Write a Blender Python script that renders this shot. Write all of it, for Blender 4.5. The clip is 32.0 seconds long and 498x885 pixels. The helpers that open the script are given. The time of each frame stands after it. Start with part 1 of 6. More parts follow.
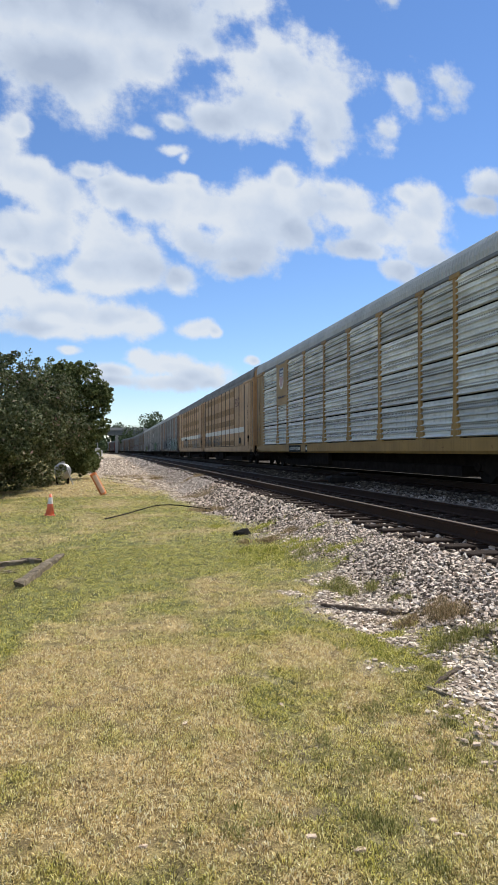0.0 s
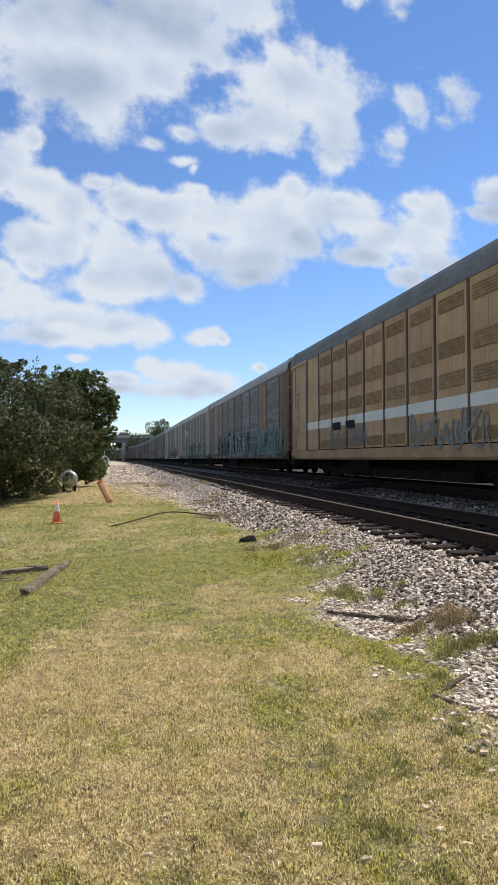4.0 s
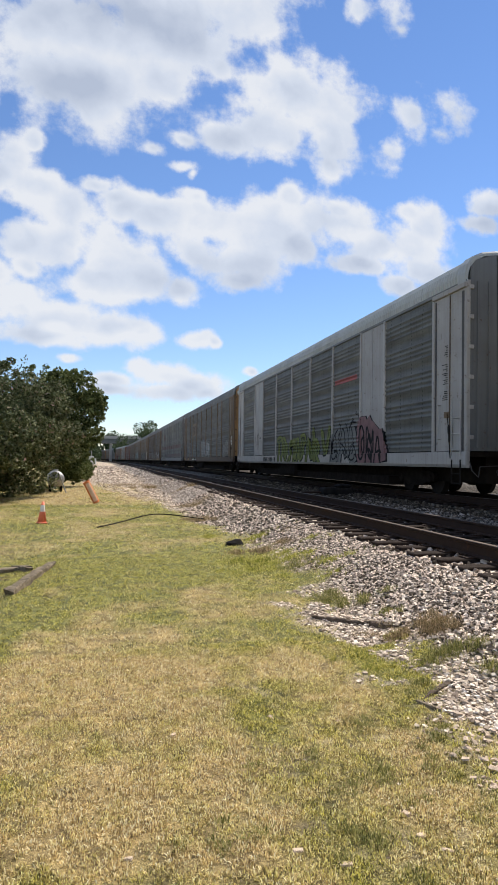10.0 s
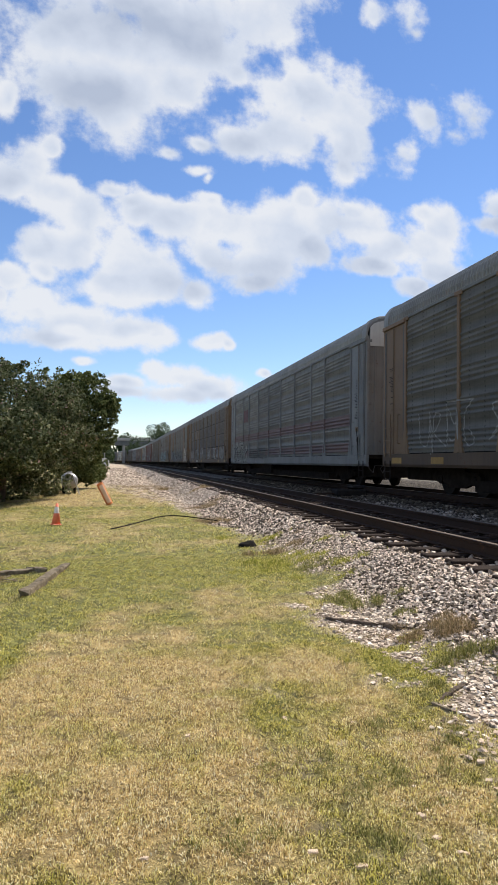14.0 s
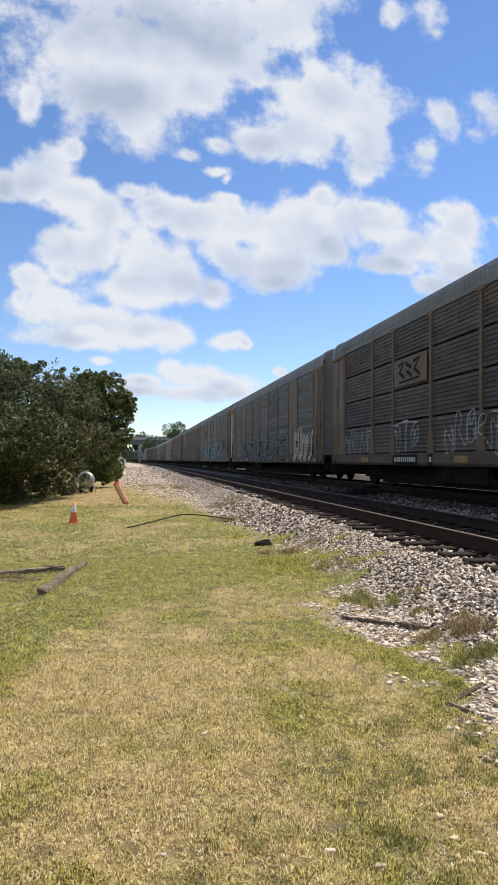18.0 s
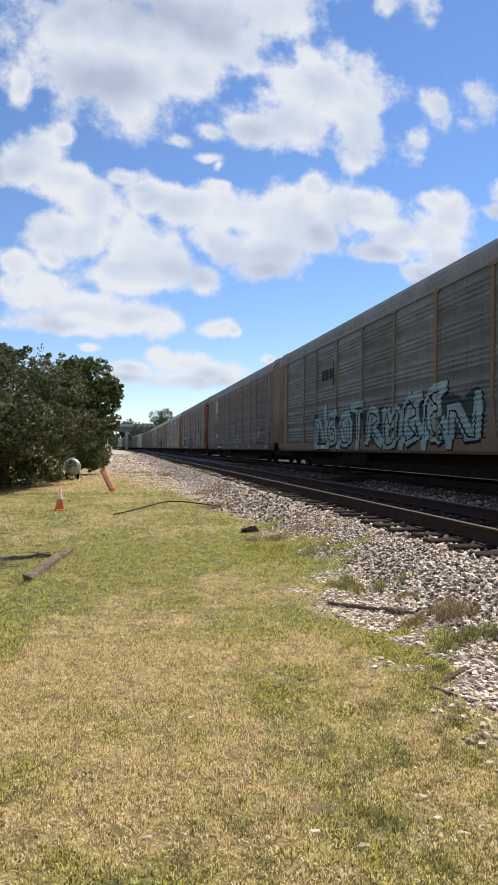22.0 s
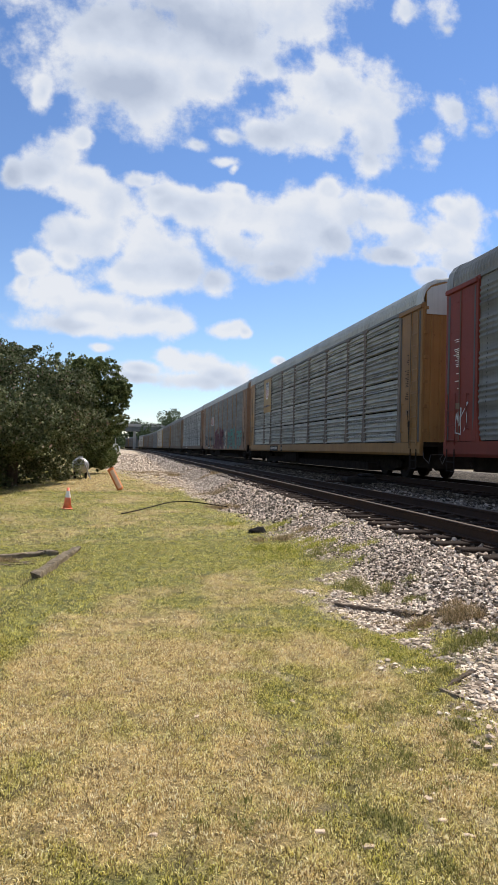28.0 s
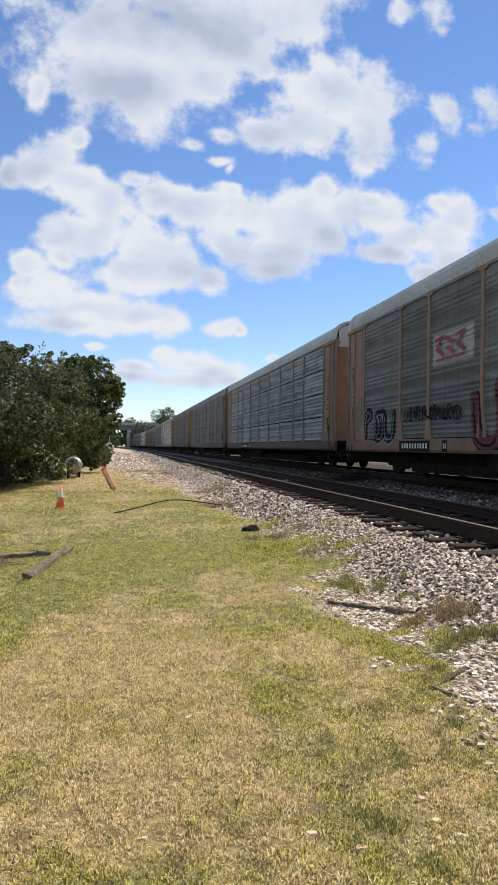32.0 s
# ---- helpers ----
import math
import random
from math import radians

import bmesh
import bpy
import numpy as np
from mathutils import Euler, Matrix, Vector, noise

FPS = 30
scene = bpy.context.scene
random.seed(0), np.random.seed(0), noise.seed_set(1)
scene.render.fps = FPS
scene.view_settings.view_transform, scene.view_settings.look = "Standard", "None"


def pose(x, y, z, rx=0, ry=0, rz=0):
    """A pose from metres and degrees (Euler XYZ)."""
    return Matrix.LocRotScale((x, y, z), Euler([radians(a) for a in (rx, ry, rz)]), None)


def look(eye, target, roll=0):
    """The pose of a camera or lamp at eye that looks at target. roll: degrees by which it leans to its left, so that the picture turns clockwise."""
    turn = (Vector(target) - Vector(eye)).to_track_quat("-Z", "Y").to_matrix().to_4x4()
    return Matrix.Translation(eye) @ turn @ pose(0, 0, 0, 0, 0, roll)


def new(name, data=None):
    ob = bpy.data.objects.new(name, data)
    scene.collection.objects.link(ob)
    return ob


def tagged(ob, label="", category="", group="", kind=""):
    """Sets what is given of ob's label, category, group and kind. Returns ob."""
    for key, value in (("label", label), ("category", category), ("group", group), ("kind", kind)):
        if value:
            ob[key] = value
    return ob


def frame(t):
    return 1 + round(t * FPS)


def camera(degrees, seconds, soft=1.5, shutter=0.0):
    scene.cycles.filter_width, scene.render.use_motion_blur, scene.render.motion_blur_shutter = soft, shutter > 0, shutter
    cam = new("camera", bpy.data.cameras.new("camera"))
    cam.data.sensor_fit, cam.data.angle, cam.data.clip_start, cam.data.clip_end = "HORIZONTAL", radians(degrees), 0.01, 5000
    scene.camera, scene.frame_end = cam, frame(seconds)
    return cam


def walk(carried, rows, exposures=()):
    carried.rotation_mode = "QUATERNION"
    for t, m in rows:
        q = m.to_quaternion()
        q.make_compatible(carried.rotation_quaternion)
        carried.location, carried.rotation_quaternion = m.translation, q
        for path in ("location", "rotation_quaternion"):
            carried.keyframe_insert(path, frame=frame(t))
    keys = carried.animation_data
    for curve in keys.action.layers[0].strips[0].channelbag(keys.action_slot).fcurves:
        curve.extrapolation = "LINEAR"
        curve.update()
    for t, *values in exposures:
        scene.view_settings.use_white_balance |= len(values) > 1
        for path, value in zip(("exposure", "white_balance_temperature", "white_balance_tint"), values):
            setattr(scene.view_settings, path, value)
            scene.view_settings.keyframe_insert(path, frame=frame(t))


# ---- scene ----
# camera: hand-held, standing on the lawn beside the line
cam = camera(42.46, 32.0, shutter=0.03)


def held(x, y, z, yaw, pitch, roll):
    return Matrix.Translation((x, y, z)) @ pose(0, 0, 0, 0, 0, yaw) @ pose(0, 0, 0, 90 + pitch) @ pose(0, 0, 0, 0, 0, roll)


PATH = [
    (0, 0.001, 0.000, 1.600, -12.28, 0.75, -0.03),
    (0.5, -0.007, -0.005, 1.601, -12.40, 0.94, 0.37),
    (1, -0.000, -0.019, 1.603, -12.65, 1.21, 0.50),
    (1.5, 0.002, -0.025, 1.604, -12.80, 1.41, 0.35),
    (2, 0.001, -0.022, 1.604, -12.48, 1.59, 0.28),
    (2.5, -0.001, -0.023, 1.608, -12.07, 1.67, 0.19),
    (3, -0.002, -0.022, 1.607, -11.76, 1.60, -0.02),
    (3.5, 0.006, -0.014, 1.599, -11.54, 1.48, -0.25),
    (5.5, 0.011, 0.001, 1.595, -12.70, 0.91, 0.23),
    (6, 0.003, 0.004, 1.602, -12.58, 0.74, 0.51),
    (6.5, 0.006, 0.005, 1.598, -12.31, 0.89, 0.69),
    (7, 0.006, -0.001, 1.601, -12.10, 1.08, 0.75),
    (7.5, 0.008, -0.005, 1.602, -11.96, 1.24, 0.64),
    (8, 0.007, -0.014, 1.604, -11.92, 1.42, 0.69),
    (8.5, 0.005, -0.013, 1.600, -12.09, 1.68, 0.87),
    (9, 0.007, -0.022, 1.600, -12.41, 1.90, 0.97),
    (9.5, 0.008, -0.016, 1.603, -12.69, 1.83, 0.89),
    (10, 0.006, -0.011, 1.602, -12.78, 1.68, 0.84),
    (10.5, 0.008, -0.007, 1.600, -12.81, 1.65, 0.72),
    (11, 0.007, -0.000, 1.597, -12.86, 1.64, 0.69),
    (11.5, 0.008, 0.000, 1.602, -12.87, 1.56, 0.66),
    (12, 0.006, 0.002, 1.601, -12.65, 1.52, 0.72),
    (12.5, 0.005, 0.004, 1.598, -12.23, 1.52, 0.73),
    (13, 0.002, -0.006, 1.600, -11.80, 1.55, 0.83),
    (13.5, 0.002, -0.009, 1.601, -11.61, 1.58, 0.73),
    (14, -0.000, -0.017, 1.601, -11.67, 1.80, 0.68),
    (14.5, 0.006, -0.022, 1.604, -11.72, 1.95, 0.69),
    (16.5, 0.002, -0.023, 1.595, -10.93, 1.74, 0.49),
    (17, -0.002, -0.019, 1.600, -10.78, 1.65, 0.53),
    (17.5, -0.012, -0.016, 1.602, -10.54, 1.69, 0.70),
    (18, -0.006, -0.023, 1.603, -10.29, 1.68, 0.60),
    (18.5, -0.004, -0.022, 1.599, -10.19, 1.54, 0.47),
    (19, 0.003, -0.019, 1.600, -10.12, 1.37, 0.37),
    (19.5, -0.003, -0.011, 1.598, -9.95, 1.25, 0.60),
    (20, -0.019, -0.012, 1.601, -9.78, 1.20, 0.83),
    (20.5, -0.011, -0.011, 1.598, -9.82, 1.08, 0.60),
    (21, -0.001, -0.011, 1.594, -10.24, 0.96, 0.49),
    (21.5, 0.005, -0.014, 1.593, -10.91, 0.83, 0.58),
    (22, 0.001, -0.008, 1.590, -11.44, 0.57, 0.73),
    (22.5, -0.003, -0.003, 1.590, -11.53, 0.41, 0.76),
    (23, 0.001, -0.003, 1.593, -11.38, 0.47, 0.70),
    (23.5, 0.001, 0.002, 1.586, -11.31, 0.61, 0.57),
    (24, 0.002, -0.008, 1.591, -11.23, 0.65, 0.54),
    (24.5, 0.001, -0.007, 1.590, -11.17, 0.60, 0.58),
    (25, 0.005, -0.004, 1.585, -11.11, 0.42, 0.71),
    (25.5, -0.002, -0.002, 1.584, -11.16, 0.15, 0.90),
    (27.5, 0.003, -0.014, 1.590, -10.89, 0.61, 1.19),
    (28, -0.006, -0.017, 1.586, -10.76, 0.64, 1.29),
    (28.5, -0.003, -0.018, 1.585, -10.71, 0.63, 1.19),
    (29, -0.004, -0.021, 1.587, -10.72, 0.63, 0.95),
    (29.5, -0.000, -0.024, 1.589, -10.75, 0.60, 0.75),
    (30, 0.006, -0.009, 1.586, -10.87, 0.46, 0.76),
    (30.5, 0.008, 0.006, 1.582, -11.07, 0.29, 0.83),
    (31, 0.011, 0.020, 1.580, -11.24, 0.19, 1.01),
    (31.5, 0.016, 0.014, 1.590, -11.34, 0.24, 0.96),
    (32, 0.025, 0.014, 1.587, -11.28, 0.46, 0.87),
]
walk(cam, [(t, held(*row)) for t, *row in PATH], exposures=[(0, 0.11, 6150, 8), (6.5, 0.15, 6150, 8), (8.5, 0.22, 6400, 10), (32, 0.20, 6400, 10)])

# world: daylight, sun high ahead, beyond the train
SUN = Vector((0.62, 0.45, 1.0)).normalized()
world = bpy.data.worlds.new("world")
scene.world = world
world.use_nodes = True
wn = world.node_tree.nodes
sky = wn.new("ShaderNodeTexSky")
sky.sky_type, sky.sun_disc = "NISHITA", False
sky.sun_elevation = math.asin(SUN.z)
sky.sun_rotation = math.atan2(SUN.x, SUN.y)
sky.air_density, sky.dust_density, sky.ozone_density = 1.0, 0.0, 2.0
wn["Background"].inputs["Strength"].default_value = 0.122
hue = wn.new("ShaderNodeHueSaturation")
hue.inputs["Hue"].default_value = 0.501
hue.inputs["Saturation"].default_value, hue.inputs["Value"].default_value = 1.10, 0.96
tint = wn.new("ShaderNodeMix")
tint.data_type, tint.blend_type = "RGBA", "MULTIPLY"
tint.inputs[0].default_value, tint.inputs[7].default_value = 1.0, (0.99, 0.985, 1.08, 1)
world.node_tree.links.new(sky.outputs[0], hue.inputs["Color"])
world.node_tree.links.new(hue.outputs[0], tint.inputs[6])
world.node_tree.links.new(tint.outputs[2], wn["Background"].inputs[0])
sun = new("sun", bpy.data.lights.new("sun", "SUN"))
sun.data.energy, sun.data.angle, sun.data.color = 5.4, radians(0.53), (1.0, 0.91, 0.79)
sun.matrix_world = look((40, 30, 60), Vector((40, 30, 60)) - SUN)

# ---- node helpers ----


def mat(name):
    m = bpy.data.materials.new(name)
    m.use_nodes = True
    return m, m.node_tree.nodes, m.node_tree.links, m.node_tree.nodes["Principled BSDF"]


def noise_tex(nodes, links, scale, detail=4.0, rough=0.55, coord="Object", stretch=None):
    tc = nodes.new("ShaderNodeTexCoord")
    n = nodes.new("ShaderNodeTexNoise")
    n.inputs["Scale"].default_value, n.inputs["Detail"].default_value, n.inputs["Roughness"].default_value = scale, detail, rough
    if stretch:
        mp = nodes.new("ShaderNodeMapping")
        mp.inputs["Scale"].default_value = stretch
        links.new(tc.outputs[coord], mp.inputs[0])
        links.new(mp.outputs[0], n.inputs["Vector"])
    else:
        links.new(tc.outputs[coord], n.inputs["Vector"])
    return n


def ramp(nodes, links, src, stops):
    r = nodes.new("ShaderNodeValToRGB")
    r.color_ramp.elements[0].position, r.color_ramp.elements[0].color = stops[0][0], (*stops[0][1], 1)
    r.color_ramp.elements[1].position, r.color_ramp.elements[1].color = stops[-1][0], (*stops[-1][1], 1)
    for p, c in stops[1:-1]:
        e = r.color_ramp.elements.new(p)
        e.color = (*c, 1)
    links.new(src, r.inputs[0])
    return r


def mixed(nodes, links, fac, a, b, blend="MIX"):
    m = nodes.new("ShaderNodeMix")
    m.data_type, m.blend_type = "RGBA", blend
    for sock, v in ((m.inputs[0], fac), (m.inputs[6], a), (m.inputs[7], b)):
        if hasattr(v, "links"):
            links.new(v, sock)
        else:
            sock.default_value = v if isinstance(v, float) else (*v, 1)
    return m.outputs[2]


def calc(nodes, links, op, a, b=0.0, c=0.0):
    m = nodes.new("ShaderNodeMath")
    m.operation = op
    for sock, v in zip(m.inputs, (a, b, c)):
        if hasattr(v, "links"):
            links.new(v, sock)
        else:
            sock.default_value = v
    return m.outputs[0]


def bumped(nodes, links, bsdf, height, strength=0.3, distance=0.01):
    b = nodes.new("ShaderNodeBump")
    b.inputs["Strength"].default_value, b.inputs["Distance"].default_value = strength, distance
    links.new(height, b.inputs["Height"])
    links.new(b.outputs[0], bsdf.inputs["Normal"])


def paint(name, colour, rough=0.55, metal=0.0, grime=(0.05, 0.04, 0.03), amount=0.5, rust=0.0, bump=0.15, spread=0.25):
    """Weathered paint or metal: streaks that run down, blotches, fine grain, and rust where asked."""
    m, n, l, b = mat(name)
    big = noise_tex(n, l, 0.9, 4, 0.5)
    streak = noise_tex(n, l, 11.0, 4, 0.6, stretch=(1, 1, 0.035))
    fine = noise_tex(n, l, 40, 3)
    info = n.new("ShaderNodeObjectInfo")
    shade = calc(n, l, "MULTIPLY_ADD", info.outputs["Random"], spread, 1.0 - spread * 0.56)
    base = mixed(n, l, 1.0, colour, shade, "MULTIPLY")
    f1 = ramp(n, l, streak.outputs[0], [(0.48, (0, 0, 0)), (0.75, (1, 1, 1))])
    c = mixed(n, l, calc(n, l, "MULTIPLY", f1.outputs[0], amount * 0.55), base, grime)
    f2 = ramp(n, l, big.outputs[0], [(0.35, (0, 0, 0)), (0.75, (1, 1, 1))])
    c = mixed(n, l, calc(n, l, "MULTIPLY", f2.outputs[0], amount * 0.7), c, grime)
    if rust:
        r = noise_tex(n, l, 6.0, 9, 0.75)
        f3 = ramp(n, l, r.outputs[0], [(0.62 - rust * 0.12, (0, 0, 0)), (0.70 - rust * 0.10, (1, 1, 1))])
        c = mixed(n, l, calc(n, l, "MULTIPLY", f3.outputs[0], 0.8), c, (0.10, 0.045, 0.02))
    l.new(c, b.inputs["Base Color"])
    b.inputs["Metallic"].default_value = metal
    b.inputs["Specular IOR Level"].default_value = 0.15
    rr = calc(n, l, "MULTIPLY_ADD", fine.outputs[0], 0.25, rough - 0.12)
    l.new(rr, b.inputs["Roughness"])
    bumped(n, l, b, fine.outputs[0], bump, 0.004)
    return m


def plain(name, colour, rough=0.7, var=0.25, scale=8.0, metal=0.0, bump=0.2, dist=0.006):
    m, n, l, b = mat(name)
    a = noise_tex(n, l, scale, 6, 0.6)
    d = noise_tex(n, l, scale * 9, 3, 0.6)
    info = n.new("ShaderNodeObjectInfo")
    lo, hi = [c * (1 - var) for c in colour], [min(1, c * (1 + var)) for c in colour]
    c = ramp(n, l, a.outputs[0], [(0.3, lo), (0.7, hi)])
    k = calc(n, l, "MULTIPLY_ADD", info.outputs["Random"], 0.2, 0.9)
    l.new(mixed(n, l, 1.0, c.outputs[0], k, "MULTIPLY"), b.inputs["Base Color"])
    b.inputs["Roughness"].default_value, b.inputs["Metallic"].default_value = rough, metal
    b.inputs["Specular IOR Level"].default_value = 0.10 if rough > 0.55 else 0.4
    bumped(n, l, b, d.outputs[0], bump, dist)
    return m


# ---- materials ----


def ground_mat():
    m, n, l, b = mat("lawn_and_gravel")
    tex = [noise_tex(n, l, s, 5, 0.6) for s in (0.9, 6, 45, 190)]
    at = n.new("ShaderNodeAttribute")
    at.attribute_name = "cover"
    sep = n.new("ShaderNodeSeparateColor")
    l.new(at.outputs["Color"], sep.inputs[0])
    green = ramp(n, l, tex[1].outputs[0], [(0.3, (0.06, 0.060, 0.014)), (0.55, (0.175, 0.172, 0.038)), (0.75, (0.35, 0.325, 0.085))])
    dry = ramp(n, l, tex[1].outputs[0], [(0.3, (0.13, 0.09, 0.036)), (0.55, (0.38, 0.28, 0.115)), (0.75, (0.64, 0.48, 0.21))])
    grass = mixed(n, l, sep.outputs[1], green.outputs[0], dry.outputs[0])
    vor = n.new("ShaderNodeTexVoronoi")
    vor.inputs["Scale"].default_value = 16
    l.new(n["Texture Coordinate"].outputs["Object"], vor.inputs["Vector"])
    stone = ramp(n, l, vor.outputs["Color"], [(0.1, (0.03, 0.025, 0.020)), (0.5, (0.075, 0.063, 0.050)), (0.9, (0.16, 0.135, 0.11))])
    earth = ramp(n, l, tex[0].outputs[0], [(0.3, (0.28, 0.215, 0.145)), (0.5, (0.50, 0.40, 0.285)), (0.7, (0.74, 0.62, 0.47))])
    dirt = mixed(n, l, sep.outputs[2], stone.outputs[0], earth.outputs[0])
    c = mixed(n, l, sep.outputs[0], grass, dirt)
    fine = ramp(n, l, tex[2].outputs[0], [(0.25, (0.55, 0.55, 0.55)), (0.75, (1.25, 1.25, 1.25))])
    c = mixed(n, l, 0.8, c, fine.outputs[0], "MULTIPLY")
    thatch = ramp(n, l, tex[3].outputs[0], [(0.34, (0.30, 0.30, 0.30)), (0.5, (0.95, 0.95, 0.95)), (0.66, (1.75, 1.75, 1.75))])
    c = mixed(n, l, 0.9, c, thatch.outputs[0], "MULTIPLY")
    l.new(c, b.inputs["Base Color"])
    b.inputs["Roughness"].default_value = 0.95
    h = calc(n, l, "MULTIPLY_ADD", vor.outputs["Distance"], calc(n, l, "MULTIPLY", sep.outputs[0], -1.0), tex[2].outputs[0])
    bumped(n, l, b, h, 0.9, 0.03)
    return m


def island_mat(name, stops, rough=0.8, attr=None, translucent=0.0, gloss=0.12):
    """Colours that differ from piece to piece; attr: a second set of stops mixed in by the mesh's cover attribute."""
    m, n, l, b = mat(name)
    geo = n.new("ShaderNodeNewGeometry")
    c = ramp(n, l, geo.outputs["Random Per Island"], stops).outputs[0]
    if attr:
        at = n.new("ShaderNodeAttribute")
        at.attribute_name = "cover"
        c = mixed(n, l, at.outputs["Fac"], c, ramp(n, l, geo.outputs["Random Per Island"], attr).outputs[0])
    l.new(c, b.inputs["Base Color"])
    b.inputs["Roughness"].default_value = rough
    b.inputs["Specular IOR Level"].default_value = gloss
    if translucent:
        t = n.new("ShaderNodeBsdfTranslucent")
        l.new(c, t.inputs[0])
        mx = n.new("ShaderNodeMixShader")
        mx.inputs[0].default_value = translucent
        l.new(b.outputs[0], mx.inputs[1])
        l.new(t.outputs[0], mx.inputs[2])
        l.new(mx.outputs[0], n["Material Output"].inputs[0])
    return m


M_GROUND = ground_mat()
M_STONE = island_mat("ballast_stone", [(0.0, (0.05, 0.040, 0.030)), (0.38, (0.155, 0.120, 0.090)), (0.60, (0.58, 0.465, 0.365)), (1.0, (0.99, 0.86, 0.71))], 0.9)
M_DUSTY = island_mat("dusty_gravel", [(0.0, (0.22, 0.185, 0.15)), (0.5, (0.46, 0.395, 0.335)), (1.0, (0.78, 0.68, 0.58))], 0.95)
M_DULL = island_mat("dull_ballast", [(0.0, (0.06, 0.05, 0.042)), (0.5, (0.20, 0.172, 0.145)), (1.0, (0.42, 0.365, 0.31))], 0.95)
# dark from grime, with the train's shade toned into the same colours
M_GRIMY_SHADE = island_mat("grimy_shaded_ballast", [(0.0, (0.022, 0.018, 0.013)), (0.4, (0.060, 0.049, 0.036)), (0.8, (0.105, 0.086, 0.064)), (1.0, (0.22, 0.185, 0.145))], 0.95)
M_BLADE = island_mat("grass_blade", [(0.0, (0.045, 0.052, 0.014)), (0.35, (0.225, 0.215, 0.040)), (0.68, (0.72, 0.64, 0.130)), (1.0, (0.98, 0.92, 0.38))], 0.42,
                     [(0.0, (0.11, 0.072, 0.034)), (0.3, (0.56, 0.41, 0.18)), (0.65, (0.97, 0.80, 0.43)), (1.0, (0.99, 0.95, 0.72))], 0.48, 0.45)
M_LUSH = island_mat("lush_weed", [(0.0, (0.09, 0.105, 0.020)), (0.5, (0.38, 0.39, 0.075)), (0.85, (0.68, 0.62, 0.16)), (1.0, (0.85, 0.72, 0.36))], 0.6, None, 0.42)
M_WEED = island_mat("dry_weed", [(0.0, (0.10, 0.075, 0.035)), (0.4, (0.27, 0.21, 0.10)), (0.7, (0.44, 0.32, 0.18)), (1.0, (0.70, 0.55, 0.36))], 0.8, None, 0.2)
M_SANDY = island_mat("sandy_stone", [(0.0, (0.16, 0.12, 0.09)), (0.4, (0.42, 0.34, 0.26)), (0.75, (0.72, 0.60, 0.47)), (1.0, (0.95, 0.84, 0.70))], 0.9)
M_TUFT = island_mat("green_tuft", [(0.0, (0.08, 0.085, 0.025)), (0.5, (0.27, 0.27, 0.085)), (0.85, (0.48, 0.44, 0.16)), (1.0, (0.70, 0.58, 0.32))], 0.7, None, 0.2)
M_LEAF = island_mat("oak_leaf", [(0.0, (0.035, 0.048, 0.020)), (0.5, (0.115, 0.136, 0.060)), (0.94, (0.25, 0.255, 0.135)), (1.0, (0.34, 0.22, 0.18))], 0.6, None, 0.15)
M_LEAF2 = island_mat("bright_leaf", [(0.0, (0.045, 0.06, 0.02)), (0.5, (0.12, 0.145, 0.05)), (1.0, (0.25, 0.265, 0.11))], 0.8, None, 0.2)
M_FARLEAF = island_mat("distant_leaf", [(0.0, (0.04, 0.065, 0.03)), (0.5, (0.075, 0.105, 0.05)), (1.0, (0.12, 0.15, 0.08))], 0.7, None, 0.2)
M_BARK = plain("bark", (0.11, 0.085, 0.065), 0.95, 0.4, 6, bump=0.8, dist=0.03)
M_RAIL = paint("rusty_rail", (0.046, 0.027, 0.018), 0.75, 0.2, (0.03, 0.02, 0.016), 0.6, 0.3, 0.3)
M_RAILTOP = paint("worn_rail_head", (0.12, 0.09, 0.07), 0.5, 0.35, (0.09, 0.06, 0.045), 0.5)
M_TIE = plain("creosoted_tie", (0.034, 0.024, 0.019), 0.92, 0.45, 5, bump=0.7, dist=0.015)
M_IRON = plain("dark_iron", (0.020, 0.017, 0.015), 0.8, 0.4, 5)
M_WHEEL = plain("wheel_steel", (0.022, 0.018, 0.015), 0.75, 0.3, 4, 0.0)
M_CONCRETE = plain("concrete", (0.42, 0.41, 0.38), 0.9, 0.15, 0.4)
M_CONE = plain("cone_orange", (0.80, 0.20, 0.11), 0.5, 0.12, 6)
M_COLLAR = plain("reflective_white", (0.74, 0.67, 0.60), 0.45, 0.18, 9)
M_PIPE = plain("faded_orange_sleeve", (0.62, 0.22, 0.085), 0.6, 0.2, 4)
M_TANK = paint("aluminium_paint", (0.46, 0.45, 0.44), 0.42, 0.55, (0.2, 0.19, 0.17), 0.4)
M_WOOD = plain("weathered_wood", (0.19, 0.155, 0.11), 0.95, 0.6, 12, bump=0.8, dist=0.012)
M_BLACK = plain("black_rubber", (0.014, 0.013, 0.012), 0.95, 0.3, 9)
M_WHITE = plain("white_enamel", (0.70, 0.71, 0.70), 0.5, 0.08, 3)
M_DARK = plain("inside_shade", (0.02, 0.02, 0.02), 0.9, 0.2, 3)


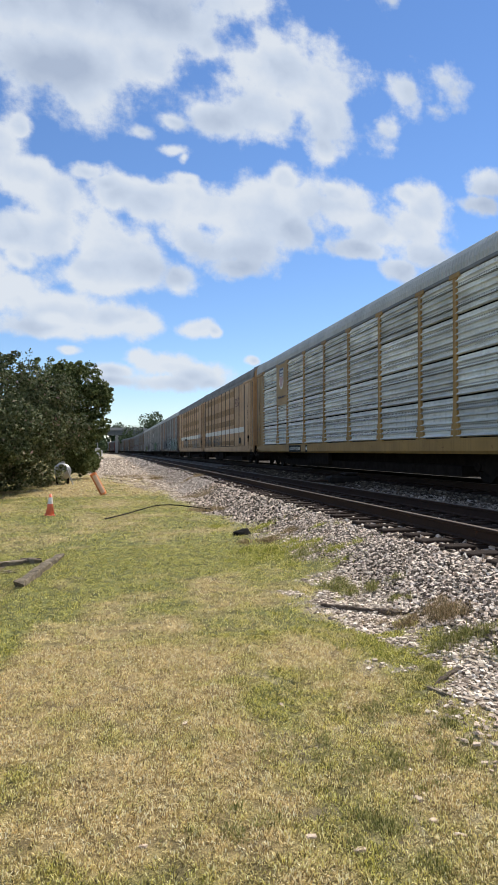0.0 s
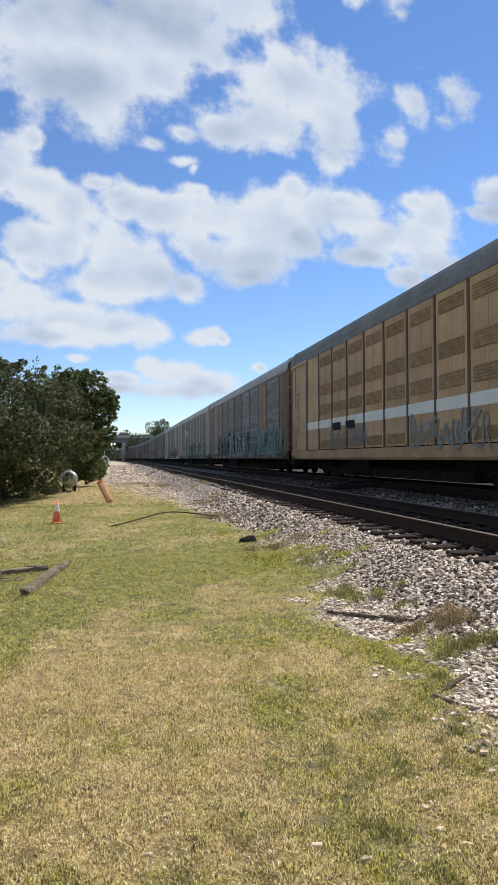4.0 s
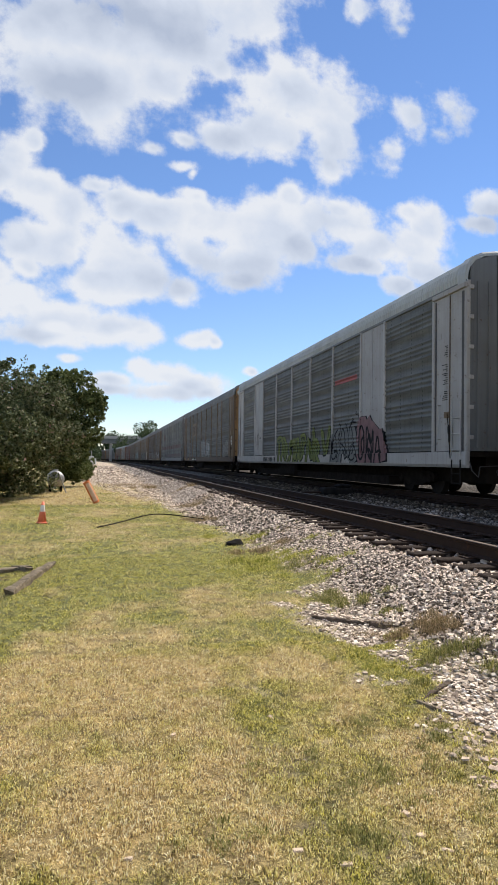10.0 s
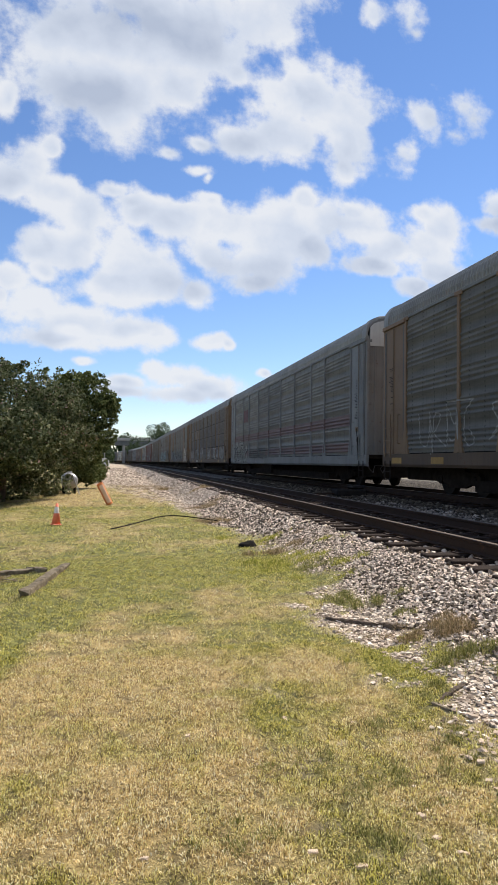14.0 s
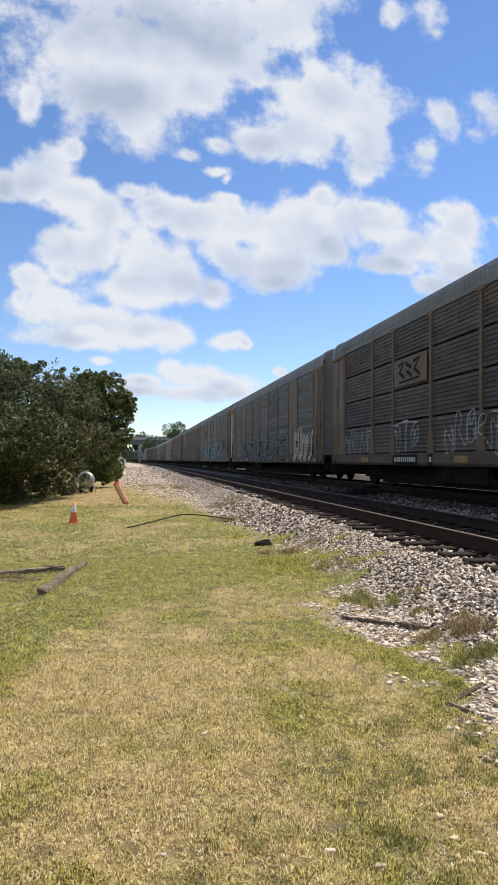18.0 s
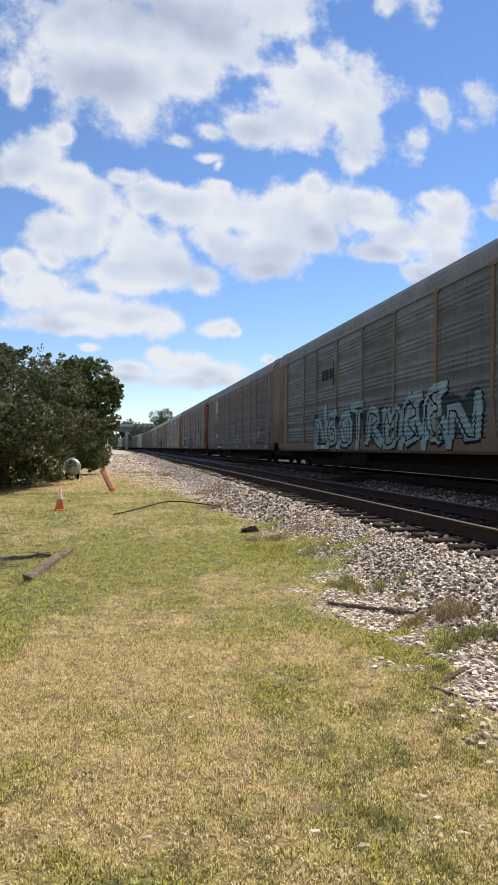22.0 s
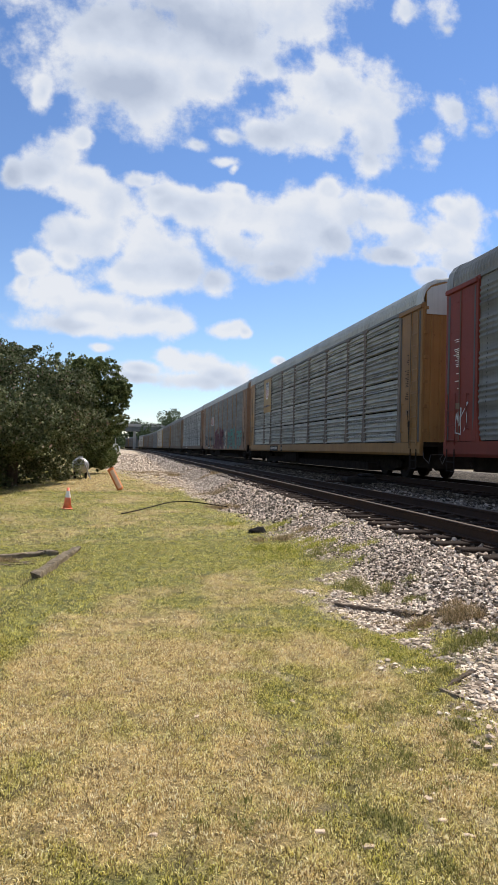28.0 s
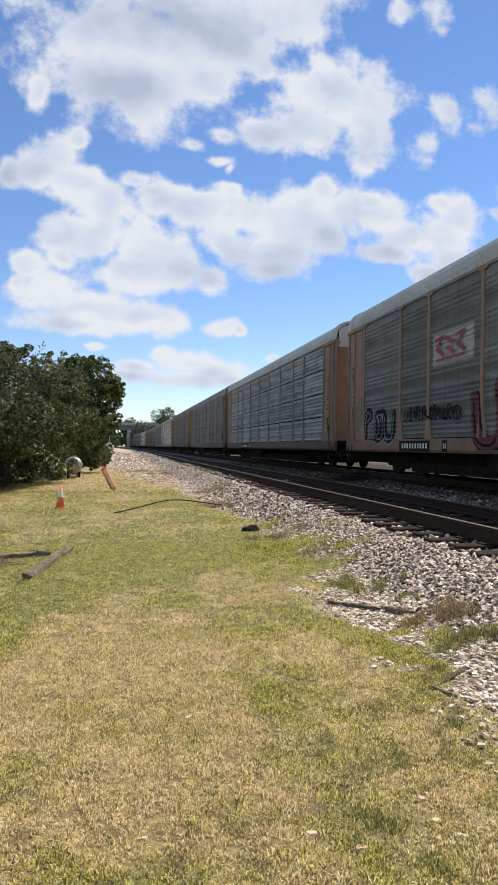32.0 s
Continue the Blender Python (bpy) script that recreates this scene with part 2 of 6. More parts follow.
def cloud_mat():
    """Cumulus on a flat layer: soft lobes in the layer's own view-like coordinates, broken up by noise."""
    m, n, l, b = mat("cumulus_layer")
    n.remove(b)
    tc = n.new("ShaderNodeTexCoord")
    sep = n.new("ShaderNodeSeparateXYZ")
    l.new(tc.outputs["Object"], sep.inputs[0])
    u = calc(n, l, "DIVIDE", sep.outputs[0], sep.outputs[1])
    v = calc(n, l, "DIVIDE", CLOUD_H, sep.outputs[1])
    uv = n.new("ShaderNodeCombineXYZ")
    l.new(u, uv.inputs[0]), l.new(v, uv.inputs[1])

    def fbm(scale, detail, off=0.0, rough=0.6):
        t = n.new("ShaderNodeTexNoise")
        t.inputs["Scale"].default_value, t.inputs["Detail"].default_value, t.inputs["Roughness"].default_value = scale, detail, rough
        a = n.new("ShaderNodeVectorMath")
        a.operation = "ADD"
        a.inputs[1].default_value = (off, off * 0.7, 0)
        l.new(uv.outputs[0], a.inputs[0])
        l.new(a.outputs[0], t.inputs["Vector"])
        return t

    warp = fbm(7, 3, 3.1)
    wv = n.new("ShaderNodeVectorMath")
    wv.operation = "MULTIPLY_ADD"
    l.new(warp.outputs["Color"], wv.inputs[0])
    wv.inputs[1].default_value, wv.inputs[2].default_value = (0.036, 0.03, 0), (-0.018, -0.015, 0)
    wuv = n.new("ShaderNodeVectorMath")
    l.new(uv.outputs[0], wuv.inputs[0]), l.new(wv.outputs[0], wuv.inputs[1])

    def lobes(src, sets):
        """The union of all lobes, seen from a point of the layer."""
        field = None
        for edge, bulges in sets:
            for cu, cv, ru, rv in bulges:
                d = n.new("ShaderNodeVectorMath")
                d.operation = "MULTIPLY_ADD"
                l.new(src, d.inputs[0])
                d.inputs[1].default_value, d.inputs[2].default_value = (1 / ru, 1 / rv, 0), (-cu / ru, -cv / rv, 0)
                ln = n.new("ShaderNodeVectorMath")
                ln.operation = "LENGTH"
                l.new(d.outputs[0], ln.inputs[0])
                g = calc(n, l, "MULTIPLY_ADD", ln.outputs["Value"], -0.8, edge)
                field = g if field is None else calc(n, l, "SMOOTH_MAX", field, g, 0.24)
        return calc(n, l, "MINIMUM", field, 0.85)

    def moved(du, dv, src):
        a = n.new("ShaderNodeVectorMath")
        a.inputs[1].default_value = (du, dv, 0)
        l.new(src, a.inputs[0])
        return a.outputs[0]

    def billow(src, scale):
        """Cauliflower lumps: round cells on two scales."""
        out = None
        for sc, w in ((scale, 0.62), (scale * 2.3, 0.30), (scale * 5.0, 0.14)):
            v = n.new("ShaderNodeTexVoronoi")
            v.feature = "SMOOTH_F1"
            v.inputs["Scale"].default_value, v.inputs["Smoothness"].default_value = sc, 0.35
            l.new(src, v.inputs["Vector"])
            t = calc(n, l, "MULTIPLY_ADD", v.outputs["Distance"], -w, 0.5 * w)
            out = t if out is None else calc(n, l, "ADD", out, t)
        return out

    grain = fbm(30, 6, 2.2, 0.6)
    gv = n.new("ShaderNodeVectorMath")
    gv.operation = "MULTIPLY_ADD"
    l.new(grain.outputs["Color"], gv.inputs[0])
    gv.inputs[1].default_value = (0.05, 0.044, 0)
    l.new(wuv.outputs[0], gv.inputs[2])
    here, below = gv.outputs[0], moved(0.014, -0.048, gv.outputs[0])
    soft = fbm(3.4, 4, 5.3, 0.5)
    puff = fbm(13, 10, 1.7, 0.62)
    volume = fbm(9, 5, 7.9, 0.55)
    b_here, b_below = billow(here, 15), billow(below, 15)
    f_here, f_below = lobes(wuv.outputs[0], CLOUDS), lobes(moved(0.014, -0.048, wuv.outputs[0]), CLOUDS)
    wisp = calc(n, l, "MULTIPLY_ADD", puff.outputs[0], 1.75, calc(n, l, "MULTIPLY_ADD", soft.outputs[0], 0.4, -1.10))
    dens = calc(n, l, "ADD", calc(n, l, "ADD", f_here, wisp), calc(n, l, "MULTIPLY", b_here, 0.62))
    alpha = n.new("ShaderNodeMapRange")
    alpha.interpolation_type = "SMOOTHSTEP"
    alpha.inputs["From Min"].default_value, alpha.inputs["From Max"].default_value = -0.10, 0.46
    l.new(dens, alpha.inputs["Value"])
    # bright rims, softly grey where the cloud is thick or faces the ground
    top = calc(n, l, "ADD", calc(n, l, "MULTIPLY", calc(n, l, "SUBTRACT", f_below, f_here), 0.5), calc(n, l, "MULTIPLY", calc(n, l, "SUBTRACT", b_below, b_here), 0.5))
    shade = calc(n, l, "MULTIPLY_ADD", soft.outputs[0], 0.55, calc(n, l, "MULTIPLY_ADD", f_here, 0.30, calc(n, l, "MULTIPLY_ADD", top, -0.75, calc(n, l, "MULTIPLY_ADD", volume.outputs[0], 0.9, -0.78))))
    shade = calc(n, l, "MULTIPLY_ADD", calc(n, l, "MAXIMUM", lobes(wuv.outputs[0], [(0.85, GREY)]), 0.0), 1.05, shade)
    shade = calc(n, l, "MULTIPLY_ADD", calc(n, l, "MAXIMUM", calc(n, l, "SUBTRACT", 0.28, v), 0.0), -3.2, shade)
    tone = ramp(n, l, shade, [(0.02, (0.97, 0.99, 1.03)), (0.36, (0.80, 0.86, 0.97)), (0.95, (0.56, 0.63, 0.77))])
    em = n.new("ShaderNodeEmission")
    l.new(tone.outputs[0], em.inputs[0])
    em.inputs[1].default_value = 0.735
    tr = n.new("ShaderNodeBsdfTransparent")
    mx = n.new("ShaderNodeMixShader")
    l.new(calc(n, l, "MULTIPLY", alpha.outputs[0], 0.96), mx.inputs[0])
    l.new(tr.outputs[0], mx.inputs[1]), l.new(em.outputs[0], mx.inputs[2])
    l.new(mx.outputs[0], n["Material Output"].inputs[0])
    m.cycles.emission_sampling = "NONE"
    return m


# cumulus lobes: centre and half-size as tangents of the view from the lawn
CLOUD_H = 300.0
CLOUDS = []


def cumulus(edge, *bulges):
    CLOUDS.append((edge, bulges))


cumulus(0.98, (-0.012, 0.627, 0.158, 0.103), (0.004, 0.558, 0.098, 0.069), (0.108, 0.675, 0.118, 0.085), (0.098, 0.580, 0.052, 0.050), (0.233, 0.714, 0.077, 0.049), (-0.090, 0.631, 0.066, 0.070), (-0.065, 0.562, 0.061, 0.058), (0.020, 0.745, 0.225, 0.087), (0.271, 0.777, 0.086, 0.066))
cumulus(0.74, (-0.143, 0.534, 0.023, 0.048), (0.139, 0.496, 0.031, 0.019), (0.091, 0.475, 0.027, 0.014), (0.131, 0.454, 0.034, 0.013), (0.143, 0.445, 0.014, 0.014), (0.196, 0.619, 0.033, 0.033))
cumulus(1.02, (0.306, 0.599, 0.083, 0.062), (0.362, 0.588, 0.078, 0.061), (0.272, 0.537, 0.077, 0.054), (0.213, 0.508, 0.046, 0.031), (0.380, 0.525, 0.052, 0.046), (0.380, 0.487, 0.025, 0.025))
cumulus(0.50, (0.520, 0.584, 0.075, 0.055), (0.478, 0.524, 0.055, 0.060), (0.590, 0.613, 0.080, 0.050), (0.611, 0.593, 0.055, 0.055), (0.580, 0.562, 0.040, 0.025), (0.429, 0.749, 0.050, 0.042), (0.501, 0.754, 0.050, 0.060), (0.510, 0.721, 0.040, 0.040))
cumulus(0.92, (0.666, 0.444, 0.037, 0.023), (0.647, 0.415, 0.037, 0.016))
cumulus(1.05, (-0.186, 0.407, 0.016, 0.024), (-0.116, 0.443, 0.046, 0.032), (-0.142, 0.415, 0.035, 0.029), (-0.088, 0.464, 0.019, 0.019), (-0.086, 0.400, 0.051, 0.035), (-0.045, 0.373, 0.047, 0.037), (-0.101, 0.326, 0.041, 0.032), (-0.049, 0.318, 0.067, 0.042))
cumulus(1.05, (0.020, 0.307, 0.069, 0.041), (0.075, 0.278, 0.060, 0.036), (0.123, 0.265, 0.032, 0.022), (0.013, 0.267, 0.086, 0.031), (-0.152, 0.265, 0.031, 0.023), (-0.163, 0.240, 0.017, 0.021), (-0.101, 0.284, 0.022, 0.017))
cumulus(1.05, (-0.123, 0.228, 0.056, 0.031), (-0.048, 0.209, 0.084, 0.031), (0.029, 0.205, 0.061, 0.027), (0.068, 0.195, 0.036, 0.019), (-0.085, 0.184, 0.083, 0.018))
cumulus(0.88, (0.003, 0.416, 0.031, 0.016), (0.028, 0.400, 0.035, 0.019), (0.155, 0.411, 0.033, 0.016), (0.051, 0.386, 0.046, 0.025))
cumulus(1.10, (0.107, 0.375, 0.058, 0.030), (0.172, 0.373, 0.076, 0.039), (0.238, 0.370, 0.075, 0.044), (0.221, 0.319, 0.061, 0.036), (0.222, 0.287, 0.035, 0.016), (0.164, 0.324, 0.056, 0.031), (0.306, 0.428, 0.029, 0.027), (0.289, 0.390, 0.059, 0.041))
cumulus(1.10, (0.349, 0.394, 0.060, 0.037), (0.315, 0.354, 0.035, 0.028), (0.402, 0.390, 0.052, 0.034), (0.393, 0.415, 0.025, 0.017), (0.455, 0.364, 0.062, 0.031), (0.429, 0.333, 0.045, 0.015))
cumulus(1.10, (0.519, 0.424, 0.030, 0.019), (0.547, 0.401, 0.041, 0.033), (0.508, 0.368, 0.067, 0.038), (0.538, 0.331, 0.054, 0.029), (0.501, 0.303, 0.028, 0.017))
cumulus(0.96, (0.144, 0.186, 0.031, 0.016), (0.172, 0.183, 0.011, 0.010), (-0.048, 0.151, 0.017, 0.008), (0.230, 0.141, 0.013, 0.007))
cumulus(0.96, (0.096, 0.135, 0.048, 0.020), (0.068, 0.142, 0.024, 0.014), (0.140, 0.118, 0.049, 0.018), (0.108, 0.107, 0.073, 0.016), (0.164, 0.109, 0.033, 0.014), (0.013, 0.122, 0.035, 0.012), (0.006, 0.108, 0.039, 0.009))

# where the great cloud is thickest and greyest
GREY = [(-0.030, 0.560, 0.110, 0.050), (0.011, 0.680, 0.216, 0.070)]

# ---- mesh helpers ----


def from_arrays(name, verts, faces, material, cover=None):
    """A mesh from numpy arrays of vertices and equal-sided faces."""
    me = bpy.data.meshes.new(name)
    verts, faces = np.asarray(verts, np.float32), np.asarray(faces, np.int32)
    k = faces.shape[1]
    me.vertices.add(len(verts)), me.loops.add(faces.size), me.polygons.add(len(faces))
    me.vertices.foreach_set("co", verts.ravel())
    me.loops.foreach_set("vertex_index", faces.ravel())
    me.polygons.foreach_set("loop_start", np.arange(0, faces.size, k, dtype=np.int32))
    me.polygons.foreach_set("loop_total", np.full(len(faces), k, np.int32))
    if cover is not None:
        cover = np.asarray(cover, np.float32)
        if cover.ndim == 1:
            cover = np.stack([cover] * 3 + [np.ones_like(cover)], 1)
        me.attributes.new("cover", "FLOAT_COLOR", "POINT").data.foreach_set("color", cover.ravel())
    me.update(calc_edges=True)
    me.validate()
    me.materials.append(material)
    me.shade_flat()
    return me


def from_bm(name, bm, material, smooth=False):
    me = bpy.data.meshes.new(name)
    bm.normal_update()
    bm.to_mesh(me)
    bm.free()
    me.materials.append(material)
    if smooth:
        me.shade_smooth()
    return me


def child(name, mesh, parent, m=None, label=""):
    ob = new(name, mesh)
    ob.parent = parent
    if m is not None:
        ob.matrix_basis = m
    return tagged(ob, label)


def part(name, bm, material, parent, label="", m=None, smooth=False):
    return child(name, from_bm(name, bm, material, smooth), parent, m, label)


def box(bm, x0, x1, y0, y1, z0, z1, bevel=0.0):
    r = bmesh.ops.create_cube(bm, size=1, matrix=Matrix.Translation(((x0 + x1) / 2, (y0 + y1) / 2, (z0 + z1) / 2)) @ Matrix.Diagonal((x1 - x0, y1 - y0, z1 - z0, 1)))
    if bevel:
        vs = set(r["verts"])
        bmesh.ops.bevel(bm, geom=[e for e in bm.edges if e.verts[0] in vs and e.verts[1] in vs], offset=bevel, segments=1, affect="EDGES")
    return bm


def boxed(*a, bevel=0.0):
    return box(bmesh.new(), *a, bevel=bevel)


def tube(bm, a, b, r0, r1=None, n=8, caps=True):
    a, b = Vector(a), Vector(b)
    m = Matrix.Translation((a + b) / 2) @ (b - a).to_track_quat("Z", "Y").to_matrix().to_4x4()
    bmesh.ops.create_cone(bm, cap_ends=caps, segments=n, radius1=r0, radius2=r0 if r1 is None else r1, depth=(b - a).length, matrix=m)
    return bm


def prism(outline, y0, y1, bm=None):
    """An outline in x and z, drawn out along y."""
    bm = bm or bmesh.new()
    a = [bm.verts.new((x, y0, z)) for x, z in outline]
    b = [bm.verts.new((x, y1, z)) for x, z in outline]
    n = len(outline)
    for i in range(n):
        bm.faces.new((a[i], a[(i + 1) % n], b[(i + 1) % n], b[i]))
    bm.faces.new(a[::-1]), bm.faces.new(b)
    bmesh.ops.recalc_face_normals(bm, faces=bm.faces[:])
    return bm


def smooth_noise(x, y, scale, seed=0):
    """Cheap value noise for arrays, 0 to 1."""
    rng = np.random.RandomState(seed)
    g = rng.rand(64, 64)
    x, y = np.asarray(x) / scale, np.asarray(y) / scale
    i, j = np.floor(x).astype(int), np.floor(y).astype(int)
    fx, fy = x - i, y - j
    fx, fy = fx * fx * (3 - 2 * fx), fy * fy * (3 - 2 * fy)
    at = lambda a, b: g[a % 64, b % 64]
    return (at(i, j) * (1 - fx) + at(i + 1, j) * fx) * (1 - fy) + (at(i, j + 1) * (1 - fx) + at(i + 1, j + 1) * fx) * fy


def step(a, b, x):
    t = np.clip((x - a) / (b - a), 0, 1)
    return t * t * (3 - 2 * t)


# ---- plan ----
NEAR_C, NEAR_Z = 5.28, 0.65     # near track: centre, top of rail
FAR_C, FAR_Z = 10.26, 0.75      # the train's track
BEND_Y, BEND_R = 190.0, 1850.0


def bend(y):
    """Sideways shift of the line where it curves away to the left."""
    d = np.maximum(np.asarray(y, float) - BEND_Y, 0)
    far = np.maximum(d - 420, 0)
    d = np.minimum(d, 420)
    return -d * d / (2 * BEND_R) - far * 420 / BEND_R


def height(x, y):
    """The ground: lawn, the ballast bed of both tracks, the bank behind them."""
    u = x - bend(y)
    foot = 2.35 + 0.35 * (smooth_noise(0 * y, y, 2.3, 5) - 0.5) + 0.5 * step(8, 16, y)
    z = 0.38 * step(foot, 3.95, u) + 0.05 * step(6.6, 7.4, u) + 0.06 * step(7.6, 8.8, u) + 0.42 * step(12.0, 12.8, u) - 0.5 * step(13.2, 16.0, u) - 0.6 * step(30.0, 50, u)
    z = z - 0.12 * step(-1.5, -7.0, u) * step(12, 24, y) + 0.25 * step(40, 120, y) * step(4, 1, u) * step(-7, -3, u)
    near = np.exp(-np.maximum(y - 10, 0) / 15) * step(3.2, 1.5, u)
    z = z + 0.05 * np.exp(-((x + 0.98) / 0.14) ** 2) * step(3.8, 4.6, y) * step(9.5, 7.5, y) - 0.06 * step(-0.95, -1.3, x) * step(3.5, 5, y) * step(16, 9, y)
    return z + near * (0.05 * (smooth_noise(x, y, 1.3, 1) - 0.5) + 0.02 * (smooth_noise(x, y, 0.3, 2) - 0.5))


def gravel(x, y):
    """How stony the ground is, 0 to 1: clean ballast, and a broken fringe of soil and stones before it."""
    u = x - bend(y)
    n = smooth_noise(x, y, 0.9, 7) * 0.55 + smooth_noise(x, y, 0.28, 8) * 0.45
    inner = np.interp(y, (2, 4, 4.8, 5.5, 6, 6.8, 7.6, 8.8, 10.8, 13.4, 17, 24, 34, 60), (2.9, 2.8, 2.85, 2.9, 2.75, 2.75, 2.8, 2.9, 3.15, 3.05, 2.6, 2.3, 2.0, -3.0))
    outer = np.interp(y, (2, 3.6, 4.2, 4.7, 5.4, 6.4, 7.1, 7.4, 7.9, 8.5, 10, 11.2, 11.6, 12.1, 12.6, 13.5, 17, 24, 60), (2.5, 2.42, 2.3, 2.28, 2.05, 2.15, 2.0, 2.2, 2.55, 2.8, 2.9, 2.85, 2.55, 2.5, 2.8, 2.85, 2.3, 1.9, -4.0))
    isle = smooth_noise(x, y, 0.55, 41) * 0.55 + smooth_noise(x, y, 0.2, 42) * 0.45
    dense = step(-0.28, 0.18, u - inner + 0.7 * (n - 0.5))
    fringe = step(-0.22, 0.2, u - outer + 0.8 * (n - 0.5)) * step(0.24, 0.42, isle) * (0.58 + 0.22 * step(7.6, 6.8, y))
    bare = step(0.56, 0.70, smooth_noise(x, y, 0.16, 43) * 0.6 + smooth_noise(x, y, 0.5, 44) * 0.4) * step(0.5, 1.3, x) * step(5.5, 4.6, y) * step(2.2, 2.8, y) * 0.45
    return np.maximum(np.maximum(dense, fringe), bare) * (1 - step(26, 30, u))


def soil(x, y):
    """Sandy earth showing between the stones of the fringe."""
    u = x - bend(y)
    inner = np.interp(y, (2, 6, 9, 13, 17, 24, 34), (2.75, 2.75, 2.95, 3.05, 2.6, 2.3, 2.0))
    return np.clip(step(0.5, -0.2, u - inner) * 0.85 + step(16, 30, y) * step(4.0, 2.2, u) * 0.8 + step(15, 17, u) * 0.35, 0, 0.9)


def dryness(x, y):
    n = smooth_noise(x, y, 1.6, 11) * 0.40 + smooth_noise(x, y, 0.55, 12) * 0.35 + smooth_noise(x, y, 0.2, 13) * 0.25
    patch = np.exp(-(((x + 0.05) / 0.8) ** 2 + ((y - 5.0) / 1.7) ** 2))
    rut = np.exp(-((x + 0.9 - 0.02 * (y - 5)) / 0.16) ** 2) * step(3.8, 4.6, y) * step(9.5, 7.5, y)
    return np.clip((n - 0.41) * 2.8 - 0.9 * rut + 0.75 * patch + 0.46 * step(6.0, 2.5, y) * step(1.9, 0.5, x) + 0.2 * step(0.2, -0.9, x) * step(4.8, 4.0, y) - 0.02 * step(0.5, 1.5, x) * step(7, 5, y) + 0.15 * step(16, 26, y) - 0.12 * step(7, 9, y) * step(20, 15, y) + 0.6 * step(22, 27, y) * step(-4.5, -2.5, x) - 0.22 * step(5, 9, y) * step(16, 11, y) - 0.25 * step(0.8, 1.8, x) * step(7, 8.5, y) * step(15, 12, y), 0, 1)
# ---- ground, water-free plain to the horizon ----


def spaced(*runs):
    out = []
    for a, b, n in runs:
        out += list(np.linspace(a, b, n, endpoint=False))
    return np.array(out)


def build_ground():
    gx = np.concatenate([-np.geomspace(4000, 14, 26), spaced((-14, -4, 30), (-4, 4.2, 135), (4.2, 15, 44)), np.geomspace(15, 4000, 26)])
    gy = np.concatenate([-np.geomspace(3000, 8, 24), spaced((-8, 1.5, 20), (1.5, 14, 180), (14, 40, 100), (40, 130, 60)), np.geomspace(130, 4900, 40)])
    x, y = np.meshgrid(gx, gy, indexing="ij")
    z = height(x, y)
    n, m = x.shape
    idx = np.arange(n * m).reshape(n, m)
    faces = np.stack([idx[:-1, :-1], idx[1:, :-1], idx[1:, 1:], idx[:-1, 1:]], -1).reshape(-1, 4)
    g = gravel(x, y)
    cover = np.stack([g, dryness(x, y), soil(x, y), np.ones_like(g)], -1).reshape(-1, 4)
    me = from_arrays("ground", np.stack([x, y, z], -1).reshape(-1, 3), faces, M_GROUND, cover)
    me.shade_smooth()
    return tagged(new("ground", me), "dry mown lawn running into a pale stony track bed", "ground", kind="structure")


ground = build_ground()

# sky: cumulus drifting slowly
bm = bmesh.new()
for sx, sy in ((-1900, 230), (2600, 230), (3600, 4700), (-2900, 4700)):
    bm.verts.new((sx, sy, 0))
bm.faces.new(bm.verts)
clouds = tagged(new("cloud_backdrop", from_bm("cloud_backdrop", bm, cloud_mat())), "white cumulus clouds drifting over a blue sky", "clouds", kind="structure")
clouds.visible_shadow = False


def fill_clouds():
    """The same fair-weather cumulus, overhead and behind the camera: unseen, added as white fill light."""
    m, n, l, b = mat("fill_cumulus_behind")
    n.remove(b)
    t = noise_tex(n, l, 0.0032, 7, 0.6)
    a = ramp(n, l, t.outputs[0], [(0.46, (0, 0, 0)), (0.60, (1, 1, 1))])
    em = n.new("ShaderNodeEmission")
    em.inputs[0].default_value, em.inputs[1].default_value = (0.9, 0.92, 0.95, 1), 0.92
    tr, mx = n.new("ShaderNodeBsdfTransparent"), n.new("ShaderNodeMixShader")
    l.new(a.outputs[0], mx.inputs[0])
    l.new(tr.outputs[0], mx.inputs[1]), l.new(em.outputs[0], mx.inputs[2])
    l.new(mx.outputs[0], n["Material Output"].inputs[0])
    m.cycles.emission_sampling = "NONE"
    return m


# out-of-view glowing layer, added to whiten the light in the shade
bm = bmesh.new()
for sx, sy in ((-3500, -3500), (3500, -3500), (3500, 225), (-3500, 225)):
    bm.verts.new((sx, sy, 301.6))
bm.faces.new(bm.verts)
rear_clouds = tagged(new("cloud_backdrop", from_bm("cloud_backdrop", bm, fill_clouds())), "unseen glowing cumulus layer overhead, added for white fill light", "clouds", kind="structure")
rear_clouds.visible_shadow = False


def cloud_at(t):
    return Matrix.Translation(((t - 23) / 32 * 36, (t - 23) / 32 * 27, CLOUD_H + 1.6))


# ---- tracks ----


def rail_outline():
    half = [(0.070, 0.0), (0.070, 0.014), (0.013, 0.03), (0.010, 0.13), (0.034, 0.142), (0.037, 0.172)]
    return [(-a, b) for a, b in half] + [(a, b) for a, b in reversed(half)]


def sweep(outline, xs, ys, zs, name, material):
    """An outline drawn along the line's curve."""
    k, n = len(outline), len(ys)
    o = np.array(outline)
    v = np.stack([xs[:, None] + o[None, :, 0], np.repeat(ys[:, None], k, 1), zs + np.repeat(o[None, :, 1], n, 0)], -1).reshape(-1, 3)
    i, j = np.meshgrid(np.arange(n - 1), np.arange(k), indexing="ij")
    a, b = i * k + j, i * k + (j + 1) % k
    return from_arrays(name, v, np.stack([a, b, b + k, a + k], -1).reshape(-1, 4), material)


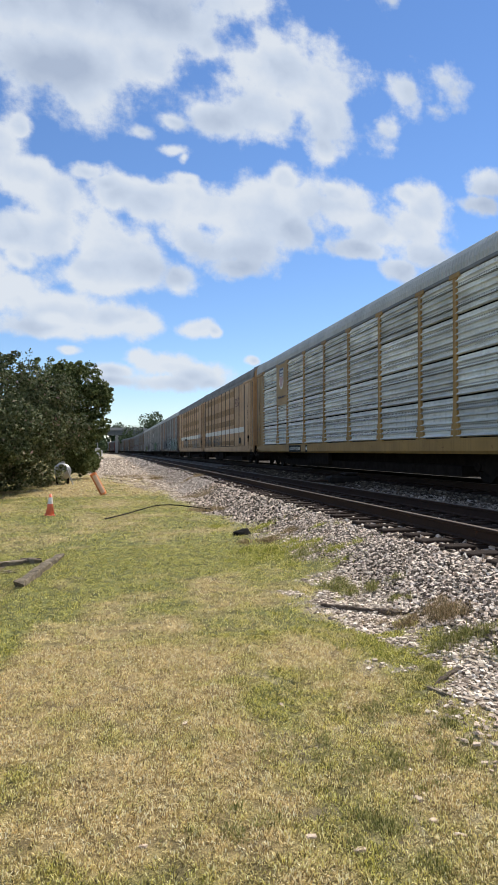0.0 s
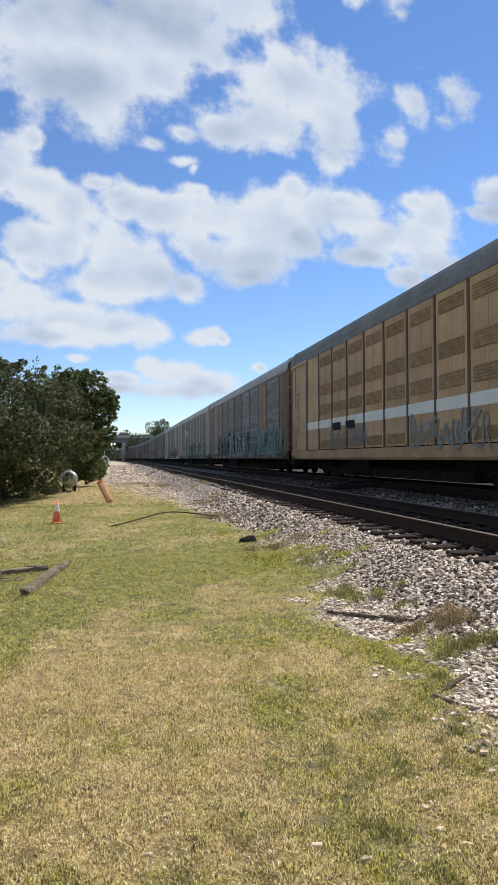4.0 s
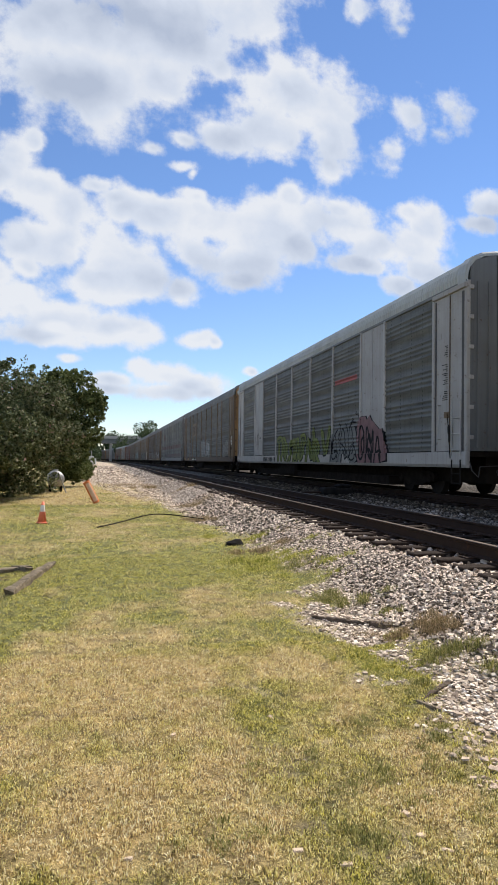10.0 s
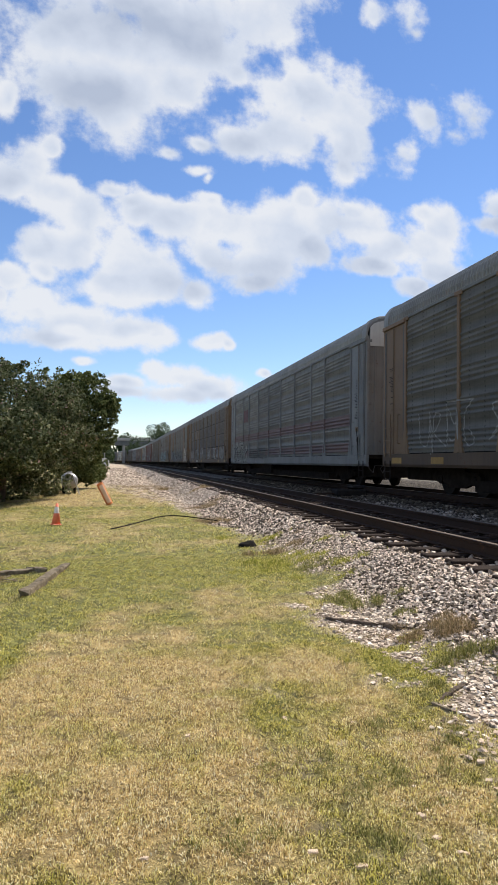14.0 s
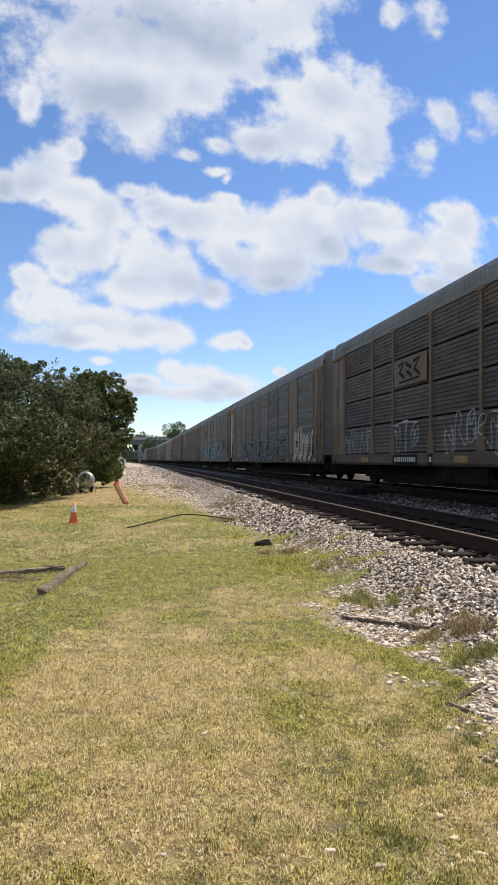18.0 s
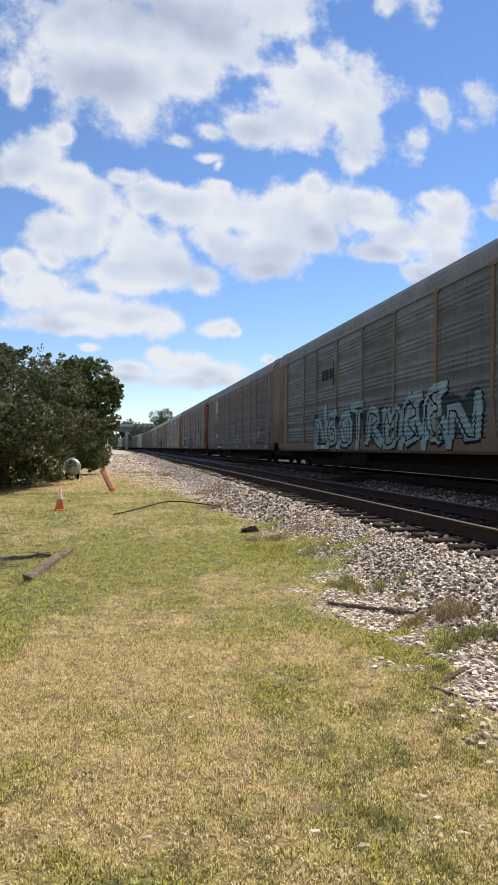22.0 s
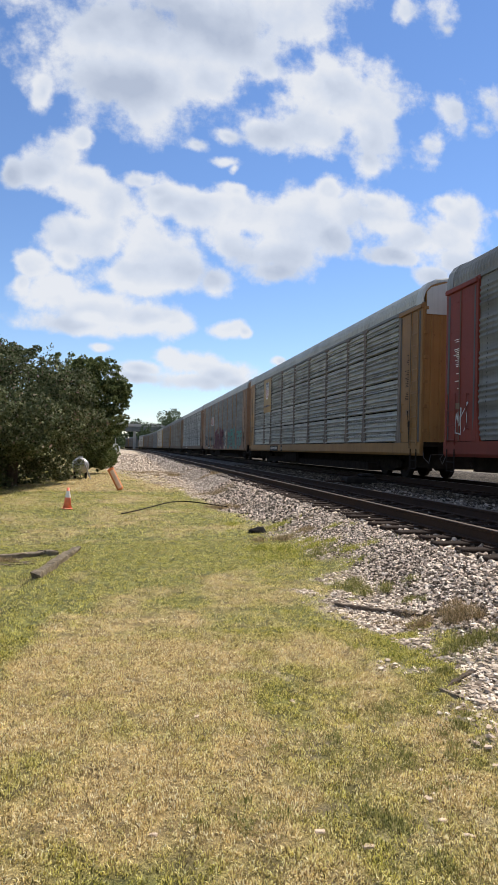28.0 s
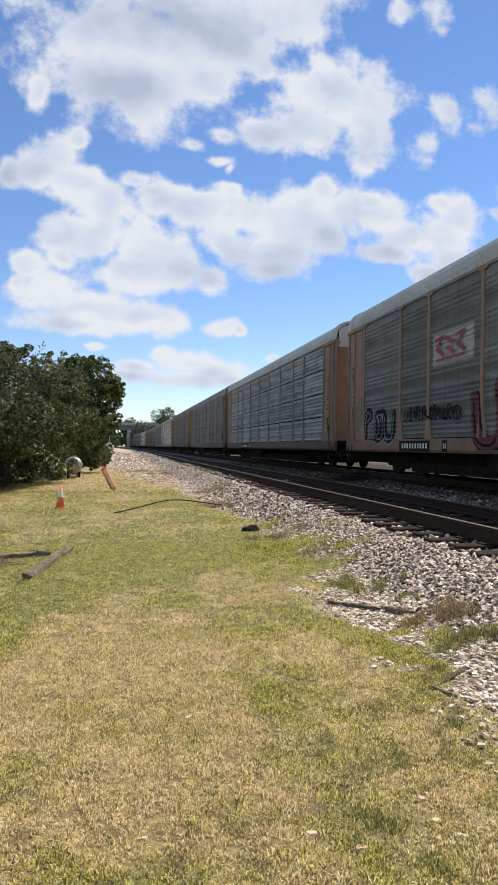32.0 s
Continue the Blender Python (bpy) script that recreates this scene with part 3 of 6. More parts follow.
def build_track(name, centre, top, label):
    root = tagged(new(name), label, "railway track", kind="structure")
    ys = np.concatenate([np.arange(-70, 120, 10.0), np.arange(120, 900, 15.0)])
    for side in (-0.755, 0.755):
        xs = centre + side + bend(ys)
        rail = child("rail", sweep(rail_outline(), xs, ys, top - 0.180, "rail", M_RAIL), root)
        child("rail_head", sweep([(-0.036, 0), (-0.033, 0.008), (0.033, 0.008), (0.036, 0)], xs, ys, top - 0.008, "rail_head", M_RAILTOP), rail, None, "rail head polished by wheels")
    rng = random.Random(int(centre * 10))
    ties = [from_bm("tie", boxed(-1.3 - d, 1.3 + d * 0.5, -0.115, 0.115, -0.18, 0, bevel=0.012), M_TIE) for d in (0.0, 0.03, 0.06)]
    bm = bmesh.new()
    for s in (-0.755, 0.755):
        box(bm, s - 0.17, s + 0.17, -0.095, 0.095, 0.0, 0.018)
        for a, b in ((-0.1, 0.05), (0.1, -0.05)):
            box(bm, s + a - 0.016, s + a + 0.016, b - 0.016, b + 0.016, 0.018, 0.045)
    plates = from_bm("tie_plate", bm, M_RAIL)
    y, i = -9.0, 0
    while y < 78:
        m = pose(centre + float(bend(y)) + rng.uniform(-0.03, 0.03), y, top - 0.196 + rng.uniform(-0.012, 0.0), 0, rng.uniform(-0.4, 0.4), rng.uniform(-1.2, 1.2))
        tie = child("tie", rng.choice(ties), root, m)
        if y < 32:
            child("tie_plate", plates, tie)
        y += rng.uniform(0.50, 0.57)
        i += 1
    vs, fs = [], []
    cube = np.array([(a, b, c) for a in (-1.3, 1.3) for b in (-0.115, 0.115) for c in (-0.18, 0.0)])
    quad = np.array([(0, 1, 3, 2), (4, 6, 7, 5), (0, 4, 5, 1), (2, 3, 7, 6), (0, 2, 6, 4), (1, 5, 7, 3)])
    while y < 320:
        fs.append(quad + 8 * len(vs))
        vs.append(cube + (centre + float(bend(y)), y, top - 0.196))
        y += 0.54
    far = child("far_ties", from_arrays("far_ties", np.concatenate(vs), np.concatenate(fs), M_TIE), root)
    tagged(far, kind="stuff")
    return root


build_track("near_track", NEAR_C, NEAR_Z, "rusty rails on dark wooden ties in pale ballast")
build_track("far_track", FAR_C, FAR_Z, "rails on dark ties under the passing train")

# ---- stones and grass ----
ICO_V = np.array([(a, b, c) for a in (-0.7, 0.7) for b in (-0.7, 0.7) for c in (-0.7, 0.7)])
ICO_F = np.array([(0, 1, 3), (0, 3, 2), (4, 6, 7), (4, 7, 5), (0, 4, 5), (0, 5, 1), (2, 3, 7), (2, 7, 6), (0, 2, 6), (0, 6, 4), (1, 5, 7), (1, 7, 3)])


def turns(rng, n):
    q = rng.normal(size=(n, 4))
    q /= np.linalg.norm(q, axis=1, keepdims=True)
    w, x, y, z = q.T
    return np.stack([np.stack([1 - 2 * (y * y + z * z), 2 * (x * y - z * w), 2 * (x * z + y * w)], -1),
                     np.stack([2 * (x * y + z * w), 1 - 2 * (x * x + z * z), 2 * (y * z - x * w)], -1),
                     np.stack([2 * (x * z - y * w), 2 * (y * z + x * w), 1 - 2 * (x * x + y * y)], -1)], 1)


OCT_V = np.array([(-1, 0, 0), (1, 0, 0), (0, -1, 0), (0, 1, 0), (0, 0, -1), (0, 0, 1.0)])
OCT_F = np.array([(0, 2, 5), (2, 1, 5), (1, 3, 5), (3, 0, 5), (2, 0, 4), (1, 2, 4), (3, 1, 4), (0, 3, 4)])


def pebbles(xyz, size, rng, ICO_V=ICO_V, ICO_F=ICO_F, flat=0.75):
    """Broken stones at the given places, as one array of vertices and one of triangles."""
    n = len(xyz)
    v = (ICO_V[None] + rng.uniform(-0.30, 0.30, (n, len(ICO_V), 3))) * rng.uniform(0.7, 1.25, (n, 1, 3))
    v = np.einsum("nij,nkj->nki", turns(rng, n), v) * size[:, None, None] * np.array([1, 1, flat]) + xyz[:, None]
    return v.reshape(-1, 3), (ICO_F[None] + (np.arange(n) * len(ICO_V))[:, None, None]).reshape(-1, 3)


def in_view(x, y, spread=0.50, slack=0.8):
    """The wedge of ground that the camera looks over."""
    a = x * math.cos(radians(11.5)) - y * math.sin(radians(11.5))
    b = x * math.sin(radians(11.5)) + y * math.cos(radians(11.5))
    return np.abs(a) < b * spread + slack


def scatter(rng, n, x0, x1, y0, y1):
    x, y = rng.uniform(x0, x1, n), rng.uniform(y0, y1, n)
    k = in_view(x, y)
    return x[k], y[k]


def build_ballast():
    rng = np.random.RandomState(3)
    xs, ys, ss = [], [], []
    for n, x0, x1, y0, y1, s0, s1 in ((104000, 1.5, 4.2, 2.2, 12, 0.010, 0.021), (60, 0.7, 2.3, 1.9, 5.2, 0.004, 0.012), (56000, -0.5, 4.2, 12, 30, 0.016, 0.032), (26000, 3.9, 8.8, 4, 22, 0.02, 0.042),
                                      (16000, 4.0, 8.9, 20, 45, 0.03, 0.055), (26000, -3.0, 4.2, 30, 60, 0.024, 0.05), (14000, -16.0, 4.2, 58, 130, 0.05, 0.11), (12000, 2.0, 8.9, -9, 2.2, 0.022, 0.042)):
        x, y = scatter(rng, n, x0, x1, y0, y1) if y0 > 0 else (rng.uniform(x0, x1, n), rng.uniform(y0, y1, n))
        keep = (s1 < 0.0125) | (rng.rand(len(x)) < gravel(x, y) ** 3 * 1.1) & ((s1 < 0.02) | (x > 1.85) | (y > 5.2))
        x, y = x[keep], y[keep]
        xs.append(x), ys.append(y), ss.append(rng.uniform(s0, s1, len(x)) * rng.choice([0.7, 1, 1, 1.25], len(x)))
    x, y, s = np.concatenate(xs), np.concatenate(ys), np.concatenate(ss)
    z = height(x, y) + s * rng.uniform(0.1, 0.9, len(x))
    near = np.argsort(np.hypot(x - 2.2, y - 3.0))[:280]
    rest = np.setdiff1d(np.arange(len(x)), near)
    # stones beyond the near rail get darker colours: grime plus the train's painted shade
    grimy_shaded = x[rest] - bend(y[rest]) > 4.5 + 1.2 * smooth_noise(x[rest], y[rest], 0.4, 51)
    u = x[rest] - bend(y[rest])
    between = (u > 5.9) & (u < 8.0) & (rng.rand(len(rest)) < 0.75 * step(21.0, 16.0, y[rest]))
    strip, oily_shaded, rest = rest[between], rest[grimy_shaded & ~between], rest[~grimy_shaded & ~between]
    v, f = pebbles(np.stack([x, y, z], -1)[strip], s[strip] * 1.05, rng, OCT_V, OCT_F)
    tagged(new("ballast_stones", from_arrays("ballast_stones", v, f, M_DULL)), "dull grey ballast heaped between the tracks", "ballast", kind="stuff")
    sandy = (soil(x[rest], y[rest]) > 0.25 + 0.5 * rng.rand(len(rest))) & ((y[rest] < 12) | (y[rest] > 20))
    v, f = pebbles(np.stack([x, y, z - s * 0.25], -1)[rest[sandy]], s[rest[sandy]] * 1.0, rng, flat=0.5)
    tagged(new("fringe_stones", from_arrays("fringe_stones", v, f, M_SANDY)), "sandy flat stones half sunk in dry earth", "ballast", kind="stuff")
    rest = rest[~sandy]
    path = rest[y[rest] > 24.0]
    v, f = pebbles(np.stack([x, y, z], -1)[path], s[path] * 1.1, rng, OCT_V, OCT_F)
    tagged(new("gravel_stones", from_arrays("gravel_stones", v, f, M_DUSTY)), "dusty grey gravel beside the line", "ballast", kind="stuff")
    close, far = rest[y[rest] < 7.0], rest[(y[rest] >= 7.0) & (y[rest] <= 24.0)]
    v, f = pebbles(np.stack([x, y, z], -1)[close], s[close], rng)
    v2, f2 = pebbles(np.stack([x, y, z], -1)[far], s[far] * 1.1, rng, OCT_V, OCT_F)
    v, f = np.concatenate([v, v2]), np.concatenate([f, f2 + len(v)])
    v2, f2 = pebbles(np.stack([x, y, z], -1)[oily_shaded], s[oily_shaded] * 1.1, rng, OCT_V, OCT_F)
    tagged(new("ballast_stones", from_arrays("ballast_stones", v2, f2, M_GRIMY_SHADE)), "brown-grey ballast between the rails and tracks, train shade painted in with the grime", "ballast", kind="stuff")
    tagged(new("ballast_stones", from_arrays("ballast_stones", v, f, M_STONE)), "pale grey and pinkish crushed ballast stones", "ballast", kind="stuff")
    shapes = []
    for i in range(8):
        v, f = pebbles(np.zeros((1, 3)), np.ones(1), rng)
        shapes.append(from_arrays("stone", v, f, M_LOOSE))
    for i in near:
        ob = child("stone", shapes[i % 8], ground, pose(x[i], y[i], z[i], 0, 0, rng.uniform(0, 360)) @ Matrix.Diagonal((s[i] * 1.1, s[i], s[i] * 0.55, 1)))
    return


M_LOOSE = plain("loose_stone", (0.60, 0.47, 0.35), 0.9, 0.35, 9, bump=0.4, dist=0.02)
build_ballast()


def blades(x, y, z, tall, wide, rng, lean=0.6):
    """Bent grass blades, widest at the bend and narrowing to a tip."""
    n = len(x)
    a, tilt = rng.uniform(0, 2 * np.pi, n), np.abs(rng.normal(0, lean, n))
    face = rng.uniform(0, 2 * np.pi, n)
    side = np.stack([np.cos(face), np.sin(face), 0 * a], -1) * (wide / 2)[:, None]
    way = np.stack([np.cos(a) * np.sin(tilt), np.sin(a) * np.sin(tilt), np.cos(tilt)], -1) * tall[:, None]
    base = np.stack([x, y, z - 0.004], -1)
    mid = base + way * 0.55 + np.array([0, 0, 0.05]) * tall[:, None]
    tip = base + way * np.array([1.15, 1.15, 0.85])
    v = np.stack([base, mid - side, mid + side, tip], 1).reshape(-1, 3)
    f = np.array([[0, 2, 1], [1, 2, 3]])
    return v, (f[None] + (np.arange(n) * 4)[:, None, None]).reshape(-1, 3)


def build_grass():
    rng = np.random.RandomState(8)
    xs, ys, hs, ws = [], [], [], []
    for n, x0, x1, y0, y1, h, w in ((760000, -2.2, 3.4, 1.7, 5.5, 0.024, 0.0050), (330000, -4.0, 4.0, 5.5, 11, 0.025, 0.0066), (130000, -6.5, 4.6, 11, 22, 0.038, 0.012), (60000, -9, 5, 22, 42, 0.055, 0.022)):
        x, y = scatter(rng, n, x0, x1, y0, y1)
        clump = smooth_noise(x, y, w * 6, 31) * 0.7 + smooth_noise(x, y, w * 20, 32) * 0.3
        keep = rng.rand(len(x)) < np.clip(1.05 - gravel(x, y) * 1.5, 0.0, 1) * step(0.20, 0.60, clump)
        x, y, clump = x[keep], y[keep], clump[keep]
        xs.append(x), ys.append(y)
        hs.append(h * rng.uniform(0.5, 1.3, len(x)) * (0.5 + clump)), ws.append(w * rng.uniform(0.7, 1.3, len(x)))
    x, y, h, w = (np.concatenate(a) for a in (xs, ys, hs, ws))
    v, f = blades(x, y, height(x, y), h, w, rng, 1.0)
    dry = np.clip(dryness(x, y) * 0.9 + 0.7 * (smooth_noise(x, y, 0.11, 33) - 0.5) + rng.normal(0, 0.2, len(x)), 0, 1)
    tagged(new("lawn_grass", from_arrays("lawn_grass", v, f, M_BLADE, np.repeat(dry, 4))), "short patchy lawn grass, green and straw-dry", "grass", kind="stuff")


build_grass()


def weed_tuft(x, y, r, tall, n, seed, label, skin=None):
    rng = np.random.RandomState(seed)
    k = rng.randint(0, 9, n)
    cx, cy, cs = rng.normal(0, r * 0.75, 9), rng.normal(0, r * 0.6, 9), rng.uniform(0.25, 1.2, 9)
    px, py = x + cx[k] + rng.standard_t(3, n) * r * 0.16, y + cy[k] + rng.standard_t(3, n) * r * 0.16
    v, f = blades(px, py, height(px, py), tall * cs[k] * rng.uniform(0.3, 1.2, n), np.full(n, 0.0045 if y < 8 else 0.007), rng, 0.8)
    ob = tagged(new("weed_tuft", from_arrays("weed_tuft", v, f, skin or M_WEED)), label, "weeds", "weed tufts in the ballast", kind="stuff")
    return ob


DRY, MIXED, FRESH = (M_WEED, "dry brownish weeds growing through the stones"), (M_TUFT, "tufts of half-dry green grass at the ballast edge"), (M_LUSH, "low bright green weeds at the lawn's edge")
for i, (wx, wy, wr, wh, wn_, (skin, text)) in enumerate((
        (2.96, 12.64, 0.40, 0.16, 1900, FRESH), (2.95, 10.94, 0.38, 0.18, 2200, DRY), (2.98, 10.03, 0.35, 0.16, 2000, FRESH), (2.95, 9.21, 0.30, 0.15, 1800, MIXED), (2.93, 8.42, 0.28, 0.15, 1700, FRESH), (2.58, 9.88, 0.36, 0.10, 1900, FRESH),
        (2.24, 9.39, 0.32, 0.08, 1500, FRESH), (1.91, 9.2, 0.25, 0.06, 900, FRESH), (2.62, 7.23, 0.22, 0.14, 2000, MIXED), (2.86, 6.68, 0.20, 0.20, 2200, MIXED), (2.91, 6.04, 0.11, 0.14, 700, MIXED), (2.72, 5.5, 0.20, 0.16, 2200, DRY),
        (2.95, 5.2, 0.24, 0.19, 3200, DRY), (2.84, 4.6, 0.26, 0.17, 3200, MIXED), (2.34, 5.59, 0.11, 0.09, 500, DRY), (2.27, 4.9, 0.20, 0.07, 1600, FRESH), (2.21, 4.16, 0.12, 0.11, 800, MIXED), (3.25, 11.9, 0.3, 0.12, 900, DRY),
        (2.59, 17.1, 0.5, 0.24, 1800, DRY), (3.9, 29.7, 0.6, 0.36, 1800, DRY), (3.0, 21.5, 0.6, 0.28, 1900, DRY), (2.5, 36, 0.9, 0.4, 1800, DRY), (1.0, 40, 1.2, 0.35, 1500, DRY))):
    weed_tuft(wx, wy, wr * (1.25 if skin is M_LUSH else 1.0), wh * (0.66 if skin is M_WEED else 0.6), wn_ * (2 if skin is M_LUSH else 1), i + 1, text, skin)

for i, (wx, wy, wr, wn_) in enumerate(((1.12, 2.6, 0.15, 1400), (1.71, 2.86, 0.18, 1600), (1.73, 3.23, 0.16, 1400), (1.32, 2.22, 0.15, 1200), (1.33, 3.0, 0.17, 1300), (2.0, 3.55, 0.16, 1300), (0.95, 3.3, 0.15, 1000), (1.5, 3.75, 0.17, 1100), (0.6, 2.75, 0.13, 800))):
    weed_tuft(wx, wy, wr, 0.045, wn_, i + 40, "thick green grass tuft in the dry lawn", M_TUFT)
# ---- the train ----
HALF, EAVE, DECK, SILL = 1.60, 5.385, 1.17, 0.77
BODY = 27.25


def galvanised(name, tone, grime, holes=0.3, rows=True):
    """Grey screen steel, weathered in long level bands, with punched holes: level rows, or dashes in upright columns."""
    m, n, l, b = mat(name)
    tc = n.new("ShaderNodeTexCoord")
    info = n.new("ShaderNodeObjectInfo")
    sep = n.new("ShaderNodeSeparateXYZ")
    l.new(tc.outputs["Object"], sep.inputs[0])
    y, z = sep.outputs[1], sep.outputs[2]
    shade = calc(n, l, "MULTIPLY_ADD", info.outputs["Random"], 0.34, 0.83)
    band = noise_tex(n, l, 2.6, 5, 0.65, stretch=(1, 0.10, 1.0))
    shade = calc(n, l, "MULTIPLY", shade, calc(n, l, "MULTIPLY_ADD", band.outputs[0], 2.0, 0.0))
    c = mixed(n, l, 1.0, tone, shade, "MULTIPLY")
    drip = noise_tex(n, l, 16.0, 4, 0.6, stretch=(1, 1, 0.05))
    f1 = ramp(n, l, drip.outputs[0], [(0.50, (0, 0, 0)), (0.78, (1, 1, 1))])
    c = mixed(n, l, calc(n, l, "MULTIPLY", f1.outputs[0], grime), c, (0.04, 0.036, 0.030))
    blot = noise_tex(n, l, 1.1, 6, 0.6)
    f2 = ramp(n, l, blot.outputs[0], [(0.45, (0, 0, 0)), (0.75, (1, 1, 1))])
    c = mixed(n, l, calc(n, l, "MULTIPLY", f2.outputs[0], grime * 0.7), c, (0.05, 0.045, 0.036))
    if rows:
        fy = calc(n, l, "PINGPONG", calc(n, l, "MULTIPLY", y, 10.0), 0.5)
        fz = calc(n, l, "PINGPONG", calc(n, l, "MULTIPLY", z, 12.0), 0.5)
        dot = calc(n, l, "LESS_THAN", calc(n, l, "ADD", calc(n, l, "MULTIPLY", fy, fy), calc(n, l, "MULTIPLY", fz, fz)), 0.085)
        line = calc(n, l, "LESS_THAN", calc(n, l, "PINGPONG", calc(n, l, "ADD", z, 0.10), 0.258), 0.085)
    else:
        dot = calc(n, l, "LESS_THAN", calc(n, l, "PINGPONG", z, 0.06), 0.026)
        line = calc(n, l, "LESS_THAN", calc(n, l, "PINGPONG", calc(n, l, "ADD", y, 0.21), 0.34), 0.016)
    c = mixed(n, l, calc(n, l, "MULTIPLY", calc(n, l, "MULTIPLY", dot, line), holes), c, (0.010, 0.010, 0.010))
    l.new(c, b.inputs["Base Color"])
    fine = noise_tex(n, l, 40, 3)
    l.new(calc(n, l, "MULTIPLY_ADD", fine.outputs[0], 0.25, 0.45), b.inputs["Roughness"])
    b.inputs["Specular IOR Level"].default_value = 0.12
    bumped(n, l, b, fine.outputs[0], 0.2, 0.004)
    return m


M_SCREEN = {"bright": galvanised("bright_screen", (0.68, 0.70, 0.655), 0.45, 0.9), "silver": galvanised("silver_screen", (0.38, 0.39, 0.355), 0.5, 0.9), "grey": galvanised("grey_screen", (0.150, 0.153, 0.140), 0.4, 0.7, False),
            "dull": galvanised("dull_galvanised_screen", (0.29, 0.30, 0.28), 0.5, 0.9), "slate": galvanised("slate_screen", (0.205, 0.207, 0.195), 0.4, 0.7, False), "dark": galvanised("dark_screen", (0.130, 0.128, 0.114), 0.4, 0.7, False), "brown": galvanised("brownish_screen", (0.112, 0.097, 0.080), 0.4, 0.8, False)}
M_ROOF = paint("galvanised_roof", (0.45, 0.47, 0.46), 0.5, 0.0, (0.14, 0.14, 0.13), 0.45)
M_ROOF_DARK = paint("sooty_roof", (0.25, 0.262, 0.262), 0.6, 0.0, (0.06, 0.052, 0.045), 0.5)
M_PAINT = {
    "yellow": paint("yellow_paint", (0.38, 0.235, 0.075), 0.5, 0, (0.09, 0.055, 0.03), 0.55, 0.15), "tan": paint("tan_paint", (0.190, 0.132, 0.082), 0.55, 0, (0.09, 0.055, 0.035), 0.5, 0.2),
    "brown": paint("brown_paint", (0.55, 0.36, 0.185), 0.55, 0, (0.07, 0.045, 0.03), 0.5, 0.15), "white": paint("silver_white_paint", (0.44, 0.425, 0.395), 0.5, 0.0, (0.14, 0.10, 0.08), 0.45, 0.25),
    "orange": paint("orange_paint", (0.30, 0.168, 0.062), 0.5, 0, (0.08, 0.045, 0.025), 0.5, 0.1), "red": paint("red_paint", (0.21, 0.048, 0.032), 0.55, 0, (0.06, 0.025, 0.02), 0.45, 0.15),
    "grey": paint("grey_paint", (0.19, 0.20, 0.20), 0.55, 0.0, (0.06, 0.055, 0.05), 0.5, 0.15), "dark": paint("dark_paint", (0.10, 0.095, 0.09), 0.6, 0, (0.04, 0.035, 0.03), 0.5, 0.2),
    "clay": paint("clay_paint", (0.30, 0.195, 0.125), 0.6, 0, (0.07, 0.045, 0.035), 0.5, 0.2), "enamel": paint("door_enamel", (0.87, 0.86, 0.83), 0.5, 0, (0.4, 0.36, 0.3), 0.15), "ochre": paint("ochre_paint", (0.46, 0.275, 0.125), 0.6, 0, (0.10, 0.06, 0.035), 0.5, 0.25), "taupe": paint("taupe_paint", (0.175, 0.148, 0.120), 0.6, 0, (0.07, 0.055, 0.04), 0.5, 0.2), "faded": paint("faded_stripe", (0.150, 0.106, 0.100), 0.6, 0, (0.07, 0.06, 0.055), 0.5),
    "umber": paint("umber_paint", (0.13, 0.095, 0.068), 0.6, 0, (0.04, 0.03, 0.025), 0.5, 0.2),
    "stripe": paint("white_stripe", (0.76, 0.75, 0.65), 0.55, 0, (0.25, 0.2, 0.15), 0.22), "maroon": paint("maroon_stripe", (0.12, 0.055, 0.055), 0.6, 0, (0.06, 0.04, 0.04), 0.4),
    "black": plain("black_paint", (0.009, 0.009, 0.009), 0.6, 0.3, 5), "navy": plain("navy_paint", (0.018, 0.025, 0.075), 0.5, 0.2, 5), "crimson": plain("crimson_paint", (0.26, 0.02, 0.03), 0.5, 0.2, 5)}
M_LEVER = plain("bare_steel_rod", (0.06, 0.055, 0.05), 0.5, 0.2, 6, 0.4)
M_VENT = plain("vent_shadow", (0.32, 0.215, 0.115), 0.8, 0.3, 6)
M_TRUCK = plain("truck_grime", (0.020, 0.016, 0.013), 0.95, 0.4, 4)
M_TRUCK.node_tree.nodes["Principled BSDF"].inputs["Specular IOR Level"].default_value = 0.03
MESHES = {}


def shared(key, make):
    if key not in MESHES:
        MESHES[key] = make()
    return MESHES[key]


def ridges(z0, z1, pitch, deep):
    """Height and depth of each bend of a broad ridged screen, from the bottom up."""
    n = int(round((z1 - z0) / pitch))
    h = (z1 - z0) / n
    out = []
    for i in range(n):
        a = z0 + i * h
        out.append((a, 0.012))
        for f in (0.10, 0.27, 0.44, 0.61):
            out += [(a + h * f, 0.0), (a + h * (f + 0.035), deep * 0.8), (a + h * (f + 0.055), deep), (a + h * (f + 0.085), deep * 0.8), (a + h * (f + 0.13), 0.0)]
        out.append((a + h * 0.985, 0.0))
    return out


def screen_profile(z0, z1, pitch, deep):
    """Bends of one screen panel: broad sheets with three ridges low on each, or close even ribs."""
    if pitch > 0.5:
        return ridges(z0, z1, pitch, deep) + [(z1, 0.0)]
    n = int(round((z1 - z0) / pitch))
    return [(z0 + (i + f) * (z1 - z0) / n, d) for i in range(n) for f, d in ((0.0, 0.0), (0.12, deep), (0.20, deep), (0.55, 0.0))] + [(z1, 0.0)]


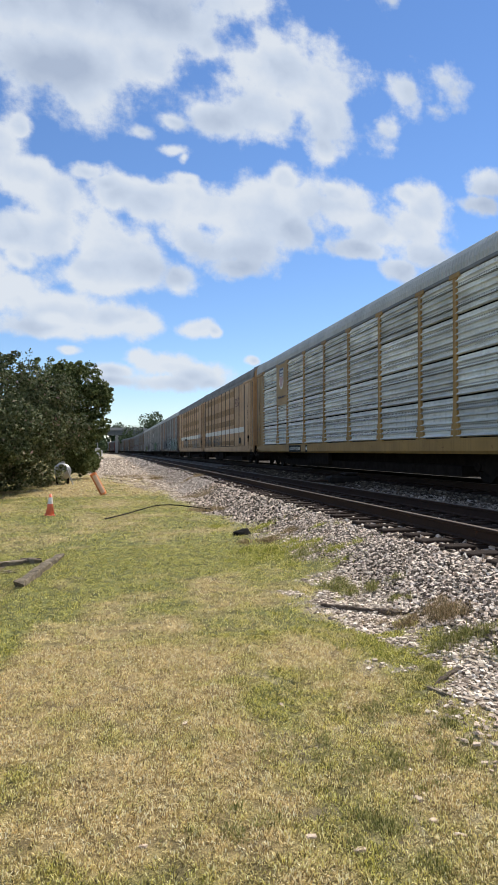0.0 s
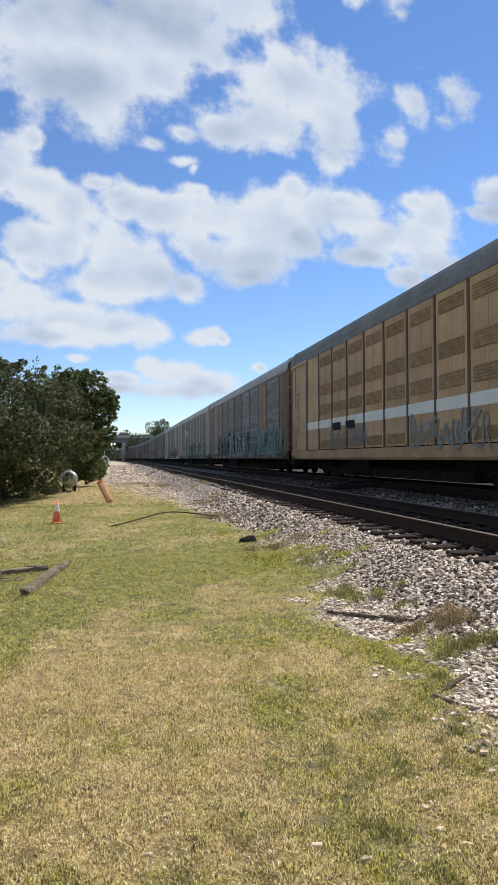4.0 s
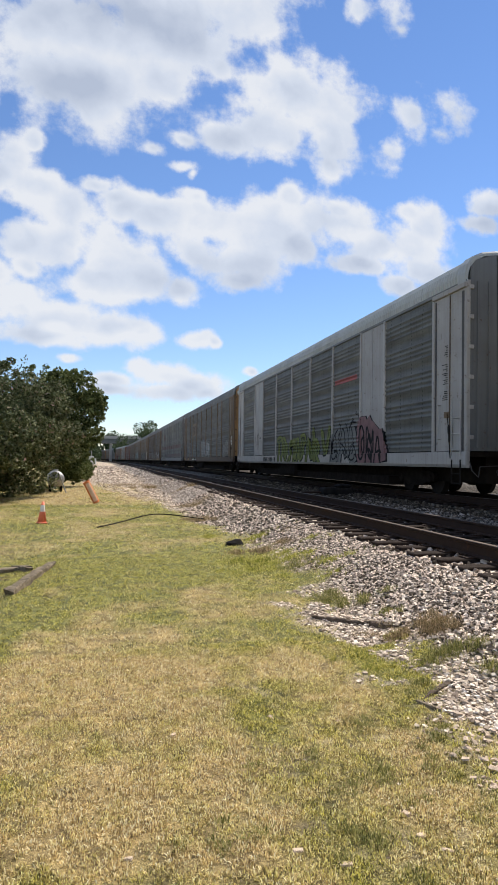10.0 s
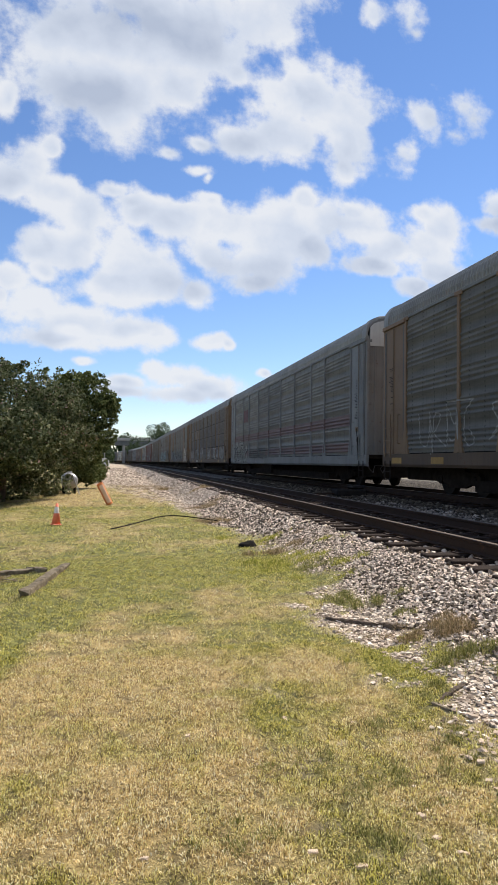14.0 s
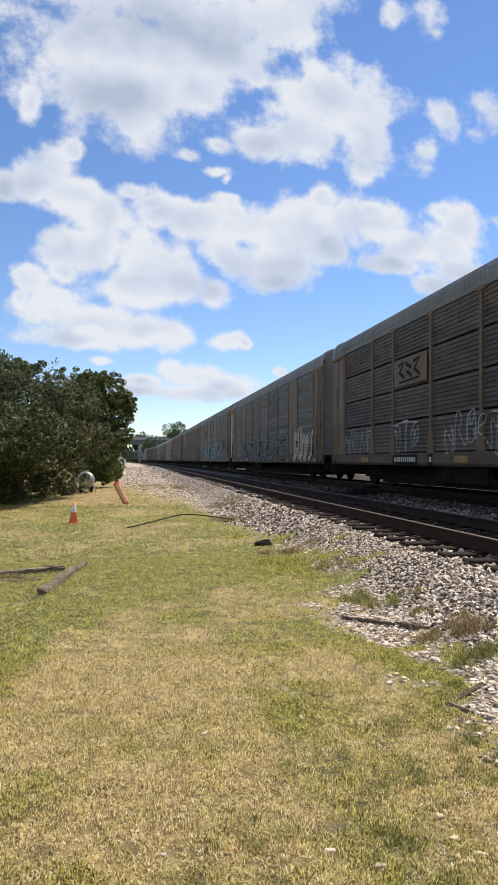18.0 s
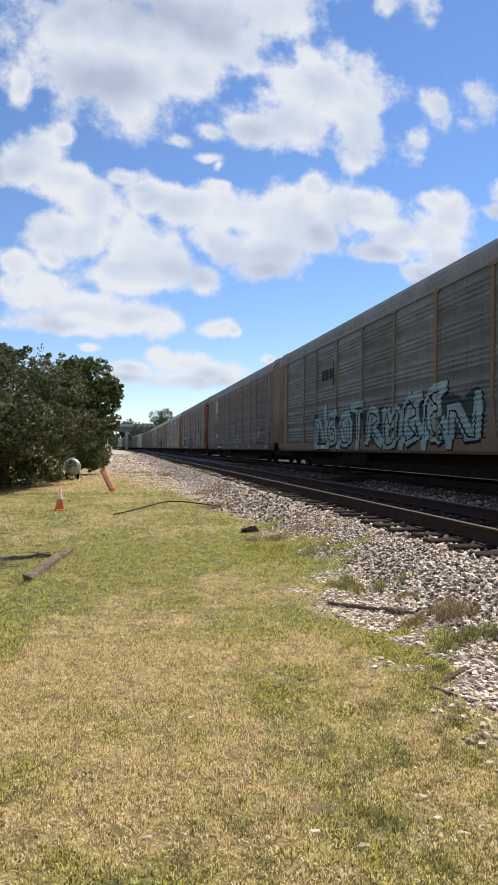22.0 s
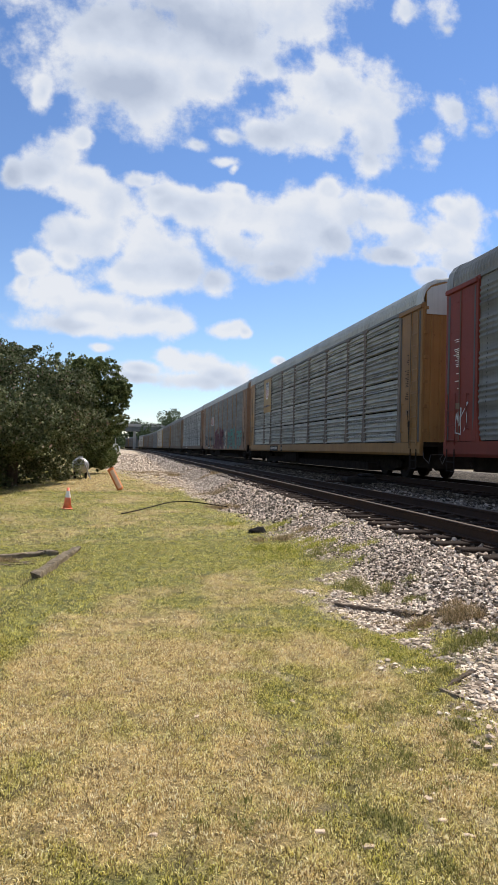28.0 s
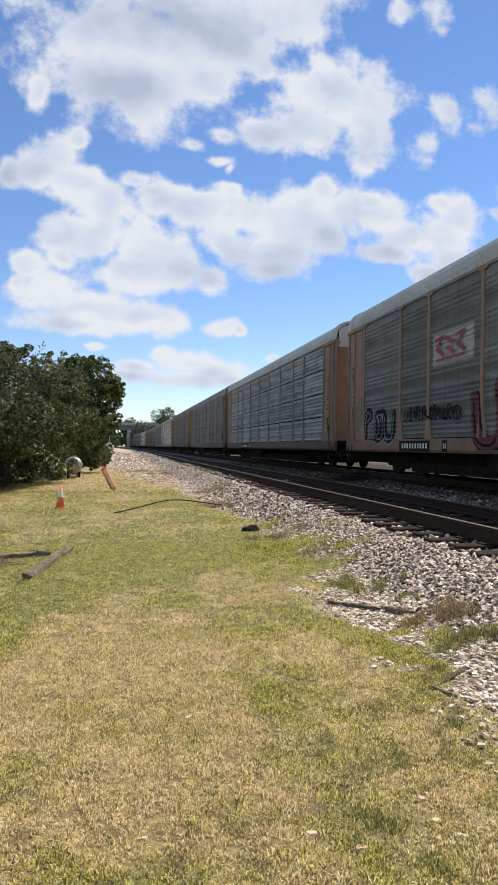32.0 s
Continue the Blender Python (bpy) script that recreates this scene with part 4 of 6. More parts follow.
def corrugated(width, z0, z1, pitch, deep, material):
    """A screen panel: ridges that run along the car."""
    zs, xs = zip(*((z, -d) for z, d in screen_profile(z0, z1, pitch, deep)))
    zs, xs = np.array(zs), np.array(xs)
    k = len(zs)
    v = np.concatenate([np.stack([xs, np.full(k, w), zs], -1) for w in (-width / 2, width / 2)])
    a = np.arange(k - 1)
    f = np.stack([a, a + 1, a + 1 + k, a + k], -1)
    back = np.array([(0.03, -width / 2, z0), (0.03, width / 2, z0), (0.03, width / 2, z1), (0.03, -width / 2, z1)])
    v = np.concatenate([v, back])
    me = from_arrays("screen_panel", v, np.concatenate([f, [[2 * k, 2 * k + 3, 2 * k + 2, 2 * k + 1]]]), material)
    if pitch > 0.5:
        me.shade_smooth()
    return me


def solid_panel(width, z0, z1, material):
    bm = boxed(-0.03, 0.03, -width / 2, width / 2, z0, z1, bevel=0.008)
    box(bm, -0.040, -0.03, -0.012, 0.012, z0 + 0.05, z1 - 0.05)
    for k in range(5):
        z = z0 + (z1 - z0) * (0.14 + 0.19 * k)
        for dy in (-0.34, -0.12, 0.12, 0.34):
            box(bm, -0.042, -0.029, dy * width - 0.016, dy * width + 0.016, z - 0.014, z + 0.014)
    return from_bm("solid_panel", bm, material)


def post_mesh(wide, z0, z1, material, foot):
    """A side post with a splayed foot and a gusset at the eave."""
    bm = boxed(-0.045, 0.03, -wide / 2, wide / 2, z0, z1, bevel=0.01)
    if foot:
        for s in (-1, 1):
            v = [bm.verts.new(p) for p in ((-0.04, s * wide / 2, z0 + 0.80), (-0.04, s * wide / 2, z0), (-0.04, s * (wide / 2 + 0.15), z0), (0.03, s * wide / 2, z0 + 0.80), (0.03, s * wide / 2, z0), (0.03, s * (wide / 2 + 0.15), z0))]
            for q in ((0, 1, 2), (3, 5, 4), (0, 2, 5, 3), (1, 4, 5, 2)):
                bm.faces.new([v[i] for i in q])
        box(bm, -0.05, -0.01, -wide * 1.5, wide * 1.5, z1 - 0.09, z1 + 0.03, bevel=0.01)
    bmesh.ops.recalc_face_normals(bm, faces=bm.faces[:])
    return from_bm("side_post", bm, material)


ROOF = ((1.61, 5.36), (1.605, 5.56), (1.55, 5.76), (1.41, 5.94), (1.16, 6.06), (0.80, 6.12), (0.0, 6.16))


def roof_mesh(length, material):
    """Curved roof of cross-ribbed sheets."""
    prof = np.array([(-x, z) for x, z in ROOF] + [(x, z) for x, z in ROOF[-2::-1]])
    n = int(length / 0.14)
    ys, lift = [], []
    for i in range(n):
        for f, d in ((0, 0), (0.3, 0.05), (0.55, 0.05)):
            ys.append((i + f) / n * length - length / 2), lift.append(d)
    ys.append(length / 2), lift.append(0)
    ys, lift = np.array(ys), np.array(lift)
    k = len(prof)
    away = prof - np.array([0.0, 4.9])
    away /= np.linalg.norm(away, axis=1, keepdims=True)
    away[[0, -1]] = 0
    xz = prof[None] + lift[:, None, None] * away[None]
    v = np.stack([xz[..., 0], np.repeat(ys[:, None], k, 1), xz[..., 1]], -1).reshape(-1, 3)
    i, j = np.meshgrid(np.arange(len(ys) - 1), np.arange(k - 1), indexing="ij")
    a = i * k + j
    return from_arrays("roof", v, np.stack([a, a + 1, a + 1 + k, a + k], -1).reshape(-1, 4)[:, ::-1], material)


def end_cap(material, sign):
    """The smooth rolled band that ends the roof, standing over the doors."""
    bm = bmesh.new()
    prof = [(-x, z) for x, z in ROOF] + [(x, z) for x, z in ROOF[-2::-1]]
    ring = lambda y, k: [bm.verts.new((x * (1 + k * 0.03), y, z + k * 0.065 * min(1.0, (z - 5.36) / 0.5))) for x, z in prof]
    rows = [ring(-sign * 0.02, 0.0), ring(-sign * 0.02, 1.0), ring(sign * 0.30, 1.0), ring(sign * 0.33, 0.4), ring(sign * 0.33, -0.6)]
    for a, b in zip(rows, rows[1:]):
        for i in range(len(prof) - 1):
            bm.faces.new((a[i], a[i + 1], b[i + 1], b[i]))
    bmesh.ops.recalc_face_normals(bm, faces=bm.faces[:])
    return from_bm("roof_hood", bm, material)


def ladder_mesh(z0, z1, material):
    bm = bmesh.new()
    for y in (-0.21, 0.21):
        tube(bm, (-0.07, y, z0), (-0.07, y, z1), 0.016, n=6)
    k = int((z1 - z0) / 0.36)
    for i in range(k):
        z = z0 + 0.15 + i * (z1 - z0 - 0.2) / k
        tube(bm, (-0.07, -0.21, z), (-0.07, 0.21, z), 0.014, n=6)
    return from_bm("ladder", bm, material)


def build_truck(parent, y):
    truck = child("truck", shared("bolster", lambda: from_bm("truck", boxed(-1.0, 1.0, -0.25, 0.25, 0.35, 0.72, bevel=0.05), M_TRUCK)), parent, pose(0, y, 0))

    def frame_side():
        out = [(-1.15, 0.52), (-1.05, 0.62), (-0.45, 0.66), (-0.3, 0.80), (0.3, 0.80), (0.45, 0.66), (1.05, 0.62), (1.15, 0.52), (1.1, 0.36), (0.8, 0.36), (0.35, 0.22), (-0.35, 0.22), (-0.8, 0.36), (-1.1, 0.36)]
        bm = prism(out, -0.06, 0.06)
        for a in (-0.14, 0, 0.14):
            tube(bm, (a, -0.09, 0.32), (a, -0.09, 0.62), 0.06, n=8)
        for a in (-0.88, 0.88):
            tube(bm, (a, -0.1, 0.43), (a, 0.1, 0.43), 0.12, n=12)
        bmesh.ops.rotate(bm, verts=bm.verts[:], cent=(0, 0, 0), matrix=Matrix.Rotation(radians(90), 3, "Z"))
        return from_bm("side_frame", bm, M_TRUCK)

    for s in (-1, 1):
        child("side_frame", shared("side_frame", frame_side), truck, pose(s * 1.0, 0, 0))

    def wheelset():
        bm = bmesh.new()
        for s in (-1, 1):
            tube(bm, (s * 0.69, 0, 0), (s * 0.82, 0, 0), 0.42, n=28)
            tube(bm, (s * 0.67, 0, 0), (s * 0.70, 0, 0), 0.45, n=28)
            tube(bm, (s * 0.80, 0, 0), (s * 0.85, 0, 0), 0.30, 0.16, n=16)
        tube(bm, (-0.95, 0, 0), (0.95, 0, 0), 0.08, n=10)
        return from_bm("wheelset", bm, M_WHEEL)

    out = []
    for s in (-0.88, 0.88):
        out.append(child("wheelset", shared("wheelset", wheelset), truck, pose(0, s, 0.425)))
    return out


# graffiti: bent strokes of spray paint, a dark outline and a pale fill
GLYPHS = [[(0, 0), (0.1, 1), (0.6, 0.7), (0.15, 0.5), (0.7, 0)], [(0, 0), (0.35, 1), (0.7, 0), (0.55, 0.4), (0.15, 0.4)], [(0.7, 0.9), (0.1, 0.85), (0.6, 0.4), (0.05, 0.05)],
          [(0, 0), (0.05, 1), (0.65, 0), (0.7, 1)], [(0.65, 0.95), (0.05, 0.8), (0.1, 0.1), (0.7, 0.2), (0.45, 0.5)], [(0, 1), (0.35, 0.1), (0.7, 1)], [(0.1, 0), (0.1, 1), (0.65, 0.85), (0.15, 0.5)],
          [(0, 0.95), (0.7, 0.9), (0.35, 0.9), (0.35, 0)], [(0.05, 0.9), (0.1, 0.1), (0.65, 0.1), (0.65, 0.95)], [(0.1, 0), (0.1, 1), (0.4, 0.4), (0.7, 1), (0.7, 0)]]
WORD = {"B": [[(0.1, 0), (0.1, 1), (0.6, 0.8), (0.15, 0.52), (0.7, 0.25), (0.1, 0)]], "U": [[(0.05, 1), (0.1, 0.1), (0.6, 0.1), (0.65, 1)]], "M": [[(0, 0), (0.1, 1), (0.35, 0.4), (0.6, 1), (0.7, 0)]],
        "P": [[(0.1, 0), (0.1, 1), (0.65, 0.8), (0.12, 0.5)]], "S": [[(0.65, 0.95), (0.1, 0.75), (0.6, 0.35), (0.05, 0.05)]], "H": [[(0.08, 0), (0.08, 1)], [(0.6, 0), (0.6, 1)], [(0.08, 0.5), (0.6, 0.5)]],
        "A": [[(0, 0), (0.35, 1), (0.7, 0)], [(0.15, 0.4), (0.55, 0.4)]], "T": [[(0, 0.95), (0.7, 0.95)], [(0.35, 0.95), (0.35, 0)]], "E": [[(0.65, 0.95), (0.1, 0.95), (0.1, 0.05), (0.65, 0.05)], [(0.1, 0.5), (0.5, 0.5)]],
        "R": [[(0.08, 0), (0.08, 1), (0.62, 0.78), (0.1, 0.5), (0.68, 0)]]}
SPRAY = {k: plain("spray_" + k, c, 0.6, 0.22, 3.0) for k, c in {"black": (0.006, 0.006, 0.006), "silver": (0.25, 0.255, 0.235), "green": (0.07, 0.20, 0.10), "lime": (0.17, 0.20, 0.06),
         "pink": (0.21, 0.125, 0.125), "white": (0.46, 0.46, 0.45), "teal": (0.09, 0.25, 0.20), "magenta": (0.13, 0.045, 0.055), "grey": (0.13, 0.132, 0.125), "aqua": (0.25, 0.33, 0.32), "deep": (0.030, 0.042, 0.042), "frost": (0.33, 0.37, 0.37), "sea": (0.15, 0.215, 0.185), "ash": (0.175, 0.18, 0.17), "chalk": (0.27, 0.27, 0.255), "cream": (0.55, 0.50, 0.40), "maroon_dark": (0.07, 0.03, 0.025), "rosy": (0.30, 0.10, 0.09), "dusk": (0.035, 0.045, 0.045)}.items()}


def rounded(pts, times=2):
    """A stroke with its corners cut, as a spray can draws it."""
    for _ in range(times):
        out = [pts[0]]
        for (a, b), (c, d) in zip(pts, pts[1:]):
            out += [(a * 0.75 + c * 0.25, b * 0.75 + d * 0.25), (a * 0.25 + c * 0.75, b * 0.25 + d * 0.75)]
        pts = out + [pts[-1]]
    return pts


def ribbon(bm, pts, width, x):
    """One connected band along a stroke, with blunt ends."""
    p = [Vector(q) for q in pts]
    k = [i for i in range(1, len(p)) if (p[i] - p[i - 1]).length > 1e-5]
    p = [p[0]] + [p[i] for i in k]
    if len(p) < 2:
        return
    p[0] = p[0] - (p[1] - p[0]).normalized() * width * 0.35
    p[-1] = p[-1] + (p[-1] - p[-2]).normalized() * width * 0.35
    rows = []
    for i, q in enumerate(p):
        d = p[min(i + 1, len(p) - 1)] - p[max(i - 1, 0)]
        s = Vector((-d.y, d.x)).normalized() * width * (0.5 if 0 < i < len(p) - 1 else 0.32)
        rows.append((bm.verts.new((x, q.x + s.x, q.y + s.y)), bm.verts.new((x, q.x - s.x, q.y - s.y))))
        x -= 0.0001
    for (a, b), (c, d) in zip(rows, rows[1:]):
        bm.faces.new((a, c, d, b))


def graffiti(car, y0, y1, z0, z1, fill, edge, seed, word="", thin=0.0, back=None, skin=0.0, fat=0.25, sharp=False):
    """A piece of sprayed lettering on the side facing the lawn: letters with outlines, or one long scribble."""
    rng = random.Random(seed)
    h = z1 - z0
    n = len(word) or max(3, int(abs(y1 - y0) / (h * (3.1 * fat if edge else 0.5))))
    dy = (y1 - y0) / n
    wob = 0.0 if word else 1.0
    wide = thin or h * (0.22 if word else fat)
    x0 = -HALF - 0.052 - skin

    def layer(name, strokes, width, x, colour, parent):
        bm = bmesh.new()
        for s in strokes:
            ribbon(bm, s, width, x)
        return part(name, settle(bm, car, x0 + 0.004), SPRAY[colour], parent)

    if back:
        pts = [(y0 + (y1 - y0) * (k + rng.uniform(-0.2, 0.2)) / 18, z0 + h * (0.3 if k % 2 else 0.65) + h * rng.uniform(-0.1, 0.1)) for k in range(19)]
        layer("graffiti_cloud", [rounded(pts)], h * 0.62, x0 + 0.004, back, car)
    chain = []
    for i in range(n):
        top, slant, low = rng.uniform(0.80, 1.10), rng.uniform(-0.15, 0.3), rng.uniform(-0.06, 0.08)
        glyphs = WORD[word[i]] if word else [rng.choice(GLYPHS) + (rng.choice(GLYPHS)[::-1] if rng.random() < 0.6 else [])]
        strokes = []
        for g in glyphs:
            g = [(y0 + (i + 0.08 + a * 1.22) * dy + slant * (b - 0.5) * abs(dy) * 0.4 + wob * rng.uniform(-0.07, 0.07) * h, z0 + (low * wob + b * top + wob * rng.uniform(-0.09, 0.09)) * h) for a, b in g]
            strokes.append(rounded(g, 1 if sharp else 2 if not word else 1))
        if not edge:
            for g in strokes:
                chain += g
            continue
        lift = 0.0012 * (i % 3)
        letter = layer("graffiti_letter", strokes, wide, x0 - 0.004 - lift, fill, car)
        layer("letter_outline", [[(a - 0.03 * h, b - 0.03 * h) for a, b in s] for s in strokes], wide * 1.24, x0 - lift * 0.5, edge, letter)
        line = strokes[0][1:-1]
        layer("letter_shading", [[(a + wide * 0.18, b - wide * 0.12) for a, b in line]], wide * 0.16, x0 - 0.008 - lift, edge, letter)
    if chain:
        layer("graffiti", [chain], wide, x0 - 0.006, fill, car)


def bars(car, y, z, w, h, n, material, seed, name="lettering"):
    """Unreadable or withheld lettering as plain bars."""
    rng = random.Random(seed)
    bm = bmesh.new()
    a = y
    for i in range(n):
        k = w / n * rng.uniform(0.42, 0.58)
        box(bm, -HALF - 0.060, -HALF - 0.050, a, a + k, z, z + h)
        a += w / n
    tagged(part(name, bm, material, car), kind="stuff")


POSTS = (-12.0, -8.88, -6.97, -4.17, -1.39, 1.39, 4.17, 6.97, 8.88, 12.0)
STYLE = dict(screen="grey", sill="tan", post="tan", end="tan", posts=POSTS, rows=1, wide=0.13, foot=True, solid=(), roof_z=0.0, ribs=0.86, flat=False, roof="dark", eave="grey")


SIDES = {}


def screen_depth(st):
    return 0.07 if st["screen"] in ("bright", "silver") else 0.034


def row_span(st, r):
    """Foot and head of one row of screens."""
    z0, z1 = DECK + 0.03, EAVE - 0.05
    return z0 + (z1 - z0) * r / st["rows"] + (0.025 if r else 0), z0 + (z1 - z0) * (r + 1) / st["rows"] - (0.025 if st["rows"] > 1 else 0)


def side_form(st):
    """The side's relief: bends up its height, posts and solid bays along it."""
    bends = [p for r in range(st["rows"]) for p in screen_profile(*row_span(st, r), st["ribs"], screen_depth(st))]
    z, d = np.array(bends).T
    ps = st["posts"]
    solid = [(ps[i], ps[i + 1]) for i in range(len(ps) - 1) if i in st["solid"] or st["flat"]]
    return dict(z=z, d=d, posts=ps, half=st["wide"] / 2, solid=solid, ends=(ps[0], ps[-1]))


def settle(bm, car, base):
    """Lay a painted layer onto the side: cut it at every bend and press it into the relief."""
    if not bm.verts:
        return bm
    form = SIDES[car.name]
    for v in bm.verts:
        v.co.z = max(v.co.z, SILL + 0.09)
    zs = [v.co.z for v in bm.verts]
    ys = [v.co.y for v in bm.verts]
    cuts = [((0, 0, z), (0, 0, 1)) for z in [DECK, DECK + 0.006, *form["z"]] if min(zs) < z < max(zs)]
    for p in form["posts"]:
        cuts += [((0, p + k, 0), (0, 1, 0)) for k in (-form["half"] - 0.008, -form["half"], form["half"], form["half"] + 0.008) if min(ys) < p + k < max(ys)]
    for co, no in cuts:
        bmesh.ops.bisect_plane(bm, geom=bm.verts[:] + bm.edges[:] + bm.faces[:], dist=1e-5, plane_co=co, plane_no=no)
    for v in bm.verts:
        y, z = v.co.y, v.co.z
        if z <= DECK + 0.003:
            out = 0.050
        elif min(abs(y - p) for p in form["posts"]) <= form["half"] + 1e-4:
            out = 0.046
        elif y < form["ends"][0] or y > form["ends"][1]:
            out = 0.026
        elif any(a < y < b for a, b in form["solid"]):
            out = 0.016
        else:
            out = float(np.interp(z, form["z"], form["d"])) - 0.015
        v.co.x = -HALF - out - 0.003 + (v.co.x - base)
    return bm


def build_car(label, length=BODY, **style):
    """An enclosed car carrier: underframe and sills, posts and screens on both sides, end doors, ribbed roof, trucks."""
    st = {**STYLE, **style}
    car = tagged(new("autorack_car"), label, "rail car", "cars of the passing train")
    SIDES[car.name] = side_form(st)
    L = length
    body, pm, sm, em = L / 2, M_PAINT[st["post"]], M_PAINT[st["sill"]], M_PAINT[st["end"]]
    rm = M_ROOF if st["roof"] == "bright" else M_ROOF_DARK
    z0, z1 = DECK + 0.03, EAVE - 0.05

    def sill():
        bm = prism([(-0.05, SILL + 0.08), (-0.05, DECK), (0.06, DECK), (0.06, SILL), (0.0, SILL)], -body, body)
        return from_bm("side_sill", bm, sm)

    for s in (-1, 1):
        child("side_sill", shared(("sill", st["sill"], L), sill), car, pose(s * HALF, 0, 0, 0, 0, 0 if s < 0 else 180))
    for nm, bx in (("underframe", (-1.5, 1.5, -body + 0.1, body - 0.1, DECK - 0.12, DECK)), ("centre_sill", (-0.9, 0.9, -body + 0.3, body - 0.3, 0.37, DECK - 0.12)),
                   ("well_floor", (-1.3, 1.3, -body + 5.0, body - 5.0, 0.17, 0.455)), ("brake_reservoir", (-1.45, -1.305, L * 0.05, L * 0.15, 0.30, DECK - 0.12))):
        child(nm, shared((nm, L), lambda: from_bm(nm, boxed(*bx), M_TRUCK)), car)
    # near-black box filling the body; the inside's shade is put into its colour
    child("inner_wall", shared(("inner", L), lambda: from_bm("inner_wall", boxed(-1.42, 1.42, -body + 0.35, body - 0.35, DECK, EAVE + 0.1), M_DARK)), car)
    child("roof", shared(("roof", L, st["roof"]), lambda: roof_mesh(L - 0.7, rm)), car, pose(0, 0, st["roof_z"]))
    for s in (-1, 1):
        child("roof_hood", shared(("hood", s, st["roof"]), lambda: end_cap(rm, s)), car, pose(0, s * (L / 2 - 0.35 - 0.01), st["roof_z"]))
    # eave rail under the roof
    for s in (-1, 1):
        child("eave_rail", shared(("eave", L, st["roof_z"], st.get("eave", st["post"])), lambda: from_bm("eave_rail", boxed(-0.035, 0.05, -body + 0.02, body - 0.02, EAVE - 0.06, EAVE + 0.03 + st["roof_z"], bevel=0.01), M_PAINT[st.get("eave", st["post"])])), car, pose(s * HALF, 0, 0, 0, 0, 0 if s < 0 else 180))
    # sides
    ps = st["posts"]
    deep = screen_depth(st)
    for s in (-1, 1):
        turn = 0 if s < 0 else 180
        for i, (p0, p1) in enumerate(zip(ps, ps[1:])):
            y, bay = (p0 + p1) / 2, p1 - p0
            if i in st["solid"] or st["flat"]:
                mesh = shared(("solid", round(bay, 3), st["end"], st["flat"]), lambda: solid_panel(bay - st["wide"], z0, z1, em))
                child("solid_panel", mesh, car, pose(s * (HALF - 0.02), y, 0, 0, 0, turn))
            else:
                for r in range(st["rows"]):
                    a, b = row_span(st, r)
                    mesh = shared(("screen", round(bay, 3), st["screen"], r, st["rows"], st["ribs"]), lambda: corrugated(bay - st["wide"] * 0.9, a, b, st["ribs"], deep, M_SCREEN[st["screen"]]))
                    child("screen_panel", mesh, car, pose(s * (HALF - 0.015), y, 0, 0, 0, turn))
        for y in ps:
            mesh = shared(("post", st["post"], st["wide"], st["foot"]), lambda: post_mesh(st["wide"], DECK, EAVE - 0.03, pm, st["foot"]))
            child("side_post", mesh, car, pose(s * HALF, y, 0, 0, 0, turn))
        for e in (-1, 1):
            far = ps[0] if e < 0 else ps[-1]
            wide = body - abs(far)
            y = e * (abs(far) + wide / 2)
            mesh = shared(("corner", st["end"], round(wide, 2)), lambda: solid_panel(wide - 0.10, z0 - 0.02, z1, em))
            child("corner_panel", mesh, car, pose(s * (HALF - 0.01), y, 0, 0, 0, turn))
            mesh = shared(("edge", st["end"]), lambda: from_bm("corner_post", boxed(-0.05, 0.06, -0.06, 0.06, SILL + 0.05, EAVE + 0.02, bevel=0.015), em))
            child("corner_post", mesh, car, pose(s * (HALF - 0.02), e * (body - 0.06), 0, 0, 0, turn))
    rungs = st.get("ladder", EAVE - 0.1)
    child("ladder", shared(("ladder", st["end"], rungs), lambda: ladder_mesh(DECK - 0.1, rungs, em)), car, pose(-HALF, -body + 0.42, 0))
    child("ladder", shared(("ladder", st["end"]), lambda: ladder_mesh(DECK - 0.1, EAVE - 0.1, em)), car, pose(HALF, body - 0.42, 0, 0, 0, 180))
    child("ladder", shared(("step", st["end"]), lambda: ladder_mesh(DECK - 0.1, DECK + 1.3, em)), car, pose(-HALF, body - 0.42, 0))
    # ends: folding doors with hinges
    for e in (-1, 1):
        def door_mesh(x0, x1):
            bm = bmesh.new()
            zt = lambda x: float(np.interp(abs(x), (0.0, 0.80, 1.16, 1.41, 1.55), (6.12, 6.08, 6.02, 5.90, 5.72))) + st["roof_z"]
            prism([(x0 + 0.012, DECK + 0.02), (x1 - 0.012, DECK + 0.02), (x1 - 0.012, zt(x1)), (x0 + (x1 - x0) * 0.75, zt(x0 + (x1 - x0) * 0.75)), (x0 + (x1 - x0) * 0.25, zt(x0 + (x1 - x0) * 0.25)), (x0 + 0.012, zt(x0))], -0.03, 0.03, bm)
            for k in (0.3, 0.7):
                box(bm, x0 + (x1 - x0) * k - 0.03, x0 + (x1 - x0) * k + 0.03, -0.055, -0.03, DECK + 0.1, EAVE)
            return from_bm("door_leaf", bm, M_PAINT[st.get("face", st["end"])])
        for x0 in (-1.52, -0.76, 0.0, 0.76):
            child("door_leaf", shared(("door", st.get("face", st["end"]), x0), lambda: door_mesh(x0, x0 + 0.76)), car, pose(0, e * (body - 0.07), 0, 0, 0, 0 if e < 0 else 180))
        if st.get("crown"):
            crown = [(-1.50, 5.05), (1.50, 5.05), (1.50, 5.72), (1.36, 5.86), (0.80, 6.04), (-0.80, 6.04), (-1.36, 5.86), (-1.50, 5.72)]
            child("door_crown", shared("crown", lambda: from_bm("door_crown", prism(crown, -0.002, 0.012), M_ROOF)), car, pose(0, e * body, 0, 0, 0, 0 if e < 0 else 180), "bare galvanised top of the end doors")
